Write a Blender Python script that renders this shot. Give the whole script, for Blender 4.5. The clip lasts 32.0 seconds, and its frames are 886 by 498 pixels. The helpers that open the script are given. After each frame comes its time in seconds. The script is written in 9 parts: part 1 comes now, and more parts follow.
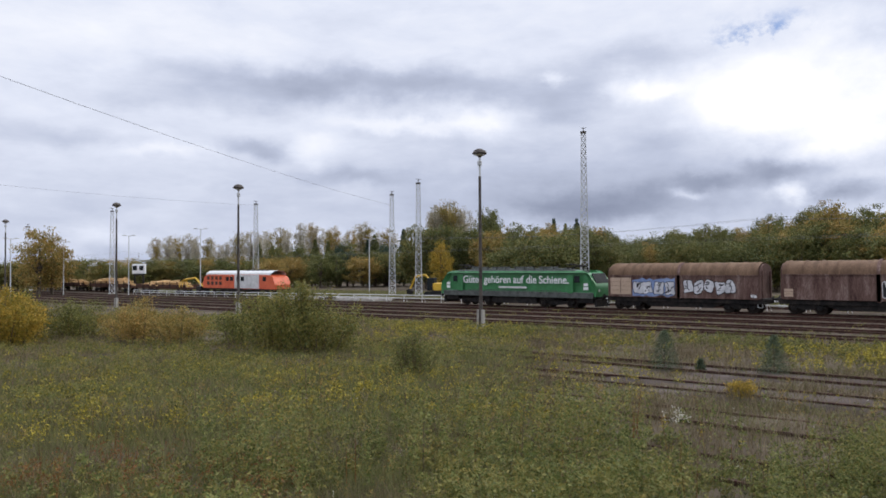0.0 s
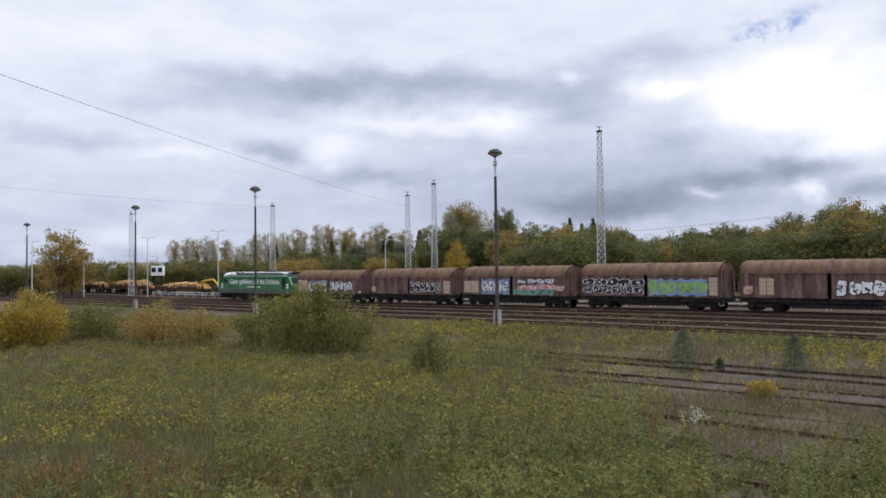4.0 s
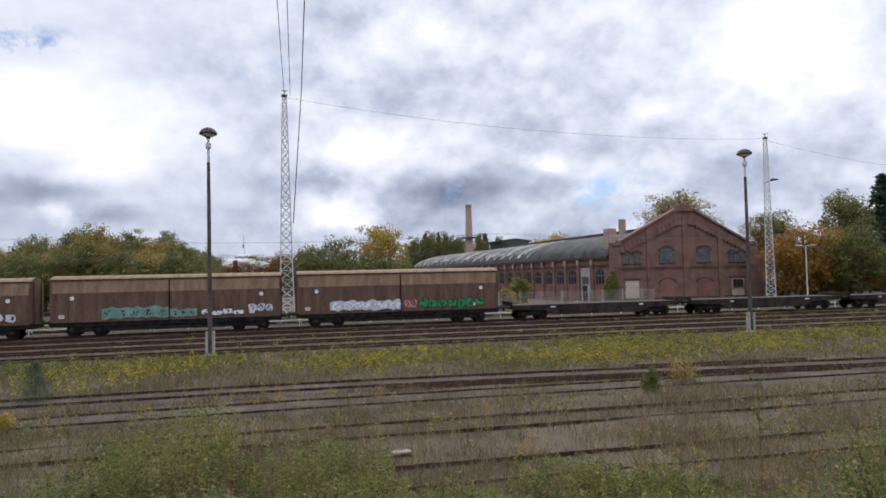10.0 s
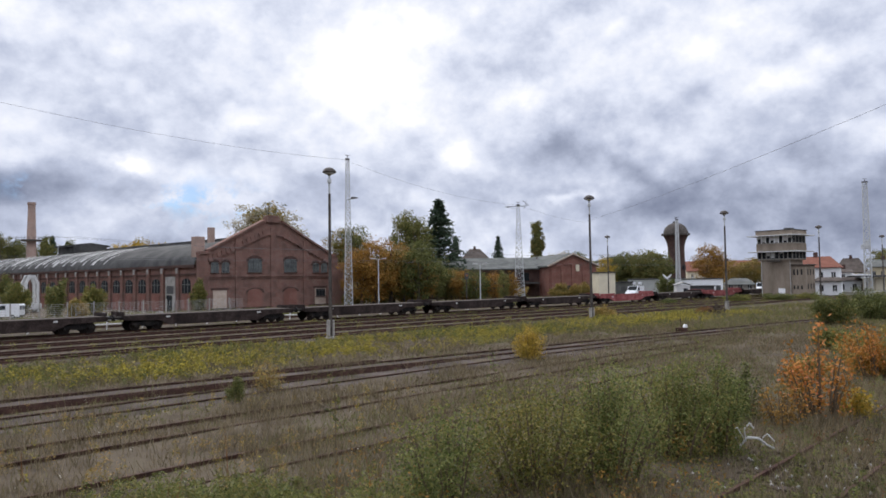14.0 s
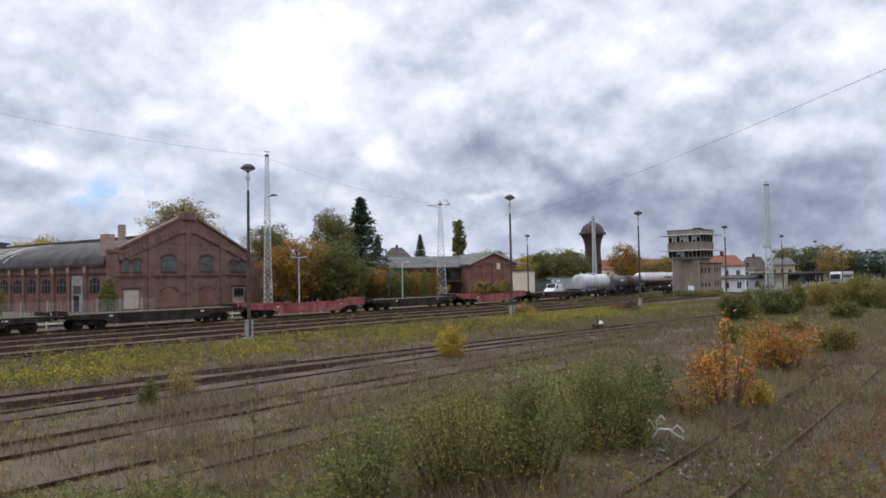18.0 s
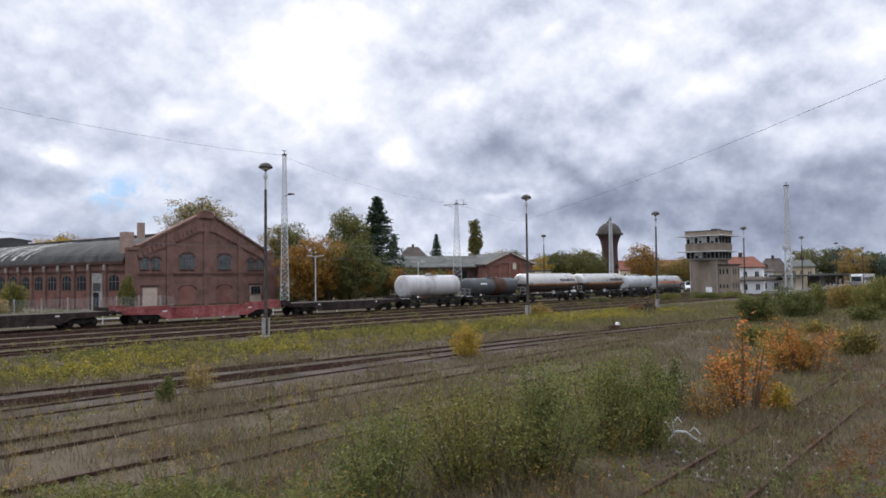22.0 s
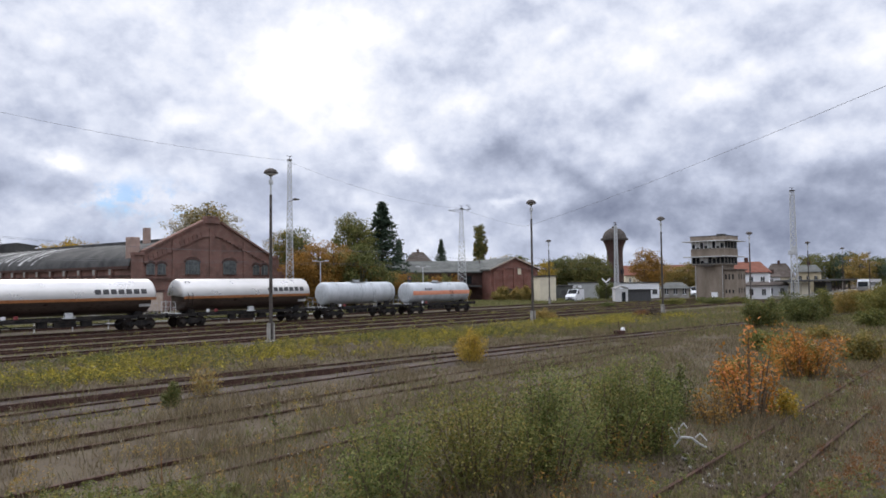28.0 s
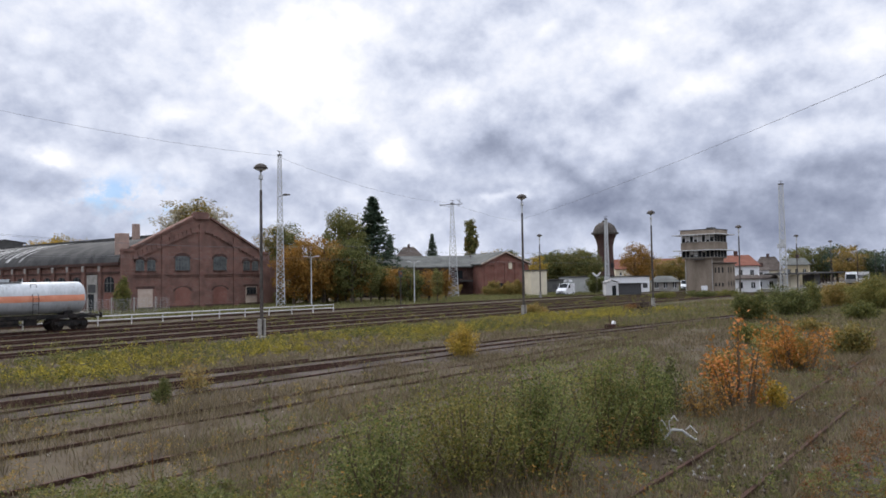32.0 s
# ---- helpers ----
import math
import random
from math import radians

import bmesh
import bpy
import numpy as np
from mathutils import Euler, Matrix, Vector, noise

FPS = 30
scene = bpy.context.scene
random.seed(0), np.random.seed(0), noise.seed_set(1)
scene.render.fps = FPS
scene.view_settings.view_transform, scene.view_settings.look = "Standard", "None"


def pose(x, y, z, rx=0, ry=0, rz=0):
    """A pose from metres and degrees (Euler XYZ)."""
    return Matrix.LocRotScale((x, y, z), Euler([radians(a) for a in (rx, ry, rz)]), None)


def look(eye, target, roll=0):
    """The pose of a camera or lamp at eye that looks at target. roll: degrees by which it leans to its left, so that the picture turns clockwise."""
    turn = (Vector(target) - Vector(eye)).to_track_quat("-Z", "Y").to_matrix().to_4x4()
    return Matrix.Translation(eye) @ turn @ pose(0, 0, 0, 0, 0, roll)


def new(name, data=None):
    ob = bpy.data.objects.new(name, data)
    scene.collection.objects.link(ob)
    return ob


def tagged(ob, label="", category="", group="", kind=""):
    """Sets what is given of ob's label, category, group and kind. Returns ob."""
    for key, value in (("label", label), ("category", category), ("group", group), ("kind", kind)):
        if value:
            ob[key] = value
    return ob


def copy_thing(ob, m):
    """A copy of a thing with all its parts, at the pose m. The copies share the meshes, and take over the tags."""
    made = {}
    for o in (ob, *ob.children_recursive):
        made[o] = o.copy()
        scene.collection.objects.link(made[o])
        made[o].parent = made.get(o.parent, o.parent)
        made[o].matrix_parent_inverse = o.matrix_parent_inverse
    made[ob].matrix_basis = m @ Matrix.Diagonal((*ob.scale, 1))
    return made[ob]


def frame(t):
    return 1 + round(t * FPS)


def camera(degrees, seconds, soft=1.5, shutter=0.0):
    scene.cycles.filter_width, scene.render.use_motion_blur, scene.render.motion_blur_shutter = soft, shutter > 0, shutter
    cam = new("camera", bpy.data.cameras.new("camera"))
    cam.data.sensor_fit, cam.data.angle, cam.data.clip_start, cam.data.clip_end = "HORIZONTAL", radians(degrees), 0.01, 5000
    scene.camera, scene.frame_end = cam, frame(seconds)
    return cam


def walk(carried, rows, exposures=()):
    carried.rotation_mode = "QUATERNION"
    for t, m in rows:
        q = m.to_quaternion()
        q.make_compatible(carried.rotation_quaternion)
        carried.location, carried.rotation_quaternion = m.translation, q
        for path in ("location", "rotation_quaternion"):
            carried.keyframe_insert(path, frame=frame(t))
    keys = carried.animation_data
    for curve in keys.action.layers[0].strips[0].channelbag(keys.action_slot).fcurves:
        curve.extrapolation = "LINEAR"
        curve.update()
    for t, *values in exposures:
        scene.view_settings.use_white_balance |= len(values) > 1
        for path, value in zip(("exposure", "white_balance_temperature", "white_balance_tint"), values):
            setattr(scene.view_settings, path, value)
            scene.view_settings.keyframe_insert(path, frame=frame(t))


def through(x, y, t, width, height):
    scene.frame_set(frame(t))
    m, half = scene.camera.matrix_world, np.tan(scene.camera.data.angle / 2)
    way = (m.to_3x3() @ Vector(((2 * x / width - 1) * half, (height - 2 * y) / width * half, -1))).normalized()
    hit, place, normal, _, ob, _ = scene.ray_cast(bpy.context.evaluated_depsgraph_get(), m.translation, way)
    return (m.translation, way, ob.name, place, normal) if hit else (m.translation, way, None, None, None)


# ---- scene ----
# ---- camera: stands still on a raised spot and pans over the yard ----
EYE = 3.65
PAN = [
    (0, 91.390, 0.387, 40.870), (0.5, 91.590, 0.364, 41.326), (1, 91.690, 0.449, 42.123),
    (1.5, 91.688, 0.482, 42.105), (2, 91.583, 0.568, 42.372), (2.5, 91.519, 0.550, 42.378),
    (3, 91.467, 0.617, 42.365), (3.5, 91.452, 0.686, 42.089), (5.5, 91.338, 0.742, 42.436),
    (6, 91.325, 0.794, 42.310), (6.5, 91.526, 0.783, 41.951), (7, 91.642, 0.876, 40.371),
    (7.5, 91.832, 0.857, 38.801), (8, 92.062, 0.548, 33.438), (8.5, 91.863, 0.582, 25.174),
    (9, 91.636, 0.685, 12.205), (9.5, 91.890, 0.812, -0.617), (10, 92.282, 1.276, -13.104),
    (10.5, 92.506, 0.823, -20.923), (11, 92.602, 0.805, -27.168), (11.5, 92.649, 0.909, -31.509),
    (12, 92.531, 0.909, -35.309), (12.5, 92.465, 0.933, -38.032), (13, 92.467, 0.909, -40.270),
    (13.5, 92.448, 0.900, -42.599), (14, 92.425, 0.867, -44.949), (14.5, 92.213, 0.984, -47.601),
    (15, 92.032, 1.158, -50.314), (15.5, 91.963, 1.299, -52.219), (17.5, 92.127, 1.086, -51.183),
    (18, 92.204, 1.027, -51.128), (18.5, 92.249, 0.976, -51.014), (19, 92.326, 0.923, -50.853),
    (19.5, 92.304, 0.794, -50.764), (20, 92.285, 0.726, -50.719), (20.5, 92.209, 0.727, -50.788),
    (21, 92.123, 0.674, -50.653), (21.5, 92.167, 0.656, -50.189), (22, 92.191, 0.643, -49.865),
    (22.5, 92.248, 0.647, -49.508), (23, 92.250, 0.633, -49.263), (23.5, 92.288, 0.665, -49.108),
    (24, 92.434, 0.722, -49.072), (24.5, 92.486, 0.545, -49.147), (25, 92.520, 0.493, -49.268),
    (25.5, 92.513, 0.480, -49.337), (27.5, 92.635, 0.579, -49.326), (28, 92.603, 0.630, -49.478),
    (28.5, 92.531, 0.679, -49.682), (29, 92.454, 0.734, -49.811), (29.5, 92.385, 0.740, -49.874),
    (30, 92.317, 0.746, -49.976), (30.5, 92.316, 0.743, -50.050), (31, 92.364, 0.808, -50.137),
    (31.5, 92.281, 0.842, -50.204), (32, 92.180, 0.926, -50.184),
]
cam = camera(63.1, 32.0, soft=1.68)
walk(cam, [(t, pose(0, 0, EYE, rx, ry, rz)) for t, rx, ry, rz in PAN])

# ---- sky and sun: broken overcast, sun behind the clouds ----
SUN_AZ, SUN_EL = 20.0, 38.0
world = bpy.data.worlds.new("world")
scene.world = world
world.use_nodes = True
wt = world.node_tree
wt.nodes.clear()


def wmath(op, a, b=None, clamp=False):
    n = wt.nodes.new("ShaderNodeMath")
    n.operation, n.use_clamp = op, clamp
    for i, v in enumerate((a, b)):
        if v is None:
            continue
        if isinstance(v, (int, float)):
            n.inputs[i].default_value = v
        else:
            wt.links.new(v, n.inputs[i])
    return n.outputs[0]


# clouds brighter (+) or darker (-) than the grey between them: azimuth, elevation, half width, half height in degrees, gain
CLOUDS_WEST = [
    (-67.3, 16.8, 12.6, 2.2, 0.12), (-46.8, 14.0, 13.2, 1.3, -0.36), (-61.6, 12.5, 6.3, 1.0, -0.12), (-54.2, 9.2, 3.4, 0.7, -0.24), (-68.7, 9.3, 3.9, 0.7, -0.13),
    (-50.8, 9.3, 2.0, 0.8, 0.27), (-61.6, 8.7, 3.2, 0.4, 0.14), (-43.7, 11.0, 4.9, 0.5, 0.2), (-37.8, 11.5, 2.5, 1.0, 0.22), (-31.6, 14.8, 0.7, 0.4, 0.22),
    (-47.3, 7.2, 4.0, 0.6, -0.16), (-31.1, 12.3, 3.5, 1.5, -0.2), (-24.3, 9.2, 3.3, 1.5, -0.16), (-25.5, 15.5, 4.6, 0.9, -0.16), (-65.5, 2.1, 11.1, 0.9, 0.12)]
CLOUDS_NORTH_WEST = [
    (-16.8, 11.9, 4.5, 2.5, 0.5), (-24.7, 13.0, 2.5, 0.7, 0.35), (-11.8, 8.9, 2.4, 1.7, 0.32), (-29.1, 4.4, 6.4, 1.3, -0.38), (-19.9, 6.3, 2.6, 0.6, -0.22),
    (-15.0, 7.2, 2.6, 0.6, -0.22), (-11.5, 5.2, 1.9, 0.7, -0.28), (-14.3, 5.4, 1.4, 0.6, 0.4), (-22.1, 5.3, 1.3, 0.3, 0.24), (-9.2, 10.8, 3.3, 2.4, 0.25), (-14.4, 7.7, 5.1, 1.3, -0.12), (-35.0, 6.2, 8.0, 2.4, -0.17), (-21.0, 5.6, 6.0, 1.6, -0.14)]
CLOUDS_NORTH = [
    (-1.0, 15.5, 4.1, 1.5, -0.14), (3.6, 19.5, 6.7, 1.6, -0.06), (7.2, 10.5, 2.6, 1.4, 0.42), (-2.9, 10.8, 1.8, 1.8, 0.12), (4.3, 7.5, 2.0, 0.8, -0.34),
    (14.2, 6.7, 5.4, 1.2, -0.38), (5.1, 5.3, 2.7, 1.0, 0.4), (21.4, 9.2, 1.1, 0.6, 0.25), (24.0, 6.2, 1.5, 0.6, 0.2), (16.8, 13.7, 2.4, 1.2, 0.08)]
CLOUDS_NORTH_EAST = [
    (8.5, 15.7, 4.0, 1.1, -0.2), (38.6, 16.1, 5.0, 4.0, 0.45), (29.5, 12.2, 2.0, 1.0, 0.28), (46.0, 9.6, 1.3, 1.0, 0.28), (51.1, 14.6, 2.5, 0.9, 0.28),
    (21.6, 11.4, 5.1, 1.1, -0.1), (53.7, 10.8, 2.2, 1.7, -0.24), (59.5, 8.3, 2.3, 1.0, -0.18), (63.0, 5.4, 3.5, 1.4, -0.24), (21.6, 8.8, 1.3, 0.3, 0.2)]
CLOUDS_EAST = [
    (46.6, 9.9, 1.8, 1.0, 0.16), (55.6, 6.4, 2.5, 0.4, 0.25), (55.2, 10.0, 2.0, 1.5, -0.1), (71.6, 13.8, 3.2, 1.2, 0.14), (75.2, 4.1, 9.0, 2.2, -0.36),
    (78.9, 7.3, 4.6, 1.0, -0.22), (80.9, 14.9, 2.0, 1.9, 0.14), (65.2, 6.5, 3.8, 0.9, -0.14), (61.5, 14.6, 2.6, 1.0, 0.1), (67.6, 17.8, 2.5, 1.6, 0.12), (60.0, 5.0, 6.0, 2.0, -0.13)]
CLOUD_GAPS = [(-17.2, 16.6, 3.0, 1.0, 1.3), (23.3, 6.5, 2.4, 1.0, 1.3), (27.4, 5.6, 2.8, 1.2, 1.2), (0.5, 15.6, 3.5, 0.8, 0.5), (14.5, 6.8, 1.4, 0.5, 0.9)]


def build_sky():
    link = wt.links.new
    tc = wt.nodes.new("ShaderNodeTexCoord")
    unit = wt.nodes.new("ShaderNodeVectorMath")
    unit.operation = "NORMALIZE"
    link(tc.outputs["Generated"], unit.inputs[0])
    sep = wt.nodes.new("ShaderNodeSeparateXYZ")
    link(unit.outputs[0], sep.inputs[0])
    up = wmath("MAXIMUM", sep.outputs[2], 0.0)
    az = wmath("MULTIPLY", wmath("ARCTAN2", sep.outputs[0], sep.outputs[1]), 57.29578)
    el = wmath("MULTIPLY", wmath("ARCSINE", sep.outputs[2]), 57.29578)

    def stretched(k):
        """The direction with its height stretched: the larger k, the flatter the clouds lie."""
        c = wt.nodes.new("ShaderNodeCombineXYZ")
        link(sep.outputs[0], c.inputs[0])
        link(sep.outputs[1], c.inputs[1])
        link(wmath("MULTIPLY", up, k), c.inputs[2])
        return c.outputs[0]

    flat, round_ = stretched(3.2), stretched(1.3)

    def noise_of(vec, scale, detail, rough, dist, shift, out=0):
        mp = wt.nodes.new("ShaderNodeMapping")
        mp.inputs["Location"].default_value = shift
        link(vec, mp.inputs[0])
        n = wt.nodes.new("ShaderNodeTexNoise")
        n.inputs["Scale"].default_value, n.inputs["Detail"].default_value = scale, detail
        n.inputs["Roughness"].default_value, n.inputs["Distortion"].default_value = rough, dist
        link(mp.outputs[0], n.inputs["Vector"])
        return n.outputs[out]

    # ragged edges: the sky's own coordinates are warped by two scales of noise
    def warped(base, amount, scale, detail, shift):
        w = wt.nodes.new("ShaderNodeVectorMath")
        w.operation = "MULTIPLY_ADD"
        w.inputs[1].default_value = (1.5 * amount, amount, 0)
        sub = wt.nodes.new("ShaderNodeVectorMath")
        sub.operation = "SUBTRACT"
        sub.inputs[1].default_value = (0.5, 0.5, 0.5)
        link(noise_of(round_, scale, detail, 0.62, 0.0, shift, 1), sub.inputs[0])
        link(sub.outputs[0], w.inputs[0])
        link(base, w.inputs[2])
        return w.outputs[0]

    comb = wt.nodes.new("ShaderNodeCombineXYZ")
    link(az, comb.inputs[0])
    link(el, comb.inputs[1])
    place = warped(warped(comb.outputs[0], 2.6, 5.0, 3.0, (1.3, 4.1, 0.2)), 2.4, 15.0, 9.0, (7.7, 2.2, 3.1))

    def heap(total, clouds):
        for a, e, wa, we, gain in clouds:
            m = wt.nodes.new("ShaderNodeVectorMath")
            m.operation = "MULTIPLY_ADD"
            m.inputs[1].default_value, m.inputs[2].default_value = (1 / wa, 1 / we, 0), (-a / wa, -e / we, 0)
            link(place, m.inputs[0])
            d = wt.nodes.new("ShaderNodeVectorMath")
            d.operation = "DOT_PRODUCT"
            link(m.outputs[0], d.inputs[0])
            link(m.outputs[0], d.inputs[1])
            lump = wmath("POWER", 0.42, d.outputs["Value"])
            total = wmath("ADD", total, wmath("MULTIPLY", lump, gain))
        return total

    # streaks to the west, heaped billows to the east
    east = wmath("MULTIPLY", wmath("ADD", az, 30.0), 1 / 35.0, True)
    streak = wmath("ADD", wmath("MULTIPLY", noise_of(flat, 3.2, 8.0, 0.55, 0.25, (2.3, 1.1, 0)), 0.6), wmath("MULTIPLY", noise_of(flat, 11.0, 8.0, 0.6, 0.2, (5.3, 2.1, 0.4)), 0.4))
    b1 = noise_of(round_, 8.5, 10.0, 0.56, 0.0, (0.4, 7.2, 0))
    b2 = noise_of(round_, 8.5, 10.0, 0.56, 0.0, (0.4, 7.2, 0.03))
    billow = wmath("ADD", wmath("ADD", wmath("MULTIPLY", b1, 0.75), wmath("MULTIPLY", noise_of(round_, 3.0, 4.0, 0.5, 0.0, (3.1, 0.2, 1.0)), 0.25)), wmath("MULTIPLY", wmath("SUBTRACT", b1, b2), 0.9))
    mixn = wmath("ADD", wmath("MULTIPLY", streak, wmath("SUBTRACT", 1.0, east)), wmath("MULTIPLY", billow, east))
    n = wmath("ADD", 0.60, wmath("MULTIPLY", wmath("SUBTRACT", mixn, 0.5), wmath("ADD", 0.62, wmath("MULTIPLY", east, 0.28))))
    n = wmath("ADD", n, wmath("MULTIPLY", wmath("SUBTRACT", wmath("MULTIPLY", el, 0.06, True), 0.5), 0.20))
    for bank in (CLOUDS_WEST, CLOUDS_NORTH_WEST, CLOUDS_NORTH, CLOUDS_NORTH_EAST, CLOUDS_EAST):
        n = heap(n, bank)
    ramp = wt.nodes.new("ShaderNodeValToRGB")
    cr = ramp.color_ramp
    for pos, col in ((0.0, (0.20, 0.23, 0.33)), (0.26, (0.34, 0.38, 0.505)), (0.48, (0.535, 0.585, 0.735)), (0.68, (0.765, 0.81, 0.945)), (0.92, (1.02, 1.03, 1.08))):
        e = cr.elements.new(pos)
        e.color = (*col, 1)
    cr.elements.remove(cr.elements[0])
    cr.elements.remove(cr.elements[-1])
    link(n, ramp.inputs[0])
    sky = wt.nodes.new("ShaderNodeTexSky")
    sky.sky_type, sky.sun_disc = "NISHITA", False
    sky.sun_elevation, sky.sun_rotation = radians(SUN_EL), radians(SUN_AZ)
    skyscale = wt.nodes.new("ShaderNodeVectorMath")
    skyscale.operation = "MULTIPLY"
    skyscale.inputs[1].default_value = (0.038, 0.058, 0.092)
    link(sky.outputs[0], skyscale.inputs[0])
    ragged = wmath("MULTIPLY", wmath("SUBTRACT", noise_of(round_, 20.0, 9.0, 0.62, 0.0, (9.3, 4.4, 0)), 0.50), 8.0, True)
    gap = wmath("MULTIPLY", wmath("MULTIPLY", heap(0.0, CLOUD_GAPS), ragged, True), 0.75)
    mix = wt.nodes.new("ShaderNodeMix")
    mix.data_type = "RGBA"
    link(gap, mix.inputs[0])
    link(ramp.outputs[0], mix.inputs[6])
    link(skyscale.outputs[0], mix.inputs[7])
    bg = wt.nodes.new("ShaderNodeBackground")
    # an overcast sky is brightest overhead
    link(wmath("ADD", 1.0, wmath("MULTIPLY", wmath("MULTIPLY", wmath("SUBTRACT", up, 0.42), 2.2, True), 1.6)), bg.inputs[1])
    link(mix.outputs[2], bg.inputs[0])
    out = wt.nodes.new("ShaderNodeOutputWorld")
    link(bg.outputs[0], out.inputs[0])


build_sky()
sun = new("sun", bpy.data.lights.new("sun", "SUN"))
sun.data.energy, sun.data.angle, sun.data.color = 1.5, radians(24), (1.0, 0.95, 0.88)
sa, se = radians(SUN_AZ), radians(SUN_EL)
sun.matrix_world = look((0, 0, 60), (-math.sin(sa) * math.cos(se) * 50, -math.cos(sa) * math.cos(se) * 50, 60 - math.sin(se) * 50))
scene.view_settings.exposure = 0.0

# ---- materials ----
def mat(name, cols, scale=2.0, fine=14.0, rough=0.75, metal=0.0, bump=0.15, stretch=(1, 1, 1), spread=0.28, detail=5.0):
    """A surface whose colour wanders between cols on two scales, with grain and relief. cols: from dark to light."""
    m = bpy.data.materials.new(name)
    m.use_nodes = True
    t = m.node_tree
    b = t.nodes["Principled BSDF"]
    tc = t.nodes.new("ShaderNodeTexCoord")
    mp = t.nodes.new("ShaderNodeMapping")
    mp.inputs["Scale"].default_value = stretch
    t.links.new(tc.outputs["Object"], mp.inputs[0])
    outs = []
    for s, d in ((scale, detail), (fine, 6.0)):
        n = t.nodes.new("ShaderNodeTexNoise")
        n.inputs["Scale"].default_value, n.inputs["Detail"].default_value, n.inputs["Roughness"].default_value = s, d, 0.6
        t.links.new(mp.outputs[0], n.inputs["Vector"])
        outs.append(n.outputs[0])
    mx = t.nodes.new("ShaderNodeMath")
    mx.operation = "MULTIPLY_ADD"
    mx.inputs[1].default_value = 0.4
    t.links.new(outs[1], mx.inputs[0])
    sc = t.nodes.new("ShaderNodeMath")
    sc.operation = "MULTIPLY"
    sc.inputs[1].default_value = 0.6
    t.links.new(outs[0], sc.inputs[0])
    t.links.new(sc.outputs[0], mx.inputs[2])
    rp = t.nodes.new("ShaderNodeValToRGB")
    els = rp.color_ramp.elements
    while len(els) < len(cols):
        els.new(0.5)
    for i, c in enumerate(cols):
        els[i].position = 0.5 - spread / 2 + spread * i / max(1, len(cols) - 1)
        els[i].color = (*c, 1)
    t.links.new(mx.outputs[0], rp.inputs[0])
    t.links.new(rp.outputs[0], b.inputs["Base Color"])
    b.inputs["Metallic"].default_value = metal
    b.inputs["Specular IOR Level"].default_value = 0.45 if rough < 0.6 else 0.08
    mr = t.nodes.new("ShaderNodeMapRange")
    mr.inputs[1].default_value, mr.inputs[2].default_value = 0.3, 0.7
    mr.inputs[3].default_value, mr.inputs[4].default_value = max(0.05, rough - 0.12), min(1, rough + 0.12)
    t.links.new(outs[1], mr.inputs[0])
    t.links.new(mr.outputs[0], b.inputs["Roughness"])
    if bump:
        bp = t.nodes.new("ShaderNodeBump")
        bp.inputs["Strength"].default_value, bp.inputs["Distance"].default_value = bump, 0.03
        t.links.new(outs[1], bp.inputs["Height"])
        t.links.new(bp.outputs[0], b.inputs["Normal"])
    return m


def leafmat(name, cols, gloss=0.55, through=0.25):
    """Leaves: each leaf its own tint out of cols, some light passing through."""
    m = bpy.data.materials.new(name)
    m.use_nodes = True
    t = m.node_tree
    b = t.nodes["Principled BSDF"]
    g = t.nodes.new("ShaderNodeNewGeometry")
    tc = t.nodes.new("ShaderNodeTexCoord")
    n = t.nodes.new("ShaderNodeTexNoise")
    n.inputs["Scale"].default_value, n.inputs["Detail"].default_value = 0.7, 3.0
    t.links.new(tc.outputs["Object"], n.inputs["Vector"])
    oi = t.nodes.new("ShaderNodeObjectInfo")
    a = t.nodes.new("ShaderNodeMath")
    a.operation = "MULTIPLY_ADD"
    a.inputs[1].default_value = 0.8
    t.links.new(g.outputs["Random Per Island"], a.inputs[0])
    a2 = t.nodes.new("ShaderNodeMath")
    a2.operation = "MULTIPLY_ADD"
    a2.inputs[1].default_value, a2.inputs[2].default_value = 0.7, -0.42
    t.links.new(n.outputs[0], a2.inputs[0])
    a3 = t.nodes.new("ShaderNodeMath")
    a3.operation = "MULTIPLY_ADD"
    a3.inputs[1].default_value = 0.3
    t.links.new(oi.outputs["Random"], a3.inputs[0])
    t.links.new(a2.outputs[0], a3.inputs[2])
    t.links.new(a3.outputs[0], a.inputs[2])
    rp = t.nodes.new("ShaderNodeValToRGB")
    els = rp.color_ramp.elements
    while len(els) < len(cols):
        els.new(0.5)
    for i, c in enumerate(cols):
        els[i].position = 0.04 + 0.92 * i / (len(cols) - 1)
        els[i].color = (*c, 1)
    t.links.new(a.outputs[0], rp.inputs[0])
    t.links.new(rp.outputs[0], b.inputs["Base Color"])
    b.inputs["Roughness"].default_value = gloss
    b.inputs["Specular IOR Level"].default_value = 0.15
    tr = t.nodes.new("ShaderNodeBsdfTranslucent")
    t.links.new(rp.outputs[0], tr.inputs[0])
    mx = t.nodes.new("ShaderNodeMixShader")
    mx.inputs[0].default_value = through
    t.links.new(b.outputs[0], mx.inputs[1])
    t.links.new(tr.outputs[0], mx.inputs[2])
    t.links.new(mx.outputs[0], t.nodes["Material Output"].inputs[0])
    return m


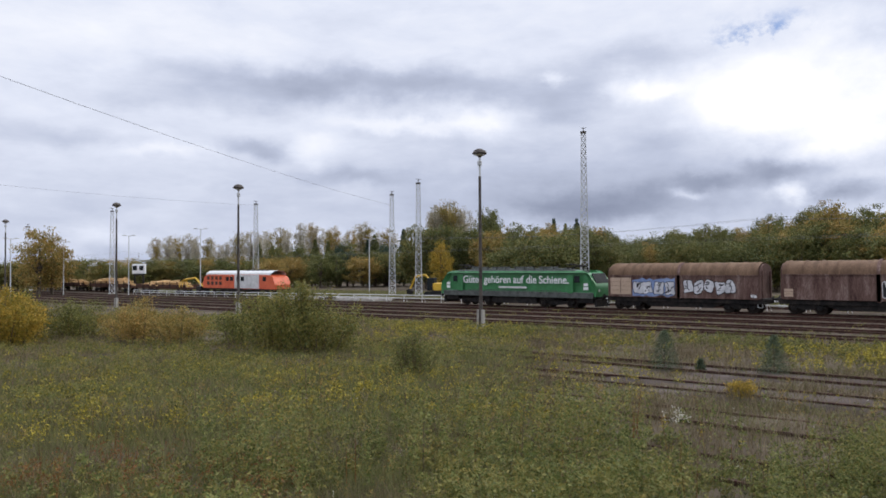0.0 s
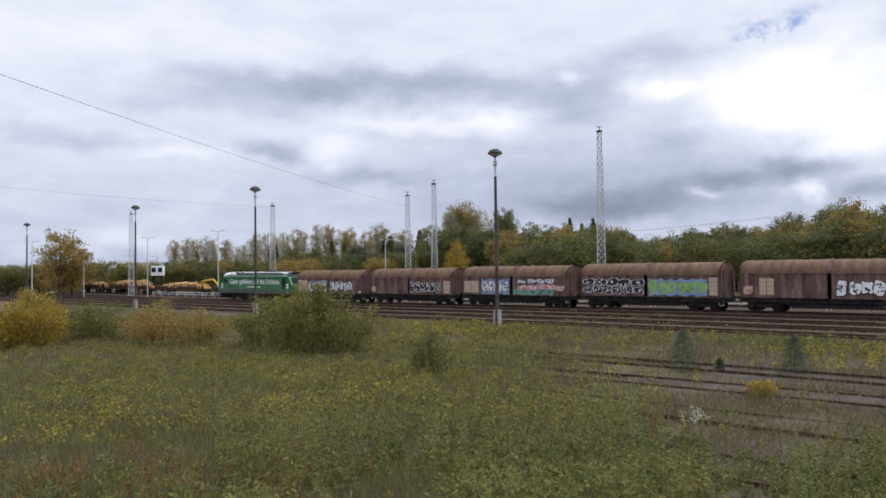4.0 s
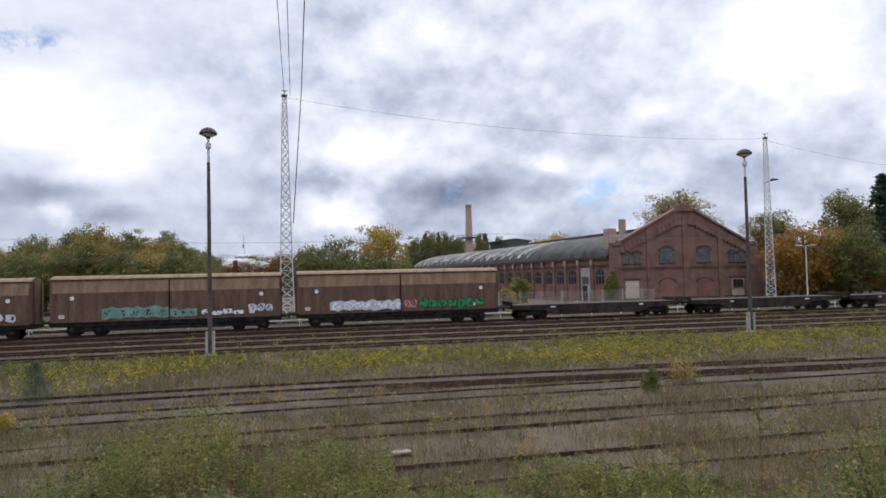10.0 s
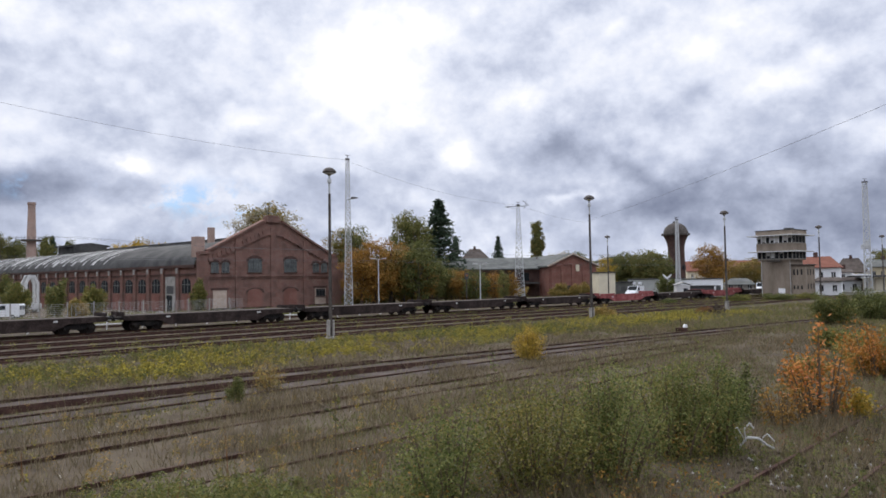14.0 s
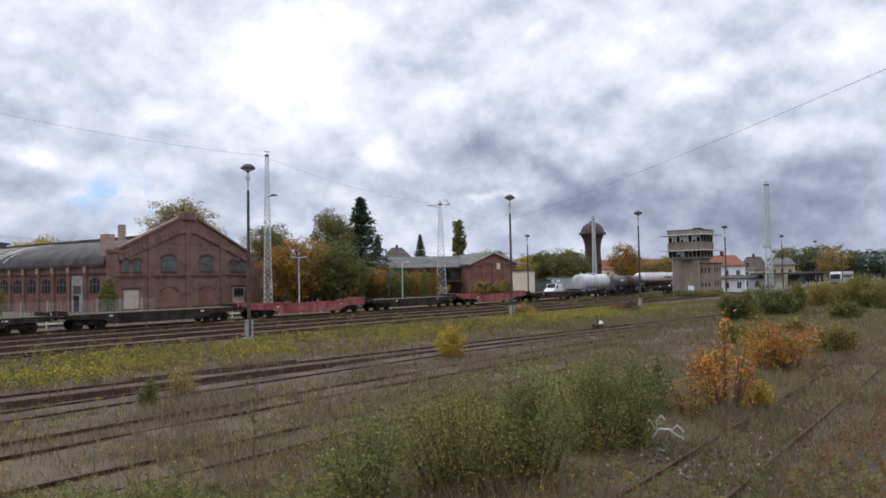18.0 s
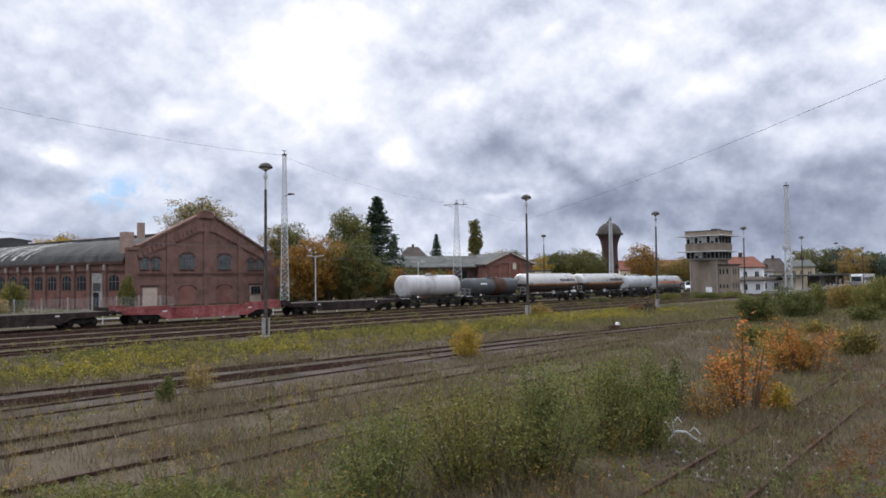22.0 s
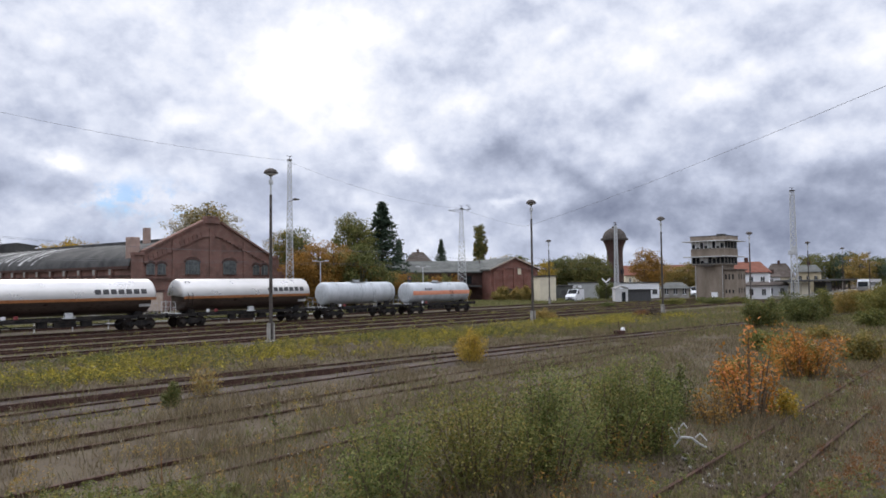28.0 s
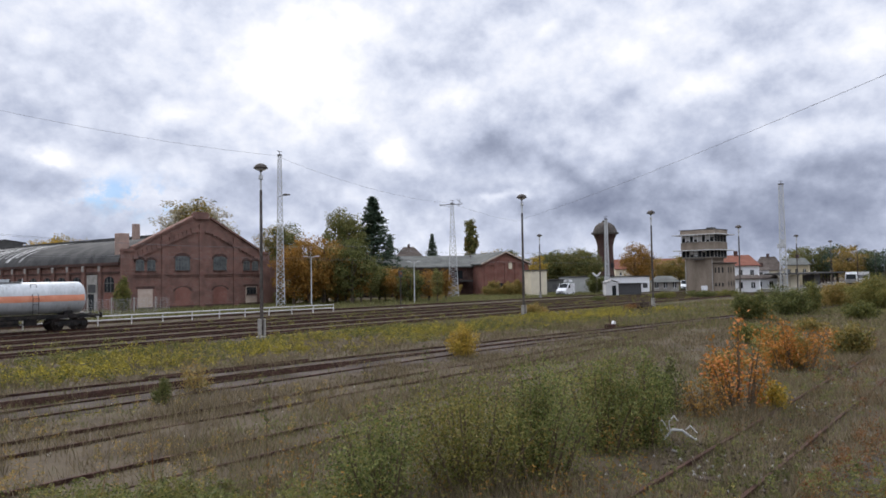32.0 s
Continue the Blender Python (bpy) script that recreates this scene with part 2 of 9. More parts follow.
def brickmat(name, c1, c2, mortar, dirt):
    """Brickwork in the plane of each wall: 25 cm courses of 7.5 cm, with soot and stains."""
    m = bpy.data.materials.new(name)
    m.use_nodes = True
    t = m.node_tree
    b = t.nodes["Principled BSDF"]
    tc = t.nodes.new("ShaderNodeTexCoord")
    sp = t.nodes.new("ShaderNodeSeparateXYZ")
    t.links.new(tc.outputs["Object"], sp.inputs[0])
    ad = t.nodes.new("ShaderNodeMath")
    t.links.new(sp.outputs[0], ad.inputs[0])
    t.links.new(sp.outputs[1], ad.inputs[1])
    cb = t.nodes.new("ShaderNodeCombineXYZ")
    t.links.new(ad.outputs[0], cb.inputs[0])
    t.links.new(sp.outputs[2], cb.inputs[1])
    br = t.nodes.new("ShaderNodeTexBrick")
    br.inputs["Color1"].default_value, br.inputs["Color2"].default_value, br.inputs["Mortar"].default_value = (*c1, 1), (*c2, 1), (*mortar, 1)
    br.inputs["Scale"].default_value = 1.0
    br.inputs["Brick Width"].default_value, br.inputs["Row Height"].default_value, br.inputs["Mortar Size"].default_value = 0.25, 0.077, 0.006
    t.links.new(cb.outputs[0], br.inputs["Vector"])
    n = t.nodes.new("ShaderNodeTexNoise")
    n.inputs["Scale"].default_value, n.inputs["Detail"].default_value, n.inputs["Roughness"].default_value = 0.6, 8.0, 0.65
    t.links.new(tc.outputs["Object"], n.inputs["Vector"])
    rp = t.nodes.new("ShaderNodeMapRange")
    rp.inputs[1].default_value, rp.inputs[2].default_value = 0.42, 0.68
    t.links.new(n.outputs[0], rp.inputs[0])
    mx = t.nodes.new("ShaderNodeMix")
    mx.data_type = "RGBA"
    mx.inputs[7].default_value = (*dirt, 1)
    t.links.new(rp.outputs[0], mx.inputs[0])
    t.links.new(br.outputs[0], mx.inputs[6])
    t.links.new(mx.outputs[2], b.inputs["Base Color"])
    bp = t.nodes.new("ShaderNodeBump")
    bp.inputs["Strength"].default_value, bp.inputs["Distance"].default_value = 0.5, 0.01
    t.links.new(br.outputs["Fac"], bp.inputs["Height"])
    bp.invert = True
    t.links.new(bp.outputs[0], b.inputs["Normal"])
    b.inputs["Roughness"].default_value = 0.9
    b.inputs["Specular IOR Level"].default_value = 0.1
    return m


# ---- mesh building ----
class MB:
    """Collects vertices and faces; mesh() makes one mesh of them."""

    def __init__(self):
        self.v, self.f = [], []

    def add(self, vs, fs):
        o = len(self.v)
        self.v += [tuple(p) for p in vs]
        self.f += [tuple(o + i for i in f) for f in fs]
        return self

    def box(self, x0, x1, y0, y1, z0, z1, c=0.0):
        """A box; c: the width of its chamfered edges."""
        if c <= 0:
            vs = [(x, y, z) for x in (x0, x1) for y in (y0, y1) for z in (z0, z1)]
            return self.add(vs, [(0, 1, 3, 2), (4, 6, 7, 5), (0, 4, 5, 1), (2, 3, 7, 6), (0, 2, 6, 4), (1, 5, 7, 3)])
        bm = bmesh.new()
        bmesh.ops.create_cube(bm, size=1)
        for v in bm.verts:
            v.co = ((x0 + x1) / 2 + v.co.x * (x1 - x0), (y0 + y1) / 2 + v.co.y * (y1 - y0), (z0 + z1) / 2 + v.co.z * (z1 - z0))
        bmesh.ops.bevel(bm, geom=bm.edges[:], offset=c, segments=1, affect="EDGES", profile=0.5)
        bm.verts.index_update()
        self.add([v.co[:] for v in bm.verts], [[v.index for v in f.verts] for f in bm.faces])
        bm.free()
        return self

    def cyl(self, p0, p1, r0, r1=None, n=10, caps=True):
        r1 = r0 if r1 is None else r1
        p0, p1 = Vector(p0), Vector(p1)
        d = (p1 - p0).normalized()
        a = d.orthogonal().normalized()
        b = d.cross(a)
        vs = []
        for p, r in ((p0, r0), (p1, r1)):
            vs += [p + (a * math.cos(2 * math.pi * i / n) + b * math.sin(2 * math.pi * i / n)) * r for i in range(n)]
        fs = [(i, (i + 1) % n, n + (i + 1) % n, n + i) for i in range(n)]
        if caps:
            fs += [tuple(range(n - 1, -1, -1)), tuple(range(n, 2 * n))]
        return self.add(vs, fs)

    def tube(self, pts, r, n=6):
        for a, b in zip(pts[:-1], pts[1:]):
            self.cyl(a, b, r, n=n)
        return self

    def prism(self, prof, axis, a0, a1):
        """A closed outline prof pulled along an axis: 'x' takes (y, z), 'y' takes (x, z), 'z' takes (x, y)."""
        put = {"x": lambda p, a: (a, p[0], p[1]), "y": lambda p, a: (p[0], a, p[1]), "z": lambda p, a: (p[0], p[1], a)}[axis]
        n = len(prof)
        vs = [put(p, a0) for p in prof] + [put(p, a1) for p in prof]
        fs = [(i, (i + 1) % n, n + (i + 1) % n, n + i) for i in range(n)] + [tuple(range(n - 1, -1, -1)), tuple(range(n, 2 * n))]
        return self.add(vs, fs)

    def skin(self, rows, close=False):
        """A surface through rows of points, all of one length."""
        n = len(rows[0])
        vs = [p for r in rows for p in r]
        fs = []
        for j in range(len(rows) - 1):
            for i in range(n if close else n - 1):
                k = (i + 1) % n
                fs.append((j * n + i, j * n + k, (j + 1) * n + k, (j + 1) * n + i))
        return self.add(vs, fs)

    def lathe(self, prof, n=20, axis="z", at=(0, 0, 0)):
        """prof: (radius, height) from low to high."""
        rows = []
        for r, h in prof:
            row = []
            for i in range(n):
                c, s = r * math.cos(2 * math.pi * i / n), r * math.sin(2 * math.pi * i / n)
                p = {"z": (c, s, h), "x": (h, c, s), "y": (s, h, c)}[axis]
                row.append((p[0] + at[0], p[1] + at[1], p[2] + at[2]))
            rows.append(row)
        return self.skin(rows, True)

    def mesh(self, name, smooth=False):
        me = bpy.data.meshes.new(name)
        me.from_pydata(self.v, [], self.f)
        bm = bmesh.new()
        bm.from_mesh(me)
        bmesh.ops.recalc_face_normals(bm, faces=bm.faces[:])
        bm.to_mesh(me)
        bm.free()
        if smooth:
            me.polygons.foreach_set("use_smooth", [True] * len(me.polygons))
            me.set_sharp_from_angle(angle=radians(38))
        return me


def thing(name, label, category, m=None, group="", kind=""):
    ob = tagged(new(name), label, category, group, kind)
    ob.empty_display_size = 0.2
    if m is not None:
        ob.matrix_basis = m
    return ob


def part(name, mb, material, parent, label="", smooth=False, at=None):
    """One mesh under a thing or under a part. mb: an MB, or a mesh to share."""
    me = mb.mesh(name, smooth) if isinstance(mb, MB) else mb
    if not me.materials:
        me.materials.append(material)
    ob = new(name, me)
    ob.parent = parent
    if at is not None:
        ob.matrix_basis = at if isinstance(at, Matrix) else Matrix.Translation(at)
    return tagged(ob, label)


def solid(name, mb, material, label, category, m=None, group="", kind="", smooth=False):
    """A top-level thing of one mesh."""
    me = mb.mesh(name, smooth) if isinstance(mb, MB) else mb
    if not me.materials:
        me.materials.append(material)
    ob = tagged(new(name, me), label, category, group, kind)
    if m is not None:
        ob.matrix_basis = m
    return ob


def leaves(name, P, size, rng, aspect=0.6, upright=0.0, droop=0.3, kite=False):
    """A mesh of many small folded leaves at the points P (n, 3); size: a number, or one for each point."""
    n = len(P)
    d = rng.normal(size=(n, 3))
    d[:, 2] = d[:, 2] * (1 - upright) + upright * 1.5 - droop * (1 - upright)
    d /= np.linalg.norm(d, axis=1)[:, None] + 1e-9
    q = rng.normal(size=(n, 3))
    w = np.cross(d, q)
    w /= np.linalg.norm(w, axis=1)[:, None] + 1e-9
    s = (np.asarray(size) * rng.uniform(0.65, 1.35, n))[:, None]
    side = w * s * aspect * 0.5
    if not kite:
        V = np.stack([P - side, P + side, P + d * s], 1).reshape(-1, 3)
        return rawmesh(name, V, np.arange(3 * n).reshape(-1, 3))
    V = np.stack([P, P + d * s * 0.5 + side, P + d * s, P + d * s * 0.5 - side], 1).reshape(-1, 3)
    return rawmesh(name, V, np.arange(4 * n).reshape(-1, 4))


def rawmesh(name, V, F):
    me = bpy.data.meshes.new(name)
    k = F.shape[1]
    me.vertices.add(len(V))
    me.vertices.foreach_set("co", np.ascontiguousarray(V, np.float32).ravel())
    me.loops.add(F.size)
    me.loops.foreach_set("vertex_index", np.ascontiguousarray(F, np.int32).ravel())
    me.polygons.add(len(F))
    me.polygons.foreach_set("loop_start", np.arange(0, F.size, k, dtype=np.int32))
    me.polygons.foreach_set("loop_total", np.full(len(F), k, np.int32))
    me.update(calc_edges=True)
    return me


def soften(u):
    return np.log1p(np.exp(np.clip(np.asarray(u, float) / 8, -40, 40))) * 8


def gz(x):
    """Height of the rails: the yard lies level in the middle and falls a little to both ends."""
    return -0.0088 * (soften(-x - 8) - soften(-x - 120)) - 0.004 * (soften(x - 38) - soften(x - 150))


def gzf(x):
    return float(gz(x))

M_RUST = mat("rusty_rail", [(0.035, 0.02, 0.017), (0.065, 0.036, 0.028), (0.11, 0.062, 0.048)], 3, 25, 0.8, 0.1)
M_WOODOLD = mat("old_sleeper", [(0.035, 0.026, 0.021), (0.065, 0.048, 0.039), (0.105, 0.08, 0.066)], 4, 30, 0.9, stretch=(3, 0.6, 1))
M_BALLAST = mat("ballast", [(0.030, 0.023, 0.016), (0.062, 0.047, 0.034), (0.11, 0.088, 0.066)], 0.5, 9, 0.95, bump=0.8)
M_DARKSTEEL = mat("dark_steel", [(0.012, 0.012, 0.013), (0.03, 0.028, 0.027), (0.06, 0.05, 0.043)], 2, 20, 0.65, 0.3)
M_WHEEL = mat("wheel_steel", [(0.02, 0.017, 0.015), (0.05, 0.04, 0.035)], 5, 20, 0.6, 0.5)
M_HOODROOF = mat("hood_roof_rust", [(0.08, 0.05, 0.033), (0.135, 0.085, 0.055), (0.19, 0.125, 0.082)], 0.8, 9, 0.8, stretch=(2.5, 1, 0.6))
M_HOODSIDE = mat("hood_side_brown", [(0.045, 0.026, 0.022), (0.095, 0.055, 0.046), (0.15, 0.095, 0.08), (0.24, 0.185, 0.16)], 0.9, 10, 0.75, stretch=(2.2, 1, 0.45))
M_SLIDEROOF = mat("sliding_wall_top", [(0.14, 0.09, 0.058), (0.21, 0.14, 0.092), (0.28, 0.20, 0.135)], 0.9, 9, 0.75, stretch=(2.2, 1, 0.45))
M_SLIDESIDE = mat("sliding_wall_brown", [(0.065, 0.038, 0.028), (0.115, 0.07, 0.052), (0.17, 0.11, 0.08)], 0.8, 9, 0.75, stretch=(2.2, 1, 0.4))
M_PALE = mat("pale_wall_panel", [(0.35, 0.26, 0.19), (0.48, 0.36, 0.27)], 2, 12, 0.75)
M_WHITEP = mat("white_paint", [(0.52, 0.52, 0.52), (0.68, 0.68, 0.68), (0.80, 0.80, 0.80)], 2.5, 14, 0.6)
M_SILVERP = mat("silver_spray", [(0.36, 0.36, 0.38), (0.52, 0.52, 0.54), (0.64, 0.64, 0.66)], 1.5, 14, 0.55)
M_BLACKP = mat("black_spray", [(0.015, 0.015, 0.017), (0.04, 0.04, 0.042)], 2, 14, 0.6)
M_GREENP = mat("green_spray", [(0.02, 0.16, 0.06), (0.04, 0.32, 0.12)], 2, 10, 0.6)
M_TEALP = mat("teal_spray", [(0.10, 0.19, 0.16), (0.20, 0.33, 0.28)], 1.5, 10, 0.6)
M_PINKP = mat("pink_spray", [(0.34, 0.13, 0.12), (0.52, 0.27, 0.25)], 1.5, 10, 0.6)
M_BLUEP = mat("blue_spray", [(0.13, 0.18, 0.34), (0.26, 0.34, 0.52)], 1.5, 10, 0.6)
M_YELP = mat("yellow_spray", [(0.45, 0.36, 0.12), (0.62, 0.52, 0.25)], 1.5, 10, 0.6)
M_LIMEP = mat("lime_spray", [(0.16, 0.30, 0.07), (0.30, 0.46, 0.16)], 1.5, 10, 0.6)
M_LOCOGREEN = mat("loco_green", [(0.026, 0.125, 0.04), (0.038, 0.175, 0.06), (0.052, 0.225, 0.085)], 0.8, 12, 0.4, bump=0.03)
M_LOCOGREY = mat("loco_grey", [(0.045, 0.05, 0.045), (0.085, 0.092, 0.085), (0.13, 0.135, 0.125)], 2, 14, 0.6)
M_GLASS = mat("dark_glass", [(0.01, 0.012, 0.014), (0.025, 0.028, 0.03)], 2, 9, 0.62, bump=0)
M_ORANGE = mat("faded_orange_red", [(0.48, 0.075, 0.03), (0.62, 0.13, 0.05)], 1.2, 10, 0.5, bump=0.05)
M_LIGHTGREY = mat("light_grey_paint", [(0.36, 0.36, 0.35), (0.52, 0.52, 0.51), (0.62, 0.62, 0.61)], 1.5, 10, 0.6)
M_FLATDARK = mat("flat_wagon_black", [(0.014, 0.011, 0.010), (0.03, 0.022, 0.020), (0.065, 0.048, 0.042)], 1.0, 9, 0.75)
M_FLATRED = mat("flat_wagon_red", [(0.13, 0.032, 0.034), (0.25, 0.072, 0.07), (0.36, 0.16, 0.15)], 1.0, 9, 0.7)
M_DECK = mat("deck_planks", [(0.04, 0.033, 0.028), (0.085, 0.07, 0.06)], 2, 16, 0.9, stretch=(6, 0.5, 1))
M_TANKWHITE = mat("tank_white", [(0.20, 0.15, 0.12), (0.40, 0.385, 0.375), (0.50, 0.49, 0.485), (0.58, 0.57, 0.57)], 0.5, 6, 0.5, stretch=(2, 1, 0.35), spread=0.36)
M_TANKDARK = mat("tank_dark_grey", [(0.022, 0.024, 0.025), (0.042, 0.046, 0.047), (0.075, 0.078, 0.078)], 0.7, 8, 0.55, stretch=(2, 1, 0.5))
M_TANKBROWN = mat("tank_rust_brown", [(0.05, 0.025, 0.018), (0.10, 0.052, 0.036)], 0.9, 8, 0.65)
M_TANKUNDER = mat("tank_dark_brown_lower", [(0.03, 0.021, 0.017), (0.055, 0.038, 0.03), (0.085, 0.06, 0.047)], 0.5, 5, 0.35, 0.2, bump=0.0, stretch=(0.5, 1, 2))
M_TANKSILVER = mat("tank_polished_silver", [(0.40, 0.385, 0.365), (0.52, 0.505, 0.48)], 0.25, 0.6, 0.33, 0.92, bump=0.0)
M_TANKLIGHT = mat("tank_light_grey", [(0.22, 0.20, 0.18), (0.38, 0.40, 0.41), (0.46, 0.48, 0.49), (0.53, 0.55, 0.56)], 0.6, 6, 0.5, stretch=(2, 1, 0.35), spread=0.36)
M_STRIPE = mat("orange_stripe", [(0.22, 0.085, 0.03), (0.34, 0.14, 0.05)], 2, 12, 0.45, bump=0.02)
M_STRIPEPALE = mat("pale_orange_stripe", [(0.62, 0.22, 0.12), (0.72, 0.32, 0.20)], 2, 12, 0.5, bump=0.02)
M_LOGO = mat("dark_logo_paint", [(0.025, 0.025, 0.028), (0.05, 0.045, 0.045)], 3, 12, 0.5, bump=0)
M_GALV = mat("galvanised_steel", [(0.36, 0.37, 0.37), (0.48, 0.49, 0.49), (0.58, 0.59, 0.59)], 3, 18, 0.62, 0.1)
M_POLE = mat("weathered_steel_pole", [(0.035, 0.03, 0.028), (0.075, 0.065, 0.058), (0.13, 0.115, 0.10)], 2, 14, 0.75)
M_CONC = mat("concrete", [(0.20, 0.19, 0.17), (0.30, 0.285, 0.26), (0.40, 0.38, 0.35)], 1.2, 12, 0.9)
M_CONCPALE = mat("pale_concrete", [(0.46, 0.46, 0.45), (0.60, 0.60, 0.59)], 1.5, 12, 0.85)
M_RENDER = mat("grey_brown_render", [(0.175, 0.142, 0.11), (0.24, 0.197, 0.155), (0.30, 0.255, 0.205)], 0.5, 7, 0.92, stretch=(1.6, 1.6, 0.5))
M_BRICK = brickmat("old_red_brick", (0.22, 0.112, 0.088), (0.168, 0.088, 0.07), (0.235, 0.20, 0.175), (0.118, 0.074, 0.062))
M_BRICKRED = brickmat("bright_red_brick", (0.25, 0.113, 0.088), (0.195, 0.088, 0.07), (0.25, 0.19, 0.16), (0.15, 0.07, 0.055))
M_BRICKDARK = brickmat("dark_brick", (0.10, 0.055, 0.045), (0.075, 0.042, 0.036), (0.12, 0.10, 0.09), (0.05, 0.034, 0.03))
M_BRICKCHIM = brickmat("weathered_chimney_brick", (0.40, 0.28, 0.23), (0.34, 0.23, 0.185), (0.36, 0.31, 0.28), (0.27, 0.20, 0.17))
M_TAR = mat("tar_paper_roof", [(0.034, 0.034, 0.034), (0.064, 0.063, 0.061), (0.096, 0.094, 0.088)], 0.5, 7, 0.85)
M_OLDTILE = mat("weathered_brown_tiles", [(0.05, 0.040, 0.034), (0.085, 0.070, 0.060), (0.12, 0.10, 0.088)], 0.6, 5, 0.9)
M_FELT = mat("grey_roof_felt", [(0.06, 0.062, 0.058), (0.105, 0.108, 0.10), (0.15, 0.152, 0.14)], 0.5, 7, 0.85)
M_GLASSROOF = mat("dirty_roof_glazing", [(0.06, 0.06, 0.058), (0.30, 0.30, 0.29), (0.62, 0.62, 0.60)], 0.5, 2, 0.6)
M_WOODPALE = mat("boarded_pale_wood", [(0.36, 0.28, 0.22), (0.52, 0.43, 0.36)], 1.5, 14, 0.8)
M_TILE = mat("red_roof_tiles", [(0.14, 0.06, 0.042), (0.22, 0.095, 0.068)], 1.0, 9, 0.85)
M_CREAM = mat("cream_plaster", [(0.55, 0.50, 0.38), (0.68, 0.62, 0.48)], 0.8, 9, 0.85)
M_YELLOWPL = mat("yellow_plaster", [(0.40, 0.345, 0.23), (0.50, 0.43, 0.29)], 0.8, 9, 0.85)
M_WHITEPL = mat("white_plaster", [(0.70, 0.71, 0.72), (0.85, 0.86, 0.87)], 0.8, 9, 0.85)
M_CONTAINER = mat("grey_container_wall", [(0.32, 0.33, 0.315), (0.43, 0.44, 0.42)], 1.0, 9, 0.7)
M_FRAME = mat("dark_window_frame", [(0.06, 0.06, 0.06), (0.10, 0.10, 0.10)], 3, 12, 0.6)
M_LOGWOOD = mat("cut_timber", [(0.34, 0.20, 0.09), (0.52, 0.33, 0.15), (0.64, 0.46, 0.25)], 1.5, 12, 0.85)
M_EXCAV = mat("digger_yellow", [(0.50, 0.30, 0.02), (0.62, 0.40, 0.04)], 2, 10, 0.5)
M_TYRE = mat("tyre_rubber", [(0.015, 0.015, 0.015), (0.03, 0.03, 0.03)], 4, 20, 0.85)
M_CARWHITE = mat("white_car_paint", [(0.66, 0.67, 0.68), (0.76, 0.77, 0.78)], 1, 8, 0.25, bump=0)
M_WIRE = mat("wire", [(0.14, 0.14, 0.15), (0.20, 0.20, 0.21)], 3, 9, 0.6, 0.0)
M_BARK = mat("bark", [(0.05, 0.04, 0.03), (0.10, 0.08, 0.06), (0.17, 0.145, 0.12)], 3, 15, 0.95, stretch=(1, 1, 0.3))
M_STEM = mat("dry_stem", [(0.08, 0.06, 0.04), (0.16, 0.12, 0.08)], 3, 15, 0.9)
M_GROUND = mat("field_soil", [(0.038, 0.029, 0.02), (0.068, 0.052, 0.036), (0.10, 0.079, 0.055), (0.072, 0.064, 0.038)], 0.35, 7, 0.95, bump=0.7)
L_GREEN = leafmat("green_leaves", [(0.046, 0.058, 0.019), (0.108, 0.122, 0.037), (0.165, 0.163, 0.052), (0.24, 0.20, 0.066)], 0.55, 0.3)
L_WEED = leafmat("weed_leaves", [(0.054, 0.073, 0.021), (0.112, 0.134, 0.039), (0.168, 0.182, 0.054), (0.215, 0.212, 0.072), (0.28, 0.228, 0.07)], 0.6, 0.35)
L_BUSH = leafmat("bush_leaves", [(0.055, 0.066, 0.02), (0.125, 0.13, 0.036), (0.185, 0.175, 0.048), (0.27, 0.215, 0.058)], 0.55, 0.3)
L_YELLOW = leafmat("autumn_yellow_leaves", [(0.17, 0.15, 0.03), (0.30, 0.22, 0.035), (0.43, 0.28, 0.045), (0.50, 0.32, 0.06)], 0.55, 0.3)
L_ORANGE = leafmat("autumn_orange_leaves", [(0.22, 0.11, 0.025), (0.38, 0.17, 0.03), (0.48, 0.20, 0.05), (0.50, 0.16, 0.07)])
L_OCHRE = leafmat("autumn_ochre_leaves", [(0.11, 0.116, 0.0389), (0.209, 0.171, 0.0493), (0.308, 0.215, 0.0623), (0.385, 0.231, 0.0714)], 0.55, 0.3)
L_FOREST = leafmat("forest_leaves", [(0.06, 0.075, 0.03), (0.10, 0.115, 0.04), (0.155, 0.155, 0.05), (0.23, 0.175, 0.055)], 0.55, 0.3)
L_PINE = leafmat("conifer_needles", [(0.032, 0.05, 0.034), (0.056, 0.084, 0.052), (0.085, 0.115, 0.072)])
L_BARE = leafmat("thin_autumn_leaves", [(0.26, 0.23, 0.16), (0.38, 0.34, 0.25), (0.48, 0.44, 0.34)], 0.6, 0.35)
L_BROWN = leafmat("russet_leaves", [(0.10, 0.045, 0.018), (0.17, 0.075, 0.026), (0.22, 0.11, 0.035)])
L_RUST = leafmat("autumn_rust_leaves", [(0.13, 0.08, 0.02), (0.23, 0.13, 0.03), (0.33, 0.175, 0.04), (0.40, 0.21, 0.055)], 0.55, 0.3)
L_STRAW = leafmat("dry_grass", [(0.092, 0.075, 0.042), (0.147, 0.117, 0.069), (0.20, 0.158, 0.098), (0.27, 0.22, 0.146)], 0.7, 0.3)
L_GRASS = leafmat("green_grass", [(0.09, 0.095, 0.038), (0.15, 0.15, 0.058), (0.215, 0.20, 0.085)], 0.7, 0.3)
L_GOLD = leafmat("goldenrod", [(0.06, 0.066, 0.022), (0.12, 0.115, 0.028), (0.20, 0.17, 0.03), (0.34, 0.275, 0.036), (0.46, 0.375, 0.06)], 0.7, 0.2)

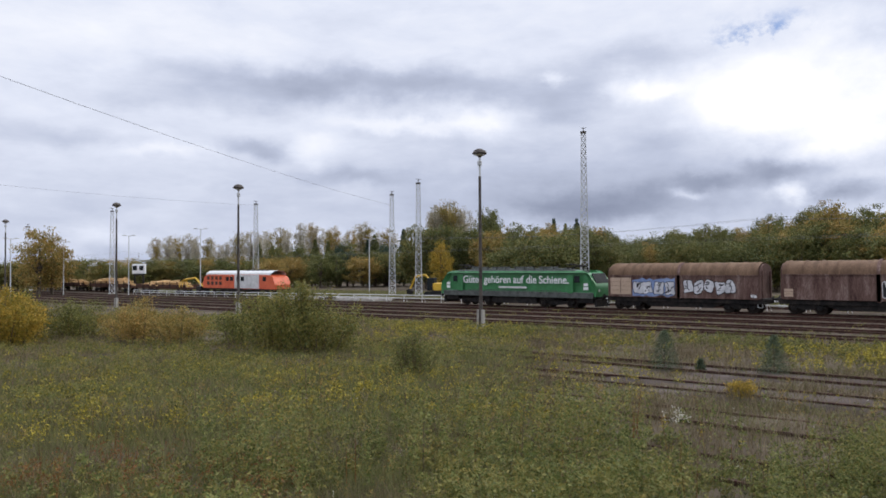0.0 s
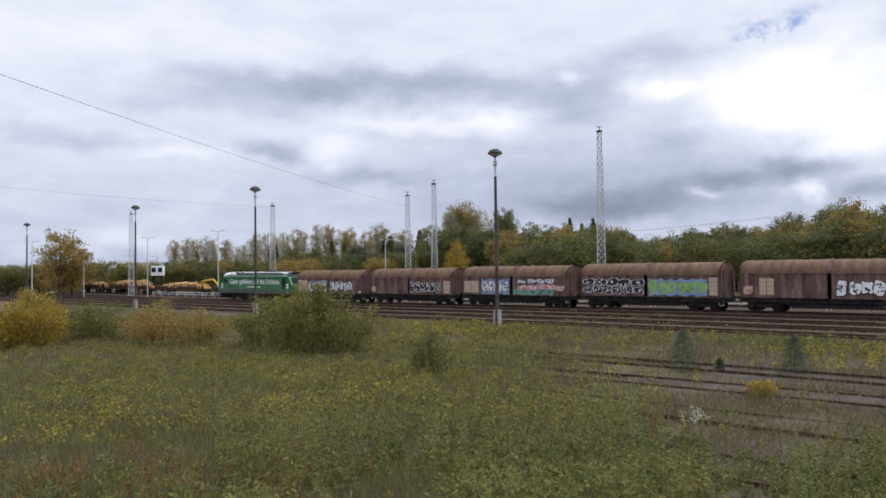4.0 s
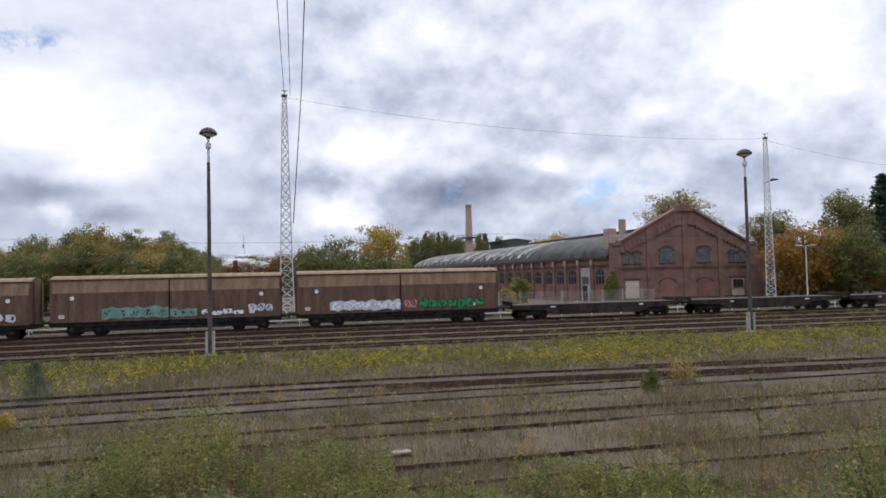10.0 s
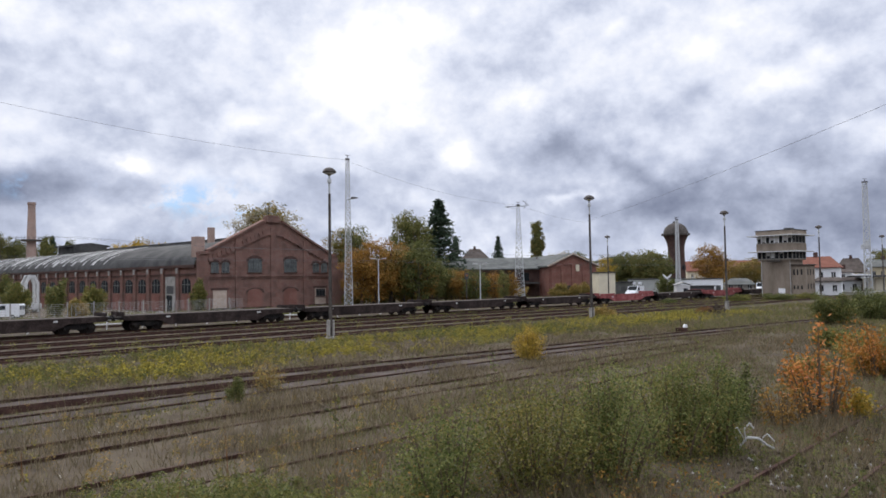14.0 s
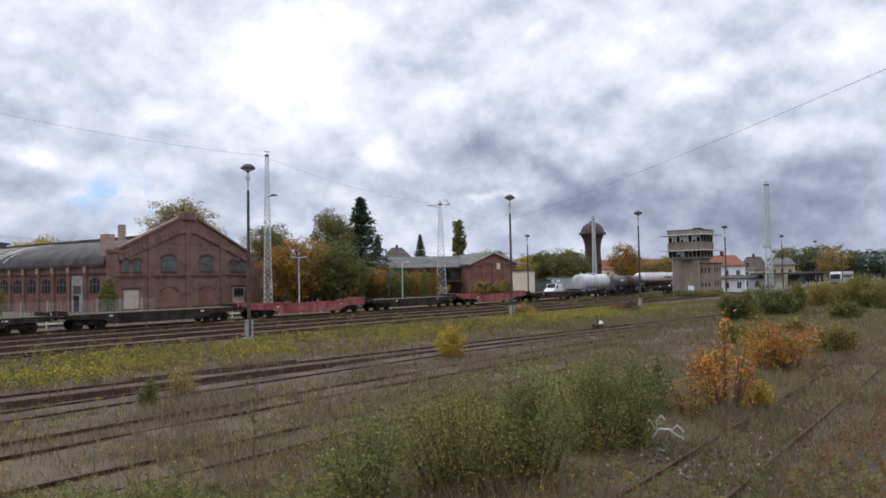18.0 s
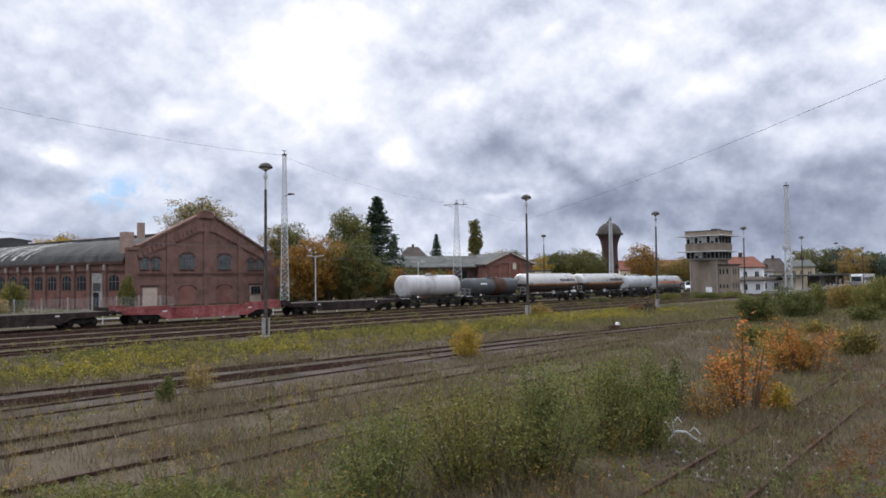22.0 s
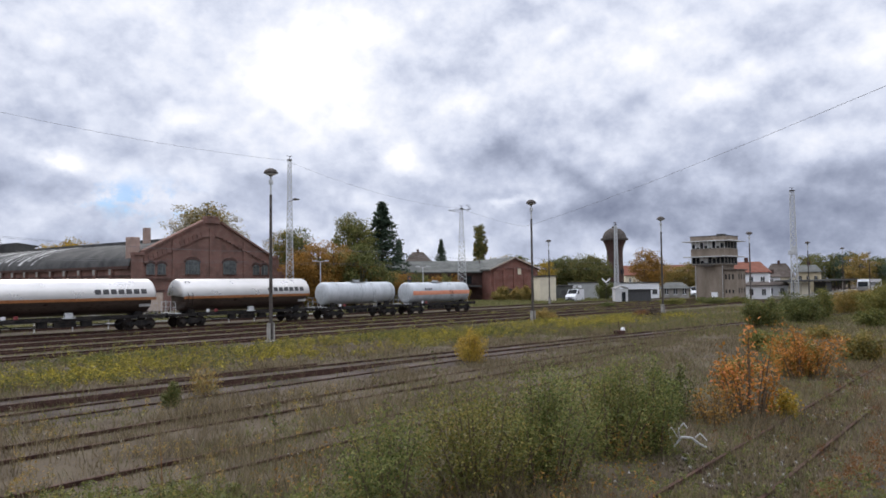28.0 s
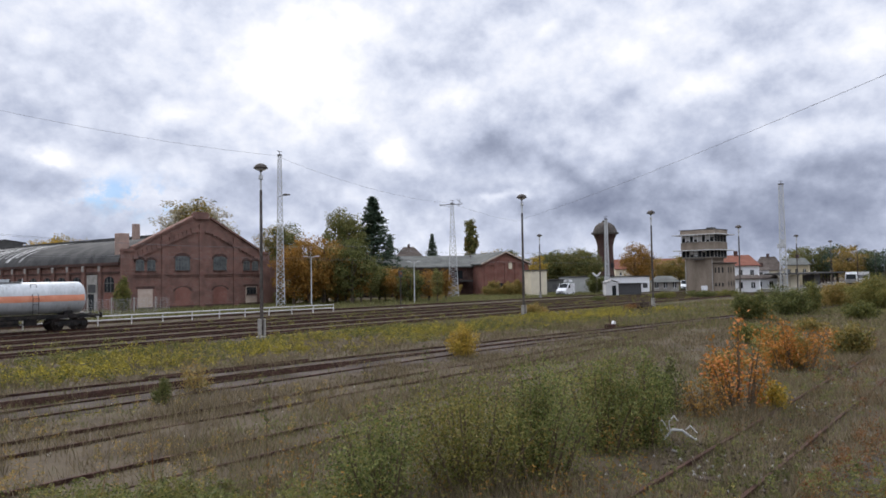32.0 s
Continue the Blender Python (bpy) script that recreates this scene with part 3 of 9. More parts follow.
M_GRAVEL = mat("pale_gravel", [(0.032, 0.027, 0.023), (0.062, 0.053, 0.046), (0.115, 0.10, 0.09)], 0.8, 22, 0.95, bump=0.9)
M_OLDBED = mat("old_track_bed", [(0.034, 0.026, 0.021), (0.066, 0.052, 0.044), (0.115, 0.094, 0.083)], 0.6, 9, 0.95, bump=0.8)
M_CABLE = mat("dark_cable", [(0.03, 0.03, 0.032), (0.06, 0.06, 0.063)], 3, 9, 0.7)
L_SAPLING = leafmat("sapling_needles", [(0.045, 0.065, 0.038), (0.075, 0.10, 0.06), (0.115, 0.145, 0.09)], 0.6, 0.3)
# ---- ground, track bed and rails ----
TRAIN_Y = 58.64


def build_ground():
    xs = np.concatenate([[-3500, -1800, -900, -450], np.linspace(-260, 320, 233), [450, 900, 1800, 3500]])
    ys = np.concatenate([[-900, -300, -80, -20], np.linspace(-6, 62, 110), np.linspace(66, 260, 40), [350, 600, 1200, 2400, 4200]])
    X, Y = np.meshgrid(xs, ys)
    Z = gz(X) - 0.16
    rough = 0.07 * np.sin(X * 0.9 + 1.3 * np.sin(Y * 0.31)) * np.sin(Y * 0.8 + 0.7 * np.sin(X * 0.23)) + 0.05 * np.sin(X * 2.3 + Y * 1.7)
    near = np.clip((37 - Y) / 6, 0, 1) * np.clip((Y + 6) / 4, 0, 1)
    Z = Z + rough * 0.6 * near
    n, k = len(ys), len(xs)
    idx = np.arange(n * k).reshape(n, k)
    F = np.stack([idx[:-1, :-1], idx[:-1, 1:], idx[1:, 1:], idx[1:, :-1]], -1).reshape(-1, 4)
    me = rawmesh("ground", np.stack([X, Y, Z], -1).reshape(-1, 3), F)
    me.materials.append(M_GROUND)
    tagged(new("ground", me), "overgrown railway yard ground, brown soil and dry grass", "ground", kind="structure")


build_ground()


def strip(name, y0, y1, dz, material, label, x0=-330.0, x1=330.0, n=90):
    """A low bank with sloping sides along the rails."""
    rows = []
    for x in np.linspace(x0, x1, n):
        z = gzf(x) - 0.16
        rows.append([(x, y0 - 0.8, z - 0.02), (x, y0, z + dz), (x, (y0 + y1) / 2, z + dz + 0.012 * math.sin(x * 1.7)), (x, y1, z + dz), (x, y1 + 0.8, z - 0.02)])
    mb = MB().skin(rows)
    return solid(name, mb, material, label, "track bed", kind="structure")


strip("track_bed", 39.2, 74.5, 0.035, M_BALLAST, "dark brown ballast bed under the main tracks")

RAIL = [(-0.065, -0.14), (0.065, -0.14), (0.065, -0.125), (0.012, -0.10), (0.012, -0.04), (0.036, -0.03), (0.036, 0.0), (-0.036, 0.0), (-0.036, -0.03), (-0.012, -0.04), (-0.012, -0.10), (-0.065, -0.125)]


def rail_mesh(name, path, dz=0.0):
    """A flat-bottomed rail along path, a list of (x, y)."""
    rows = []
    for x, y in path:
        z = gzf(x) + dz
        rows.append([(x, y + a, z + b) for a, b in RAIL])
    return MB().skin(rows, True)


def track(name, label, centre, material, x0, x1, step=8.0, sleepers=True, dz=0.0, single=False):
    """centre: the track's y as a function of x."""
    root = thing(name, label, "railway track", kind="structure")
    xs = np.arange(x0, x1 + step, step)
    for off in (-0.7535, 0.7535):
        if single and off > 0:
            continue
        part("rail", rail_mesh("rail", [(x, centre(x) + off) for x in xs], dz), material, root)
    if sleepers:
        V, F = [], []
        for i, x in enumerate(np.arange(x0, x1, 0.62)):
            y, z = centre(x), gzf(x) - 0.15 + dz
            V += [(x + a, y + b, z + c) for a in (-0.12, 0.12) for b in (-1.28, 1.28) for c in (-0.12, 0.035)]
            o = 8 * i
            F += [(o + p, o + q, o + r, o + s) for p, q, r, s in ((0, 1, 3, 2), (4, 6, 7, 5), (0, 4, 5, 1), (2, 3, 7, 6), (1, 5, 7, 3))]
        me = rawmesh("sleepers", np.array(V), np.array(F))
        me.materials.append(M_WOODOLD)
        tagged(part("sleepers", me, M_WOODOLD, root), kind="stuff")
    return root


track("running_track", "rusty running track with old sleepers", lambda x: TRAIN_Y, M_RUST, -330, 330)
for yy in (41.0, 45.4, 49.8, 54.2):
    track("yard_track", "rusty yard track in brown ballast", lambda x, yy=yy: yy, M_RUST, -330, 330)
track("rear_track", "rusty track behind the train", lambda x: 66.5, M_RUST, -330, 330)


def drift(y0, x1, slope, west=0.07):
    """A straight track that swings towards the camera past x1, and a little to the west."""
    bend = lambda d: d - 6 * (1 - math.exp(-d / 6))
    return lambda x: y0 - slope * bend(max(0.0, x - x1)) - west * bend(max(0.0, 3.0 - x))


DISUSED = [drift(26.25, 0, 0.10, 0.02), drift(22.6, 26, 0.105, 0.06), drift(18.25, 60, 0.0, 0.045), drift(13.78, 60, 0.0, 0.03)]
OLDBEDS = [(DISUSED[0], -12, 100), (DISUSED[1], -12, 40)]
for c, a, b in OLDBEDS:
    rows = []
    for x in np.linspace(a, b, 90):
        y, z, w = c(x), gzf(x) - 0.16, 1.15 + 0.25 * math.sin(x * 1.3) + 0.15 * math.sin(x * 3.1)
        rows.append([(x, y - w - 0.4, z - 0.06), (x, y - w, z + 0.045), (x, y, z + 0.055 + 0.01 * math.sin(x * 2.2)), (x, y + w, z + 0.045), (x, y + w + 0.4, z - 0.06)])
    solid("old_track_bed", MB().skin(rows), M_OLDBED, "mauve-brown bare bed under the disused rails", "track bed", kind="structure")
for c, (a, b), dz in zip(DISUSED, ((-30, 150), (-30, 120), (-22, 40), (-12, 26)), (-0.02, -0.05, -0.08, -0.085)):
    track("disused_track", "overgrown disused track with rusty rails", c, M_RUST, a, b, 3.0, False, dz)


def loose_rails():
    """Lifted rails left lying on their sides beside the old track."""
    r = thing("lifted_rails", "rusty lifted rails lying beside the old track", "rails")
    for k, (x0, x1, off) in enumerate(((3.5, 13.0, -1.35), (5.0, 14.5, -1.62), (14.0, 21.5, 1.2), (15.0, 22.0, -1.45), (16.0, 21.0, -1.75))):
        rows = []
        for x in np.linspace(x0, x1, 6):
            y, z = DISUSED[0](x) + off + 0.02 * (x - x0), gzf(x) - 0.055
            rows.append([(x, y + b + 0.07, z + a) for a, b in RAIL])
        part("rail", MB().skin(rows, True), M_RUST, r)


loose_rails()
NEARTRACK = lambda x: 4.75 + 0.02 * (x - 13)
track("near_track", "rusty overgrown track in the weeds", NEARTRACK, M_RUST, 6, 60, 3.0, False, -0.06)



def gravel_edge():
    rows = []
    rg = np.random.default_rng(4)
    for x in np.linspace(9, 60, 60):
        z = gzf(x) - 0.13
        a, b = 1.0 + 0.15 * rg.normal(), 2.75 + 0.02 * (x - 9) + 0.18 * rg.normal()
        rows.append([(x, a - 0.6, z - 0.08), (x, a, z + 0.03), (x, (a + b) / 2, z + 0.05), (x, b, z + 0.02), (x, b + 0.4, z - 0.08)])
    solid("gravel_path", MB().skin(rows), M_GRAVEL, "grey-brown gravel strip beside the near track", "gravel", kind="structure")


gravel_edge()


def stones(name, x0, x1, y0, y1, n, seed, material, label):
    """Loose stones lying about: small uneven tetrahedral lumps, too many to count."""
    rg = np.random.default_rng(seed)
    x, y, r = rg.uniform(x0, x1, n), rg.uniform(y0, y1, n), rg.uniform(0.02, 0.07, n)
    z = gz(x) - 0.14
    base = np.array([(1, 0, -0.4), (-0.5, 0.87, -0.4), (-0.5, -0.87, -0.4), (0.1, 0.1, 0.8)])
    V = base[None] * rg.uniform(0.6, 1.3, (n, 4, 3)) * r[:, None, None]
    a = rg.uniform(0, 6.28, n)
    c, d = np.cos(a)[:, None], np.sin(a)[:, None]
    V = np.stack([V[..., 0] * c - V[..., 1] * d + x[:, None], V[..., 0] * d + V[..., 1] * c + y[:, None], V[..., 2] + z[:, None]], -1)
    F = np.array([(0, 2, 1), (0, 1, 3), (1, 2, 3), (2, 0, 3)])[None] + 4 * np.arange(n)[:, None, None]
    me = rawmesh(name, V.reshape(-1, 3), F.reshape(-1, 3))
    me.materials.append(material)
    tagged(new(name, me), label, "stones", kind="stuff")


stones("ballast_stones", 9, 34, 3.6, 6.4, 2600, 21, M_BALLAST, "brown ballast stones round the near track")
stones("pale_stones", 9, 34, 1.0, 6.6, 900, 22, M_CONC, "pale stones scattered beside the near track")
stones("track_stones", -6, 60, 20.5, 27.5, 2600, 23, M_OLDBED, "brown stones on the old track beds")
SLEEP = MB().box(-0.12, 0.12, -1.25, 1.25, -0.10, 0.04, 0.015).mesh("sleeper")
NEAR = tagged(new("near_sleepers"), "old wooden sleepers of the overgrown near track", "sleepers", kind="structure")
for k, xx in enumerate(np.arange(7, 40, 0.65)):
    part("sleeper", SLEEP, M_WOODOLD, NEAR, at=pose(xx, NEARTRACK(xx), gzf(xx) - 0.185 - 0.02 * ((k * 7) % 5), rz=2.5 + ((k * 13) % 7 - 3) * 0.8))
# ---- the goods train: each vehicle's origin lies at its middle on the rail head ----
SPEED = 11.75
LOCO_TAIL = -31.14
VEHICLES = []


def vehicle(name, label, category, q0, q1):
    root = thing(name, label, category, group="vehicles of the goods train")
    VEHICLES.append((root, LOCO_TAIL + (q0 + q1) / 2))
    return root


def wheelset_parts(parent, x, r=0.46):
    for s in (-1, 1):
        w = MB().lathe([(0.001, -0.05), (r * 0.35, -0.07), (r * 0.4, -0.03), (r * 0.86, -0.03), (r * 0.9, -0.065), (r, -0.06), (r, 0.05), (r + 0.03, 0.07), (r * 0.4, 0.06), (0.001, 0.06)], 18, "y", (0, 0, 0))
        part("wheel", w, M_WHEEL, parent, smooth=True, at=pose(x, s * 0.75, r, rz=180 if s > 0 else 0))


def bogie(root, x, r=0.46, base=1.8):
    b = MB()
    for s in (-1, 1):
        y = s * 1.0
        b.prism([(x - base / 2 - 0.35, 0.46), (x - base / 2 - 0.3, 0.66), (x - 0.5, 0.70), (x - 0.35, 0.78), (x + 0.35, 0.78), (x + 0.5, 0.70), (x + base / 2 + 0.3, 0.66), (x + base / 2 + 0.35, 0.46), (x + base / 2 - 0.35, 0.46), (x + 0.4, 0.34), (x - 0.4, 0.34), (x - base / 2 + 0.35, 0.46)], "y", y - 0.06, y + 0.06)
        for d in (-base / 2, base / 2):
            b.box(x + d - 0.16, x + d + 0.16, y - 0.14, y + 0.14, 0.32, 0.62, 0.03)
        for d in (-0.2, 0.0, 0.2):
            b.cyl((x + d, y, 0.36), (x + d, y, 0.70), 0.08, n=8)
    b.box(x - 0.18, x + 0.18, -1.0, 1.0, 0.5, 0.8, 0.03)
    fr = part("bogie", b, M_DARKSTEEL, root)
    for d in (-base / 2, base / 2):
        wheelset_parts(fr, x + d, r)


def buffers(root, half, z=1.06):
    for s in (-1, 1):
        for y in (-0.88, 0.88):
            b = MB().cyl((s * (half - 0.62), y, z), (s * (half - 0.25), y, z), 0.11, n=10).cyl((s * (half - 0.27), y, z), (s * (half - 0.06), y, z), 0.08, n=10).cyl((s * (half - 0.06), y, z), (s * half, y, z), 0.24, 0.22, n=14)
            part("buffer", b, M_DARKSTEEL, root)
        hook = MB().box(s * (half - 0.5) - 0.12, s * (half - 0.5) + 0.12, -0.06, 0.06, z - 0.12, z + 0.02, 0.02).tube([(s * (half - 0.4), 0, z - 0.06), (s * (half - 0.05), 0, z - 0.3), (s * half, 0, z - 0.2)], 0.03)
        part("coupling", hook, M_DARKSTEEL, root)


def underframe(root, half, z0=0.74, z1=1.18, material=None):
    material = material or M_DARKSTEEL
    u = MB()
    for y in (-1.22, 1.22):
        u.box(-half + 0.6, half - 0.6, y - 0.06, y + 0.06, z0, z1, 0.015)
    for s in (-1, 1):
        u.box(s * (half - 0.66) - 0.08, s * (half - 0.66) + 0.08, -1.3, 1.3, z0 - 0.02, z1, 0.015)
    for x in np.linspace(-half + 1.6, half - 1.6, 7):
        u.box(x - 0.05, x + 0.05, -1.2, 1.2, z0 + 0.04, z1 - 0.02)
    for y in (-1.05, 1.05):
        u.prism([(-half + 3.6, z0), (half - 3.6, z0), (half - 4.5, 0.36), (-half + 4.5, 0.36)], "y", y - 0.04, y + 0.04)
    part("underframe", u, material, root)
    t = MB()
    for y in (-0.95, 0.95):
        t.tube([(-half * 0.42, y, z0), (-half * 0.22, y, 0.52), (half * 0.22, y, 0.52), (half * 0.42, y, z0)], 0.045)
    t.cyl((-half * 0.12, 0.55, 0.7), (half * 0.06, 0.55, 0.7), 0.2, n=12).box(half * 0.1, half * 0.2, -0.9, -0.4, 0.55, 0.92, 0.02)
    part("brake_gear", t, M_DARKSTEEL, root)
    for s in (-1, 1):
        st = MB().tube([(s * (half - 0.95), -1.32, z0), (s * (half - 0.95), -1.32, 0.5), (s * (half - 0.6), -1.32, 0.5), (s * (half - 0.6), -1.32, z0)], 0.02, 5)
        part("step", st, M_GALV, root)


def blob(rng, cx, cz, w, h, n=14):
    """An irregular fat letter-like outline."""
    pts = []
    lob = rng.integers(2, 5)
    ph = rng.uniform(0, 6.28)
    for i in range(n):
        a = 2 * math.pi * i / n
        k = 0.88 + 0.13 * math.sin(lob * a + ph) + rng.uniform(-0.10, 0.10)
        c, s = math.cos(a), math.sin(a)
        e = 0.62
        pts.append((cx + w / 2 * k * math.copysign(abs(c) ** e, c), cz + h / 2 * k * math.copysign(abs(s) ** e, s)))
    return pts


def plate(prof, y, depth=0.006):
    mb = MB()
    n = len(prof)
    mb.add([(x, y, z) for x, z in prof] + [(x, y - depth, z) for x, z in prof], [tuple(range(n, 2 * n))] + [(i, (i + 1) % n, n + (i + 1) % n, n + i) for i in range(n)])
    return mb


def graffiti(parent, x0, x1, z0, z1, y, seed, fill, edge=None, letters=6, base=None, marks=None, label="spray-painted graffiti"):
    """Sprayed shapes on the side that faces the camera: a cloud behind, fat outlines, fills and a few strokes."""
    rng = np.random.default_rng(seed)
    if base is not None:
        mb = MB()
        k = 3 * letters
        top = [(x0 + (x1 - x0) * i / k, z1 + rng.uniform(-0.12, 0.10)) for i in range(k + 1)]
        bot = [(x1 - (x1 - x0) * i / k, z0 + rng.uniform(-0.08, 0.10)) for i in range(k + 1)]
        prof = bot + top
        n = len(prof)
        mb = plate(prof, y - 0.003)
        part("graffiti_cloud", mb, base, parent, label)
    w = (x1 - x0) / letters
    if fill is M_PALE and edge is None:
        # bare boards where the old panel was replaced
        rows = max(3, int((z1 - z0) / 0.3))
        for i in range(letters):
            for k in range(rows):
                za, zb = z0 + (z1 - z0) * k / rows, z0 + (z1 - z0) * (k + 1) / rows
                part("pale_board", MB().box(x0 + w * i + 0.03, x0 + w * (i + 1) - 0.03, y - 0.012 - 0.004 * rng.uniform(), y + 0.02, za + 0.012, zb - 0.012), M_PALE, parent, "pale replacement board")
        return
    mk = MB()
    for i in range(letters):
        cx, cz = x0 + w * (i + 0.5) + rng.uniform(-0.08, 0.08) * w, (z0 + z1) / 2 + rng.uniform(-0.06, 0.06)
        hh = (z1 - z0) * rng.uniform(0.8, 1.0)
        pts = blob(rng, cx, cz, w * 1.16, hh)
        inner = [(cx + (px - cx) * 0.88, cz + (pz - cz) * 0.90) for px, pz in pts]
        if edge is not None:
            part("graffiti_outline", plate(pts, y - 0.010), edge, parent)
        part("graffiti_letter", plate(inner, y - 0.017), fill, parent, label)
        for _ in range(5):
            sx, sz = cx + rng.uniform(-0.22, 0.22) * w, cz + rng.uniform(-0.28, 0.28) * hh
            a, ln, th = rng.uniform(0, 3.14), rng.uniform(0.14, 0.34) * hh, rng.uniform(0.025, 0.05)
            dx, dz = math.cos(a) * ln / 2, math.sin(a) * ln / 2
            nx, nz = -math.sin(a) * th, math.cos(a) * th
            p3 = plate([(sx - dx - nx, sz - dz - nz), (sx + dx - nx, sz + dz - nz), (sx + dx + nx, sz + dz + nz), (sx - dx + nx, sz - dz + nz)], y - 0.024)
            mk.add(p3.v, p3.f)
    tagged(part("graffiti_lettering", mk, marks or edge or M_BLACKP, parent), kind="stuff")


def hood_wagon(q0, q1, label, seed, art):
    L = q1 - q0
    half = L / 2
    r = vehicle("hood_wagon", label, "goods wagon", q0, q1)
    underframe(r, half)
    buffers(r, half)
    for s in (-1, 1):
        bogie(r, s * (half - 2.4))
        end = MB().prism([(-1.42, 1.15), (1.42, 1.15), (1.42, 2.98)] + [(1.42 * math.cos(math.pi * i / 10), 2.98 + 0.88 * math.sin(math.pi * i / 10) ** 0.8) for i in range(1, 10)] + [(-1.42, 2.98)], "x", s * (half - 0.78) - 0.05, s * (half - 0.78) + 0.05)
        end.box(s * (half - 0.70) - 0.05, s * (half - 0.70) + 0.05, -1.0, -0.86, 1.15, 3.3).box(s * (half - 0.70) - 0.05, s * (half - 0.70) + 0.05, 0.86, 1.0, 1.15, 3.3)
        part("end_wall", end, M_HOODSIDE, r)
    hl = half - 0.85
    for i, (a, b) in enumerate(((-hl, -0.12), (0.12, hl))):
        y = -1.47
        side = MB()
        for s in (-1, 1):
            side.box(a, b, s * 1.44 - 0.03, s * 1.44 + 0.03, 1.10, 2.95, 0.01)
            for x in np.linspace(a + 0.08, b - 0.08, 8):
                side.box(x - 0.04, x + 0.04, s * 1.48 - 0.022, s * 1.48 + 0.022, 1.12, 2.93)
            side.box(a, b, s * 1.48 - 0.03, s * 1.48 + 0.03, 1.12, 1.2).box(a, b, s * 1.49 - 0.035, s * 1.49 + 0.035, 2.89, 2.97)
        sd = part("side_panel", side, M_HOODSIDE, r)
        arc = [(-1.5 * math.cos(math.pi * k / 16), 2.96 + 1.0 * math.sin(math.pi * k / 16) ** 0.85) for k in range(17)]
        stations = [(a, 0.0)]
        for x in np.linspace(a + 0.3, b - 0.3, 6):
            stations += [(x - 0.09, 0.0), (x - 0.05, 0.035), (x + 0.05, 0.035), (x + 0.09, 0.0)]
        rf = MB().skin([[(x, p * (1 + d * 0.5), z + d) for p, z in arc] for x, d in stations + [(b, 0.0)]])
        part("hood_roof", rf, M_HOODROOF, r, "rusty rounded hood roof", smooth=True)
        if i < len(art) and art[i]:
            for k in art[i]:
                x0, x1, z0, z1, fill, edge, n, base = k
                graffiti(sd, a + x0 * (b - a), a + x1 * (b - a), z0, z1, y - 0.04, seed + 7 * i + n, fill, edge, n, base)
    arch = MB()
    arc = [(-1.55 * math.cos(math.pi * k / 16), 2.96 + 1.08 * math.sin(math.pi * k / 16) ** 0.85) for k in range(17)]
    path = [(-1.55, 1.1)] + arc + [(1.55, 1.1)]
    arch.skin([[(-0.11, p, z) for p, z in path], [(0.11, p, z) for p, z in path]])
    arch.skin([[(-0.11, p * 0.93, z - 0.1) for p, z in path], [(0.11, p * 0.93, z - 0.1) for p, z in path]])
    for y in (-1.5, 1.5):
        arch.box(-0.11, 0.11, y - 0.05, y + 0.05, 1.1, 2.98)
    part("middle_arch", arch, M_HOODSIDE, r)
    return r


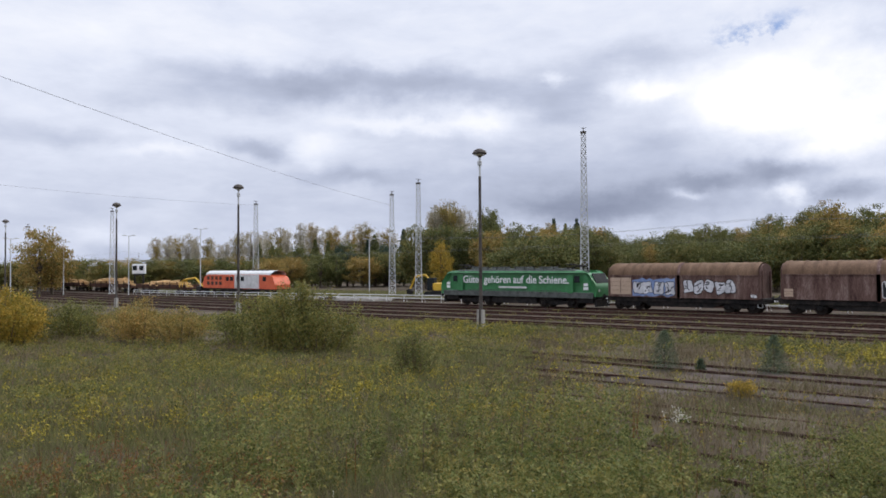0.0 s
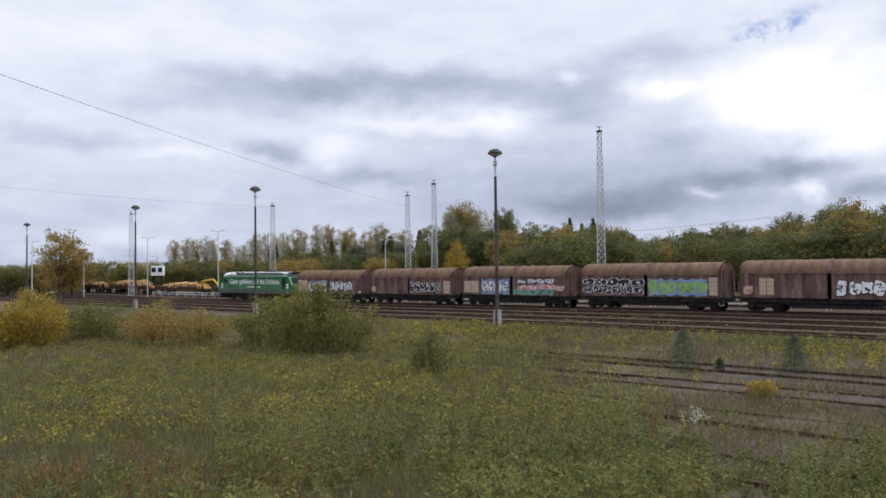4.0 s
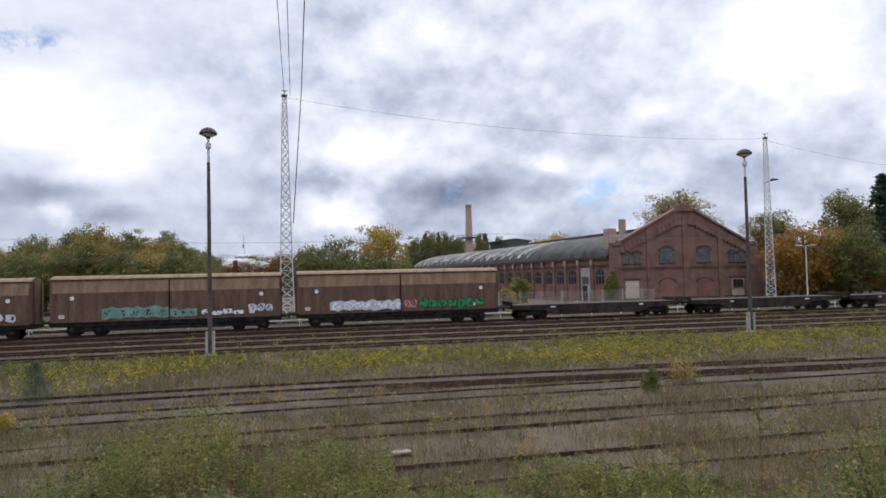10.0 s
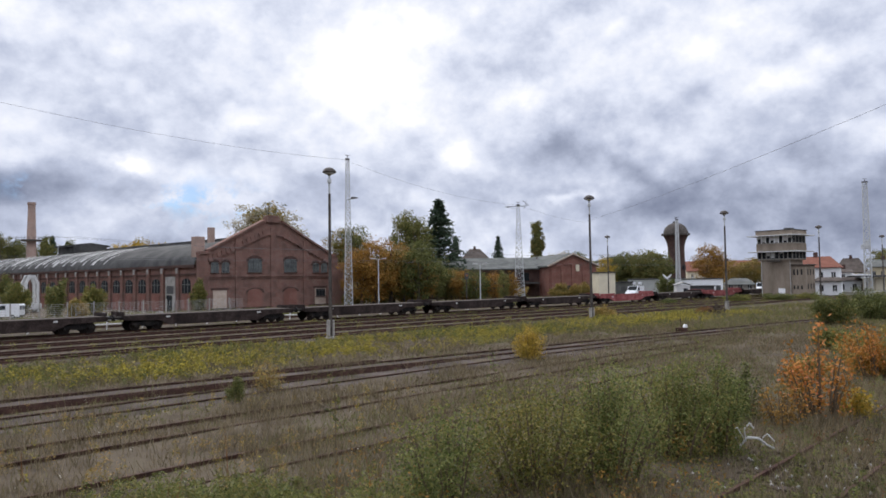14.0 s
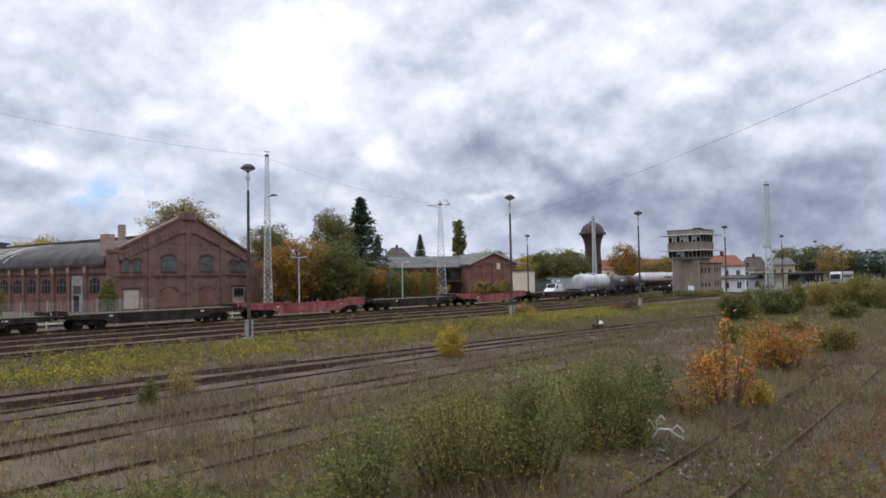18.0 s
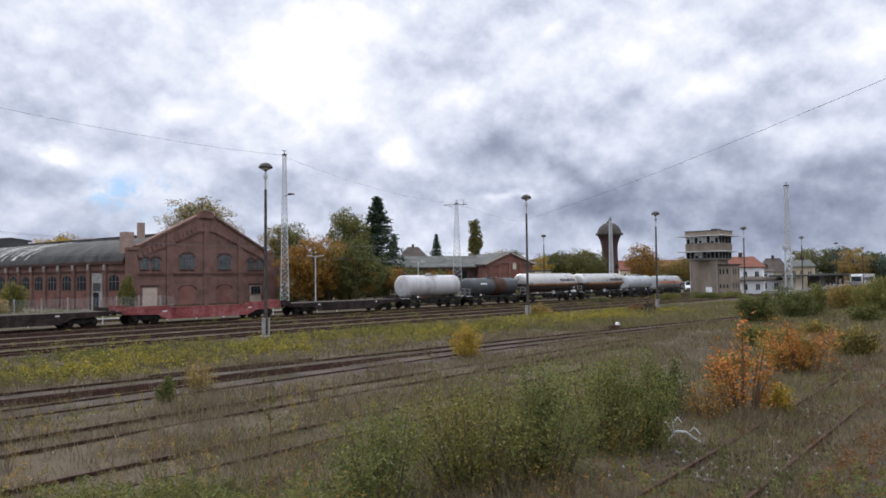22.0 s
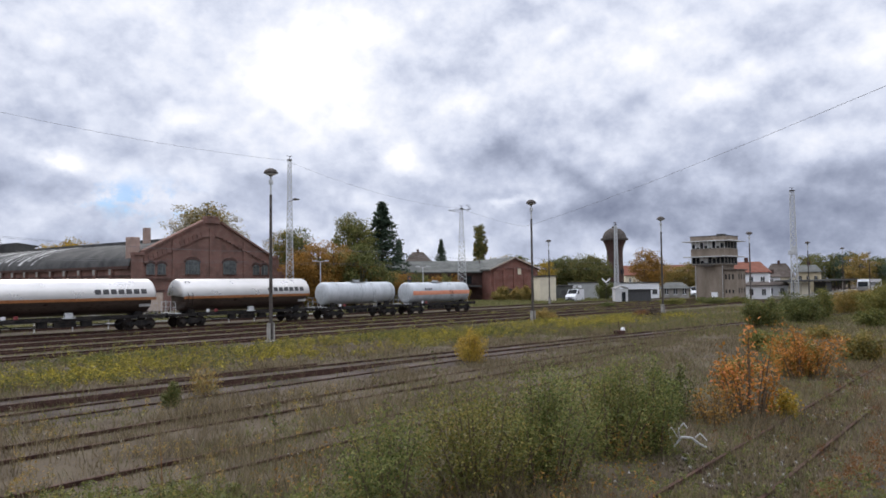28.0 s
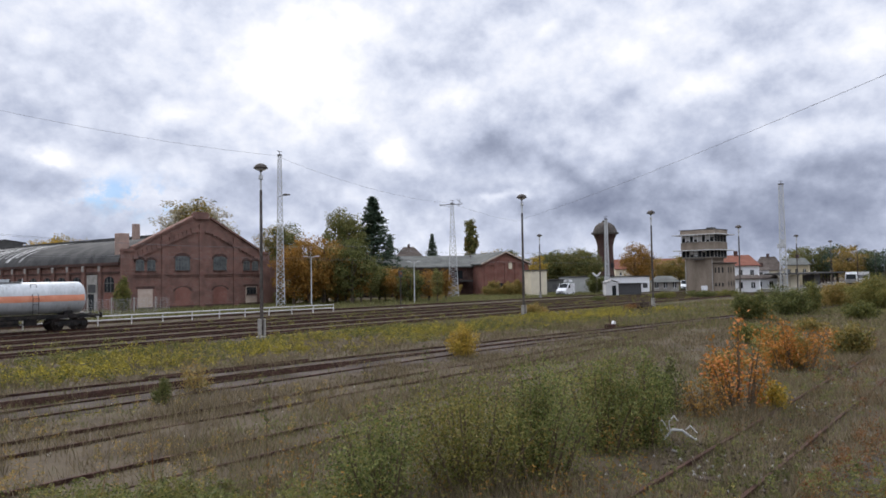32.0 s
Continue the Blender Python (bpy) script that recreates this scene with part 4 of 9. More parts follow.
def slide_wagon(q0, q1, top, label, art, seed, edge_white=False, discs=False, pale=False):
    L = q1 - q0
    half = L / 2
    r = vehicle("sliding_wall_wagon", label, "goods wagon", q0, q1)
    underframe(r, half)
    buffers(r, half)
    for s in (-1, 1):
        bogie(r, s * (half - 2.9))
        end = MB().prism([(-1.4, 1.12), (1.4, 1.12), (1.4, top - 0.75), (1.15, top - 0.2), (0.5, top - 0.02), (-0.5, top - 0.02), (-1.15, top - 0.2), (-1.4, top - 0.75)], "x", s * (half - 0.66) - 0.06, s * (half - 0.66) + 0.06)
        end.box(s * (half - 0.58) - 0.05, s * (half - 0.58) + 0.05, -0.9, -0.76, 1.15, top - 0.3).box(s * (half - 0.58) - 0.05, s * (half - 0.58) + 0.05, 0.76, 0.9, 1.15, top - 0.3)
        part("end_wall", end, M_SLIDESIDE, r)
    hl = half - 0.74
    split = 1.12 + (top - 1.12) * 0.62
    for i, (a, b) in enumerate(((-hl, -0.05), (0.05, hl))):
        for s in (-1, 1):
            w = MB().box(a, b, s * 1.40 - 0.03, s * 1.40 + 0.03, 1.08, split, 0.01)
            wm = M_SLIDEROOF if (pale and i == 0) else M_SLIDESIDE
            wall = part("sliding_wall", w, wm, r)
            rib = MB().box(-0.035, 0.035, -0.025, 0.025, 1.12, split - 0.04).mesh("rib")
            for x in np.linspace(a + 0.1, b - 0.1, 9):
                part("rib", rib, wm, wall, at=(x, s * 1.44, 0))
            part("bottom_rail", MB().box(a, b, s * 1.45 - 0.03, s * 1.45 + 0.03, 1.06, 1.16), wm, wall)
            u = MB().prism([(s * 1.43, split), (s * 1.30, top - 0.32), (s * 1.22, top - 0.32), (s * 1.36, split)], "x", a, b)
            for x in np.linspace(a + 0.1, b - 0.1, 9):
                u.prism([(s * 1.46, split + 0.02), (s * 1.335, top - 0.36), (s * 1.29, top - 0.36), (s * 1.40, split + 0.02)], "x", x - 0.04, x + 0.04)
            part("wall_top", u, M_SLIDEROOF, wall, "paler slanted upper wall panel")
            if s < 0:
                for k in art[i]:
                    x0, x1, z0, z1, fill, edge, n, base = k
                    graffiti(wall, a + x0 * (b - a), a + x1 * (b - a), z0, z1, -1.47, seed + 11 * i + n, fill, edge, n, base)
                if discs:
                    x = a + 0.17 * (b - a) if i == 0 else b - 0.17 * (b - a)
                    part("sign_disc", MB().cyl((x, -1.465, split - 0.38), (x, -1.50, split - 0.38), 0.15, n=16), M_WHITEP, wall, "round white sign")
                    c = MB().box(x - 0.9, x - 0.5, -1.47, -1.48, 1.35, 1.62)
                    part("data_panel", c, M_LIGHTGREY, wall, "small pale data panel")
    roof = MB().skin([[(x, y, z) for y, z in ((-1.34, top - 0.33), (-1.18, top - 0.16), (-0.6, top - 0.03), (0, top), (0.6, top - 0.03), (1.18, top - 0.16), (1.34, top - 0.33))] for x in (-half + 0.6, half - 0.6)])
    part("roof", roof, M_TAR if edge_white else M_SLIDEROOF, r, smooth=True)
    if edge_white:
        part("roof_edge", MB().box(-half + 0.6, half - 0.6, -1.36, -1.28, top - 0.36, top - 0.26), M_WHITEP, r, "white roof edge strip")
    else:
        part("roof_edge", MB().box(-half + 0.6, half - 0.6, -1.37, -1.27, top - 0.36, top - 0.28), M_DARKSTEEL, r, "dark roof edge rail")
    return r


def flat_wagon(q0, q1, label, material, flap, seed):
    L = q1 - q0
    half = L / 2
    rng = np.random.default_rng(seed)
    r = vehicle("flat_wagon", label, "flat wagon", q0, q1)
    buffers(r, half)
    for s in (-1, 1):
        bogie(r, s * (half - 2.6), 0.42)
    u = MB()
    for s in (-1, 1):
        y = s * 1.32
        u.prism([(-half + 0.62, 0.86), (-half + 0.62, 1.2), (half - 0.62, 1.2), (half - 0.62, 0.86), (half - 3.4, 0.78), (half - 4.3, 0.36), (-half + 4.3, 0.36), (-half + 3.4, 0.78)], "y", y - 0.05, y + 0.05)
        for x in np.linspace(-half + 1.2, half - 1.2, 12):
            u.box(x - 0.05, x + 0.05, y + s * 0.05 - 0.03, y + s * 0.05 + 0.03, 0.94, 1.2)
    for s in (-1, 1):
        u.box(s * (half - 0.66) - 0.06, s * (half - 0.66) + 0.06, -1.38, 1.38, 0.9, 1.22, 0.02)
    part("frame", u, material, r)
    part("deck", MB().box(-half + 0.72, half - 0.72, -1.3, 1.3, 1.18, 1.24, 0.01), M_DECK, r, "grey worn plank deck")
    for s in (-1, 1):
        fl = MB().box(s * (half - 0.66) - 0.04, s * (half - 0.66) + 0.04, -1.3, 1.3, 1.22, 1.22 + (0.38 if flap else 0.30), 0.015)
        for y in (-0.9, 0, 0.9):
            fl.box(s * (half - 0.60) - 0.03, s * (half - 0.60) + 0.03, y - 0.05, y + 0.05, 1.2, 1.22 + (0.38 if flap else 0.30))
        part("end_flap", fl, material, r)
    if flap:
        for xa, xb, zz in ((-half + 0.75, -half + 4.6, 1.5), (-half + 4.7, half - 4.7, 1.36), (half - 4.6, half - 0.75, 1.52)):
            part("side_board", MB().box(xa, xb, -1.36, -1.31, 1.22, zz, 0.012), material, r, "raised side board")
    for i in range(2):
        x = -half + 4.2 + i * (L - 8.4) + rng.uniform(-0.5, 0.5)
        pl = MB().box(x - rng.uniform(0.1, 0.25), x + rng.uniform(0.1, 0.25), -1.375, -1.385, 0.97, 1.09)
        part("data_panel", pl, M_LIGHTGREY, r, "small scuffed pale data panel")
    t = MB().cyl((-0.9, 0.4, 0.62), (0.6, 0.4, 0.62), 0.19, n=12)
    t.tube([(-half * 0.4, -0.9, 0.9), (-half * 0.2, -0.9, 0.5), (half * 0.2, -0.9, 0.5), (half * 0.4, -0.9, 0.9)], 0.04)
    part("brake_gear", t, M_DARKSTEEL, r)
    return r


def tank_profile(h, rad):
    pts = [(0.001, -h)]
    for i in range(1, 7):
        a = math.pi / 2 * i / 6
        pts.append((rad * math.sin(a), -h + rad * 0.38 * (1 - math.cos(a))))
    return pts + [(r, -z) for r, z in reversed(pts)]


def tank_wagon(q0, q1, label, style):
    L = q1 - q0
    half = L / 2
    r = vehicle("tank_wagon", label, "tank wagon", q0, q1)
    buffers(r, half)
    for s in (-1, 1):
        bogie(r, s * (half - 2.35))
    fr = MB()
    for y in (-0.55, 0.55):
        fr.box(-half + 0.6, half - 0.6, y - 0.07, y + 0.07, 0.9, 1.2, 0.02)
    for s in (-1, 1):
        fr.box(s * (half - 0.66) - 0.08, s * (half - 0.66) + 0.08, -1.3, 1.3, 0.9, 1.22, 0.02)
        for y in (-1.15, 1.15):
            fr.box(s * (half - 1.6) - 1.0, s * (half - 1.6) + 1.0, y - 0.05, y + 0.05, 0.98, 1.18)
    for y in (-1.22, 1.22):
        fr.box(-half + 2.7, half - 2.7, y - 0.04, y + 0.04, 1.02, 1.2)
        fr.tube([(-half + 3.4, y * 0.9, 1.0), (-half + 4.3, y * 0.9, 0.55), (half - 4.3, y * 0.9, 0.55), (half - 3.4, y * 0.9, 1.0)], 0.045)
    for x in np.linspace(-half + 3.0, half - 3.0, 5):
        fr.box(x - 0.05, x + 0.05, -1.22, 1.22, 1.0, 1.14)
    fr.cyl((-0.9, -0.75, 0.72), (0.7, -0.75, 0.72), 0.2, n=12).box(1.1, 1.9, -1.0, -0.6, 0.5, 0.95, 0.02).box(-2.1, -1.4, -1.0, -0.6, 0.58, 0.95, 0.02)
    part("underframe", fr, M_DARKSTEEL, r)
    rad, zc, hl = style["r"], style["z"], half - style.get("gap", 1.0)
    if style["kind"] == "split":
        # a bright sun shield over a dark barrel, with a stripe along the seam
        ang = lambda a: (rad * math.cos(a), rad * math.sin(a))
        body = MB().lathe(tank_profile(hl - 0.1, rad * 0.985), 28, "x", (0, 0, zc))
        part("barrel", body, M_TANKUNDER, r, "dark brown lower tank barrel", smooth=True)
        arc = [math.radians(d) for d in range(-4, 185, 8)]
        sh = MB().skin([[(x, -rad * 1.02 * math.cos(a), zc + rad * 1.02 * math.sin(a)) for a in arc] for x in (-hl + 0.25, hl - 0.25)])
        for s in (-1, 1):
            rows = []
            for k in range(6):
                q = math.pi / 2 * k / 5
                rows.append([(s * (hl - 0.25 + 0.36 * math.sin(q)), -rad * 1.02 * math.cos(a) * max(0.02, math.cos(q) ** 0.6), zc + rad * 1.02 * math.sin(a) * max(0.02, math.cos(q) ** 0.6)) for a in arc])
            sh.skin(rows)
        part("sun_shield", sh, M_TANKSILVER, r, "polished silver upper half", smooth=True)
        st = MB().skin([[(x, -rad * 1.03 * math.cos(a), zc + rad * 1.03 * math.sin(a)) for a in [math.radians(d) for d in (-11, -8, -5, -2)]] for x in (-hl + 0.1, hl - 0.1)])
        part("stripe", st, M_STRIPE, r, "orange-brown stripe along the tank", smooth=True)
        lg = MB()
        x = hl - 5.1
        ya = lambda d: (-rad * 1.035 * math.cos(math.radians(d)), zc + rad * 1.035 * math.sin(math.radians(d)))
        for i in range(7):
            lg.skin([[(x + 0.62 * i, *ya(d)) for d in (9, 17, 25)], [(x + 0.62 * i + 0.46, *ya(d)) for d in (9, 17, 25)]])
        part("lettering_bar", lg, M_LOGO, r, "dark lettering shown as plain bars")
        dp = MB().skin([[(hl - 1.5, *ya(d)) for d in (-34, -24)], [(hl - 0.55, *ya(d)) for d in (-34, -24)]])
        part("data_panel", dp, M_LIGHTGREY, r, "pale data panel")
        vb = MB().box(-0.3, 0.3, -1.32, -1.1, 1.15, 1.6, 0.02).tube([(-0.5, -1.25, 1.2), (0.5, -1.25, 1.2)], 0.04)
        part("valve_box", vb, M_GALV, r)
    else:
        bm = style["mat"]
        body = MB().lathe(tank_profile(hl, rad), 32, "x", (0, 0, zc))
        part("barrel", body, bm, r, smooth=True)
        for x in style.get("bands", ()):
            part("band", MB().lathe([(rad + 0.015, x * hl - 0.05), (rad + 0.03, x * hl - 0.045), (rad + 0.03, x * hl + 0.045), (rad + 0.015, x * hl + 0.05)], 32, "x", (0, 0, zc)), style.get("bandmat", bm), r, smooth=True)
        if "patch" in style:
            x0, x1, pm = style["patch"]
            part("coated_section", MB().lathe([(rad + 0.005, x0 * hl), (rad + 0.012, x0 * hl + 0.02), (rad + 0.012, x1 * hl - 0.02), (rad + 0.005, x1 * hl)], 32, "x", (0, 0, zc)), pm, r, "rust-brown section round the middle", smooth=True)
        if "stripe" in style:
            st = MB().skin([[(x, -(rad + 0.012) * math.cos(math.radians(d)), zc + (rad + 0.012) * math.sin(math.radians(d))) for d in (-12, -6, 0, 6, 10)] for x in (-hl + 0.4, hl - 0.4)])
            part("stripe", st, M_STRIPEPALE, r, "pale orange stripe along the tank", smooth=True)
        if "logo" in style:
            lg = MB()
            for i in range(4):
                x = style["logo"] * hl + 0.34 * i
                lg.skin([[(x, -(rad + 0.016) * math.cos(math.radians(d)), zc + (rad + 0.016) * math.sin(math.radians(d))) for d in (14, 20, 26)], [(x + 0.24, -(rad + 0.016) * math.cos(math.radians(d)), zc + (rad + 0.016) * math.sin(math.radians(d))) for d in (14, 20, 26)]])
            part("lettering_bar", lg, M_WHITEP if style.get("logow") else M_LOGO, r, "lettering shown as plain bars")
        dome = MB().cyl((0, 0, zc + rad - 0.05), (0, 0, zc + rad + 0.18), 0.32, n=16).cyl((0, 0, zc + rad + 0.18), (0, 0, zc + rad + 0.24), 0.36, n=16)
        part("manhole", dome, bm, r)
        pl = MB().box(-1.1, 1.1, -0.5, 0.5, zc + rad + 0.02, zc + rad + 0.05)
        for x in (-1.05, 1.05):
            pl.tube([(x, -0.5, zc + rad), (x, -0.5, zc + rad + 0.3)], 0.02, 5)
        part("walkway", pl, M_GALV, r)
    for s in (-1, 1):
        for y in (-0.6, 0.6):
            sd = MB().prism([(s * (half - 2.4) - 0.35, 1.18), (s * (half - 2.4) + 0.35, 1.18), (s * (half - 2.4) + 0.3, zc - rad * 0.78), (s * (half - 2.4) - 0.3, zc - rad * 0.78)], "y", y - 0.08, y + 0.08)
            part("saddle", sd, M_DARKSTEEL, r)
    xl = style.get("ladder", 0.1) * hl
    ld = MB()
    for dx in (-0.2, 0.2):
        ld.tube([(xl + dx, -1.25, 1.1), (xl + dx, -rad - 0.12, zc), (xl + dx, -rad * 0.62, zc + rad * 0.86)], 0.022, 5)
    for k in range(7):
        f = k / 6
        y, z = (-1.25 + (1.25 - rad - 0.12) * f * 2, 1.2 + (zc - 1.2) * f * 2) if f < 0.5 else (-rad - 0.12 + (rad * 0.38 + 0.12) * (f - 0.5) * 2, zc + rad * 0.86 * (f - 0.5) * 2)
        ld.cyl((xl - 0.2, y, z), (xl + 0.2, y, z), 0.016, n=5)
    part("ladder", ld, M_GALV if style.get("ladderpale") else M_DARKSTEEL, r)
    for s in (-1,):
        pf = MB().box(-half + 0.55, -half + 1.15, -1.2, 1.2, 1.2, 1.25)
        for y in (-1.18, -0.4, 0.4, 1.18):
            pf.tube([(-half + 0.6, y, 1.2), (-half + 0.6, y, 2.2)], 0.02, 5)
        pf.tube([(-half + 0.6, -1.18, 2.2), (-half + 0.6, 1.18, 2.2)], 0.02, 5).tube([(-half + 0.6, -1.18, 1.75), (-half + 0.6, 1.18, 1.75)], 0.016, 5)
        part("end_platform", pf, M_GALV, r, "end platform with hand rails")
    for x, c in ((-half * 0.55, M_WHITEP), (-half * 0.45, M_FLATRED)):
        part("notice_plate", MB().box(x - 0.16, x + 0.16, -1.24, -1.26, 1.25, 1.5), c, r)
    return r

# ---- the electric locomotive and the order of the train ----
def words(name, text, size, material, parent, m, label):
    """Lettering in the built-in font, as a thin mesh."""
    cu = bpy.data.curves.new(name, "FONT")
    cu.body, cu.size, cu.extrude, cu.align_x = text, size, 0.004, "LEFT"
    cu.offset = 0.012 * size
    tmp = bpy.data.objects.new(name, cu)
    scene.collection.objects.link(tmp)
    dg = bpy.context.evaluated_depsgraph_get()
    me = bpy.data.meshes.new_from_object(tmp.evaluated_get(dg))
    bpy.data.objects.remove(tmp)
    w = max(v.co.x for v in me.vertices) - min(v.co.x for v in me.vertices)
    me.materials.clear()
    me.materials.append(material)
    ob = new(name, me)
    ob.parent, ob.matrix_basis = parent, m
    return tagged(ob, label), w


def electric_loco():
    r = vehicle("electric_locomotive", "green electric locomotive with white slogan lettering", "locomotive", -19.0, 0.0)
    h = 9.05
    # body: outline seen from the side, with raked cab fronts
    prof = [(-h, 1.15), (-h - 0.06, 1.9), (-h + 0.08, 2.3), (-h + 0.62, 3.28), (-h + 1.0, 3.5), (h - 1.0, 3.5), (h - 0.62, 3.28), (h - 0.08, 2.3), (h + 0.06, 1.9), (h, 1.15)]
    b = MB()
    layers = [(-1.20, 0.93, 0.0), (-1.42, 0.985, -0.06), (-1.48, 1.0, -0.22), (1.48, 1.0, -0.22), (1.42, 0.985, -0.06), (1.20, 0.93, 0.0)]
    rows = []
    for y, kx, dz in layers:
        rows.append([(x * kx, y, z + (dz if z > 3.0 else 0)) for x, z in prof])
    b.skin(rows, True)
    b.add([p for p in rows[0]], [tuple(range(len(prof)))])
    b.add([p for p in rows[-1]], [tuple(range(len(prof)))])
    body = part("body", b, M_LOCOGREEN, r, smooth=True)
    part("skirt", MB().box(-h + 0.3, h - 0.3, -1.50, 1.50, 0.98, 1.50, 0.03), M_LOCOGREY, r, "grey lower body edge")
    for xa, xb, zb in ((-2.6, 2.6, 0.35), (-8.6, -7.0, 0.55), (7.0, 8.6, 0.55), (-4.6, -3.0, 0.7), (3.0, 4.6, 0.7)):
        part("equipment_box", MB().box(xa, xb, -1.22, 1.22, zb, 1.05, 0.04), M_DARKSTEEL, r)
    for s in (-1, 1):
        bogie(r, s * 4.75, 0.6, 3.0)
        w = MB().prism([(s * (h - 0.16), 2.36), (s * (h - 0.62), 3.2), (s * (h - 0.55), 3.24), (s * (h - 0.08), 2.36)], "y", -1.18, 1.18)
        part("windscreen", w, M_GLASS, body, "dark cab windscreen")
        sw = MB().box(s * (h - 1.9) - 0.28, s * (h - 1.9) + 0.28, -1.50, -1.47, 2.4, 3.0, 0.01)
        part("cab_window", sw, M_GLASS, body)
        dr = MB().box(s * (h - 2.6) - 0.3, s * (h - 2.6) + 0.3, -1.500, -1.475, 1.4, 3.1, 0.01)
        part("cab_door", dr, M_LOCOGREEN, body)
        for y in (-0.95, 0.95):
            part("headlight", MB().cyl((s * (h - 0.05), y, 1.72), (s * (h + 0.07), y, 1.72), 0.14, n=14), M_LIGHTGREY, body)
        part("snow_plough", MB().box(s * (h - 0.2) - 0.12, s * (h - 0.2) + 0.12, -1.2, 1.2, 0.25, 0.9, 0.03), M_DARKSTEEL, r)
        lg = MB().box(s * 8.05 - 0.24, s * 8.05 + 0.24, -1.502, -1.508, 1.75, 2.0)
        part("emblem", lg, M_WHITEP, body, "small white emblem shown as plain shapes")
        lg2 = MB().box(s * 8.05 - 0.22, s * 8.05 + 0.22, -1.502, -1.508, 2.08, 2.34)
        part("emblem", lg2, M_WHITEP, body, "small white emblem shown as plain shapes")
    buffers(r, 9.5, 1.05)
    part("roof_edge", MB().box(-6.9, 6.9, -1.40, 1.40, 3.24, 3.58, 0.08), M_LOCOGREY, r, "grey roof edge")
    rf = MB().box(-5.6, 5.6, -0.75, 0.75, 3.56, 3.70, 0.04)
    for x in (-5.0, -2.4, 0.4, 3.2):
        rf.box(x - 0.7, x + 0.7, -0.6, 0.6, 3.68, 3.84, 0.03)
    part("roof_hatches", rf, M_LOCOGREY, r)
    for x in (-6.4, 6.4):
        pg = MB()
        for y in (-0.45, 0.45):
            pg.tube([(x - 0.9, y, 3.75), (x + 0.9, y * 0.8, 3.9), (x - 0.7, y * 0.8, 4.05)], 0.03, 5)
        pg.tube([(x - 0.75, -0.95, 4.07), (x - 0.75, 0.95, 4.07)], 0.04, 6)
        for a in (-0.8, 0.8):
            for y in (-0.4, 0.4):
                pg.cyl((x + a, y, 3.48), (x + a, y, 3.78), 0.07, n=8)
        part("pantograph", pg, M_DARKSTEEL, r, "folded pantograph")
    ins = MB()
    for x in np.linspace(-4.4, 4.4, 9):
        ins.cyl((x, -0.95, 3.55), (x, -0.95, 3.84), 0.06, 0.04, n=8)
    ins.tube([(-5.2, -0.95, 3.86), (5.2, -0.95, 3.86)], 0.025, 5)
    part("roof_line", ins, M_DARKSTEEL, r)
    gr = MB()
    for z in np.linspace(1.45, 1.62, 3):
        gr.box(-5.5, 5.5, -1.497, -1.503, z, z + 0.03)
    part("side_grille", gr, M_LOCOGREY, body)
    laid, at_x = [], 0.0
    for text in ("Güter", "gehören", "auf", "die", "Schiene."):
        t, w = words("slogan_word", text, 1.0, M_WHITEP, body, pose(0, 0, 0), "white slogan lettering")
        laid.append((t, at_x))
        at_x += w + 0.30
    k = 12.35 / (at_x - 0.30)
    for t, x in laid:
        t.matrix_basis = pose(-6.1 + k * x, -1.497, 2.30, 90, 0, 0) @ Matrix.Diagonal((k, 1.02, 1, 1))
    part("lettering_bar", MB().box(-1.6, 1.7, -1.497, -1.504, 1.80, 1.98), M_LIGHTGREY, body, "small unreadable lettering shown as a bar")
    return r


electric_loco()
W, S, K = M_WHITEP, M_SILVERP, M_BLACKP
HOODS = [
    ("brown hood wagon with silver graffiti and pale panel", [[(0.02, 0.34, 1.3, 2.75, M_PALE, None, 2, None), (0.36, 0.97, 1.22, 2.65, S, K, 4, M_BLUEP)], [(0.04, 0.74, 1.35, 2.75, S, K, 5, None), (0.9, 0.99, 1.2, 1.5, W, None, 1, None)]]),
    ("brown hood wagon with outlined graffiti and pale corner panel", [[(0.02, 0.13, 1.3, 1.9, M_PALE, None, 1, None)], [(0.0, 0.74, 1.22, 2.5, K, W, 6, None), (0.82, 0.98, 1.25, 2.6, M_PALE, None, 1, None)]]),
    ("brown hood wagon with pale panel, pink and teal graffiti", [[(0.02, 0.34, 1.3, 2.5, M_PALE, None, 2, None), (0.4, 0.97, 1.22, 2.7, S, K, 4, M_BLUEP)], [(0.02, 0.78, 1.2, 1.75, M_TEALP, None, 5, M_TEALP), (0.1, 0.97, 1.6, 2.2, M_PINKP, W, 5, None), (0.1, 0.8, 2.25, 2.75, S, K, 4, None)]]),
    ("brown hood wagon with black letters and a lime green piece", [[(0.02, 0.98, 1.95, 2.7, K, W, 5, None), (0.02, 0.98, 1.25, 2.0, K, W, 6, None)], [(0.02, 0.84, 1.25, 2.6, M_LIMEP, M_TEALP, 6, M_BLUEP), (0.86, 0.98, 1.3, 2.75, M_PALE, None, 1, None)]]),
    ("brown hood wagon with pale patches and white letters", [[(0.02, 0.16, 1.3, 2.0, M_PALE, M_FLATRED, 1, None), (0.22, 0.40, 1.3, 2.6, M_PALE, None, 2, None)], [(0.04, 0.82, 1.22, 2.6, W, K, 6, None)]]),
    ("brown hood wagon with wide silver letters", [[(0.12, 0.98, 1.2, 2.7, S, K, 5, None)], [(0.1, 0.86, 1.2, 2.35, S, K, 6, None), (0.84, 0.98, 1.95, 2.35, W, None, 1, None)]]),
]
for i, (lab, art) in enumerate(HOODS):
    hood_wagon(14.2 * i, 14.2 * (i + 1), lab, 40 + 31 * i, art)
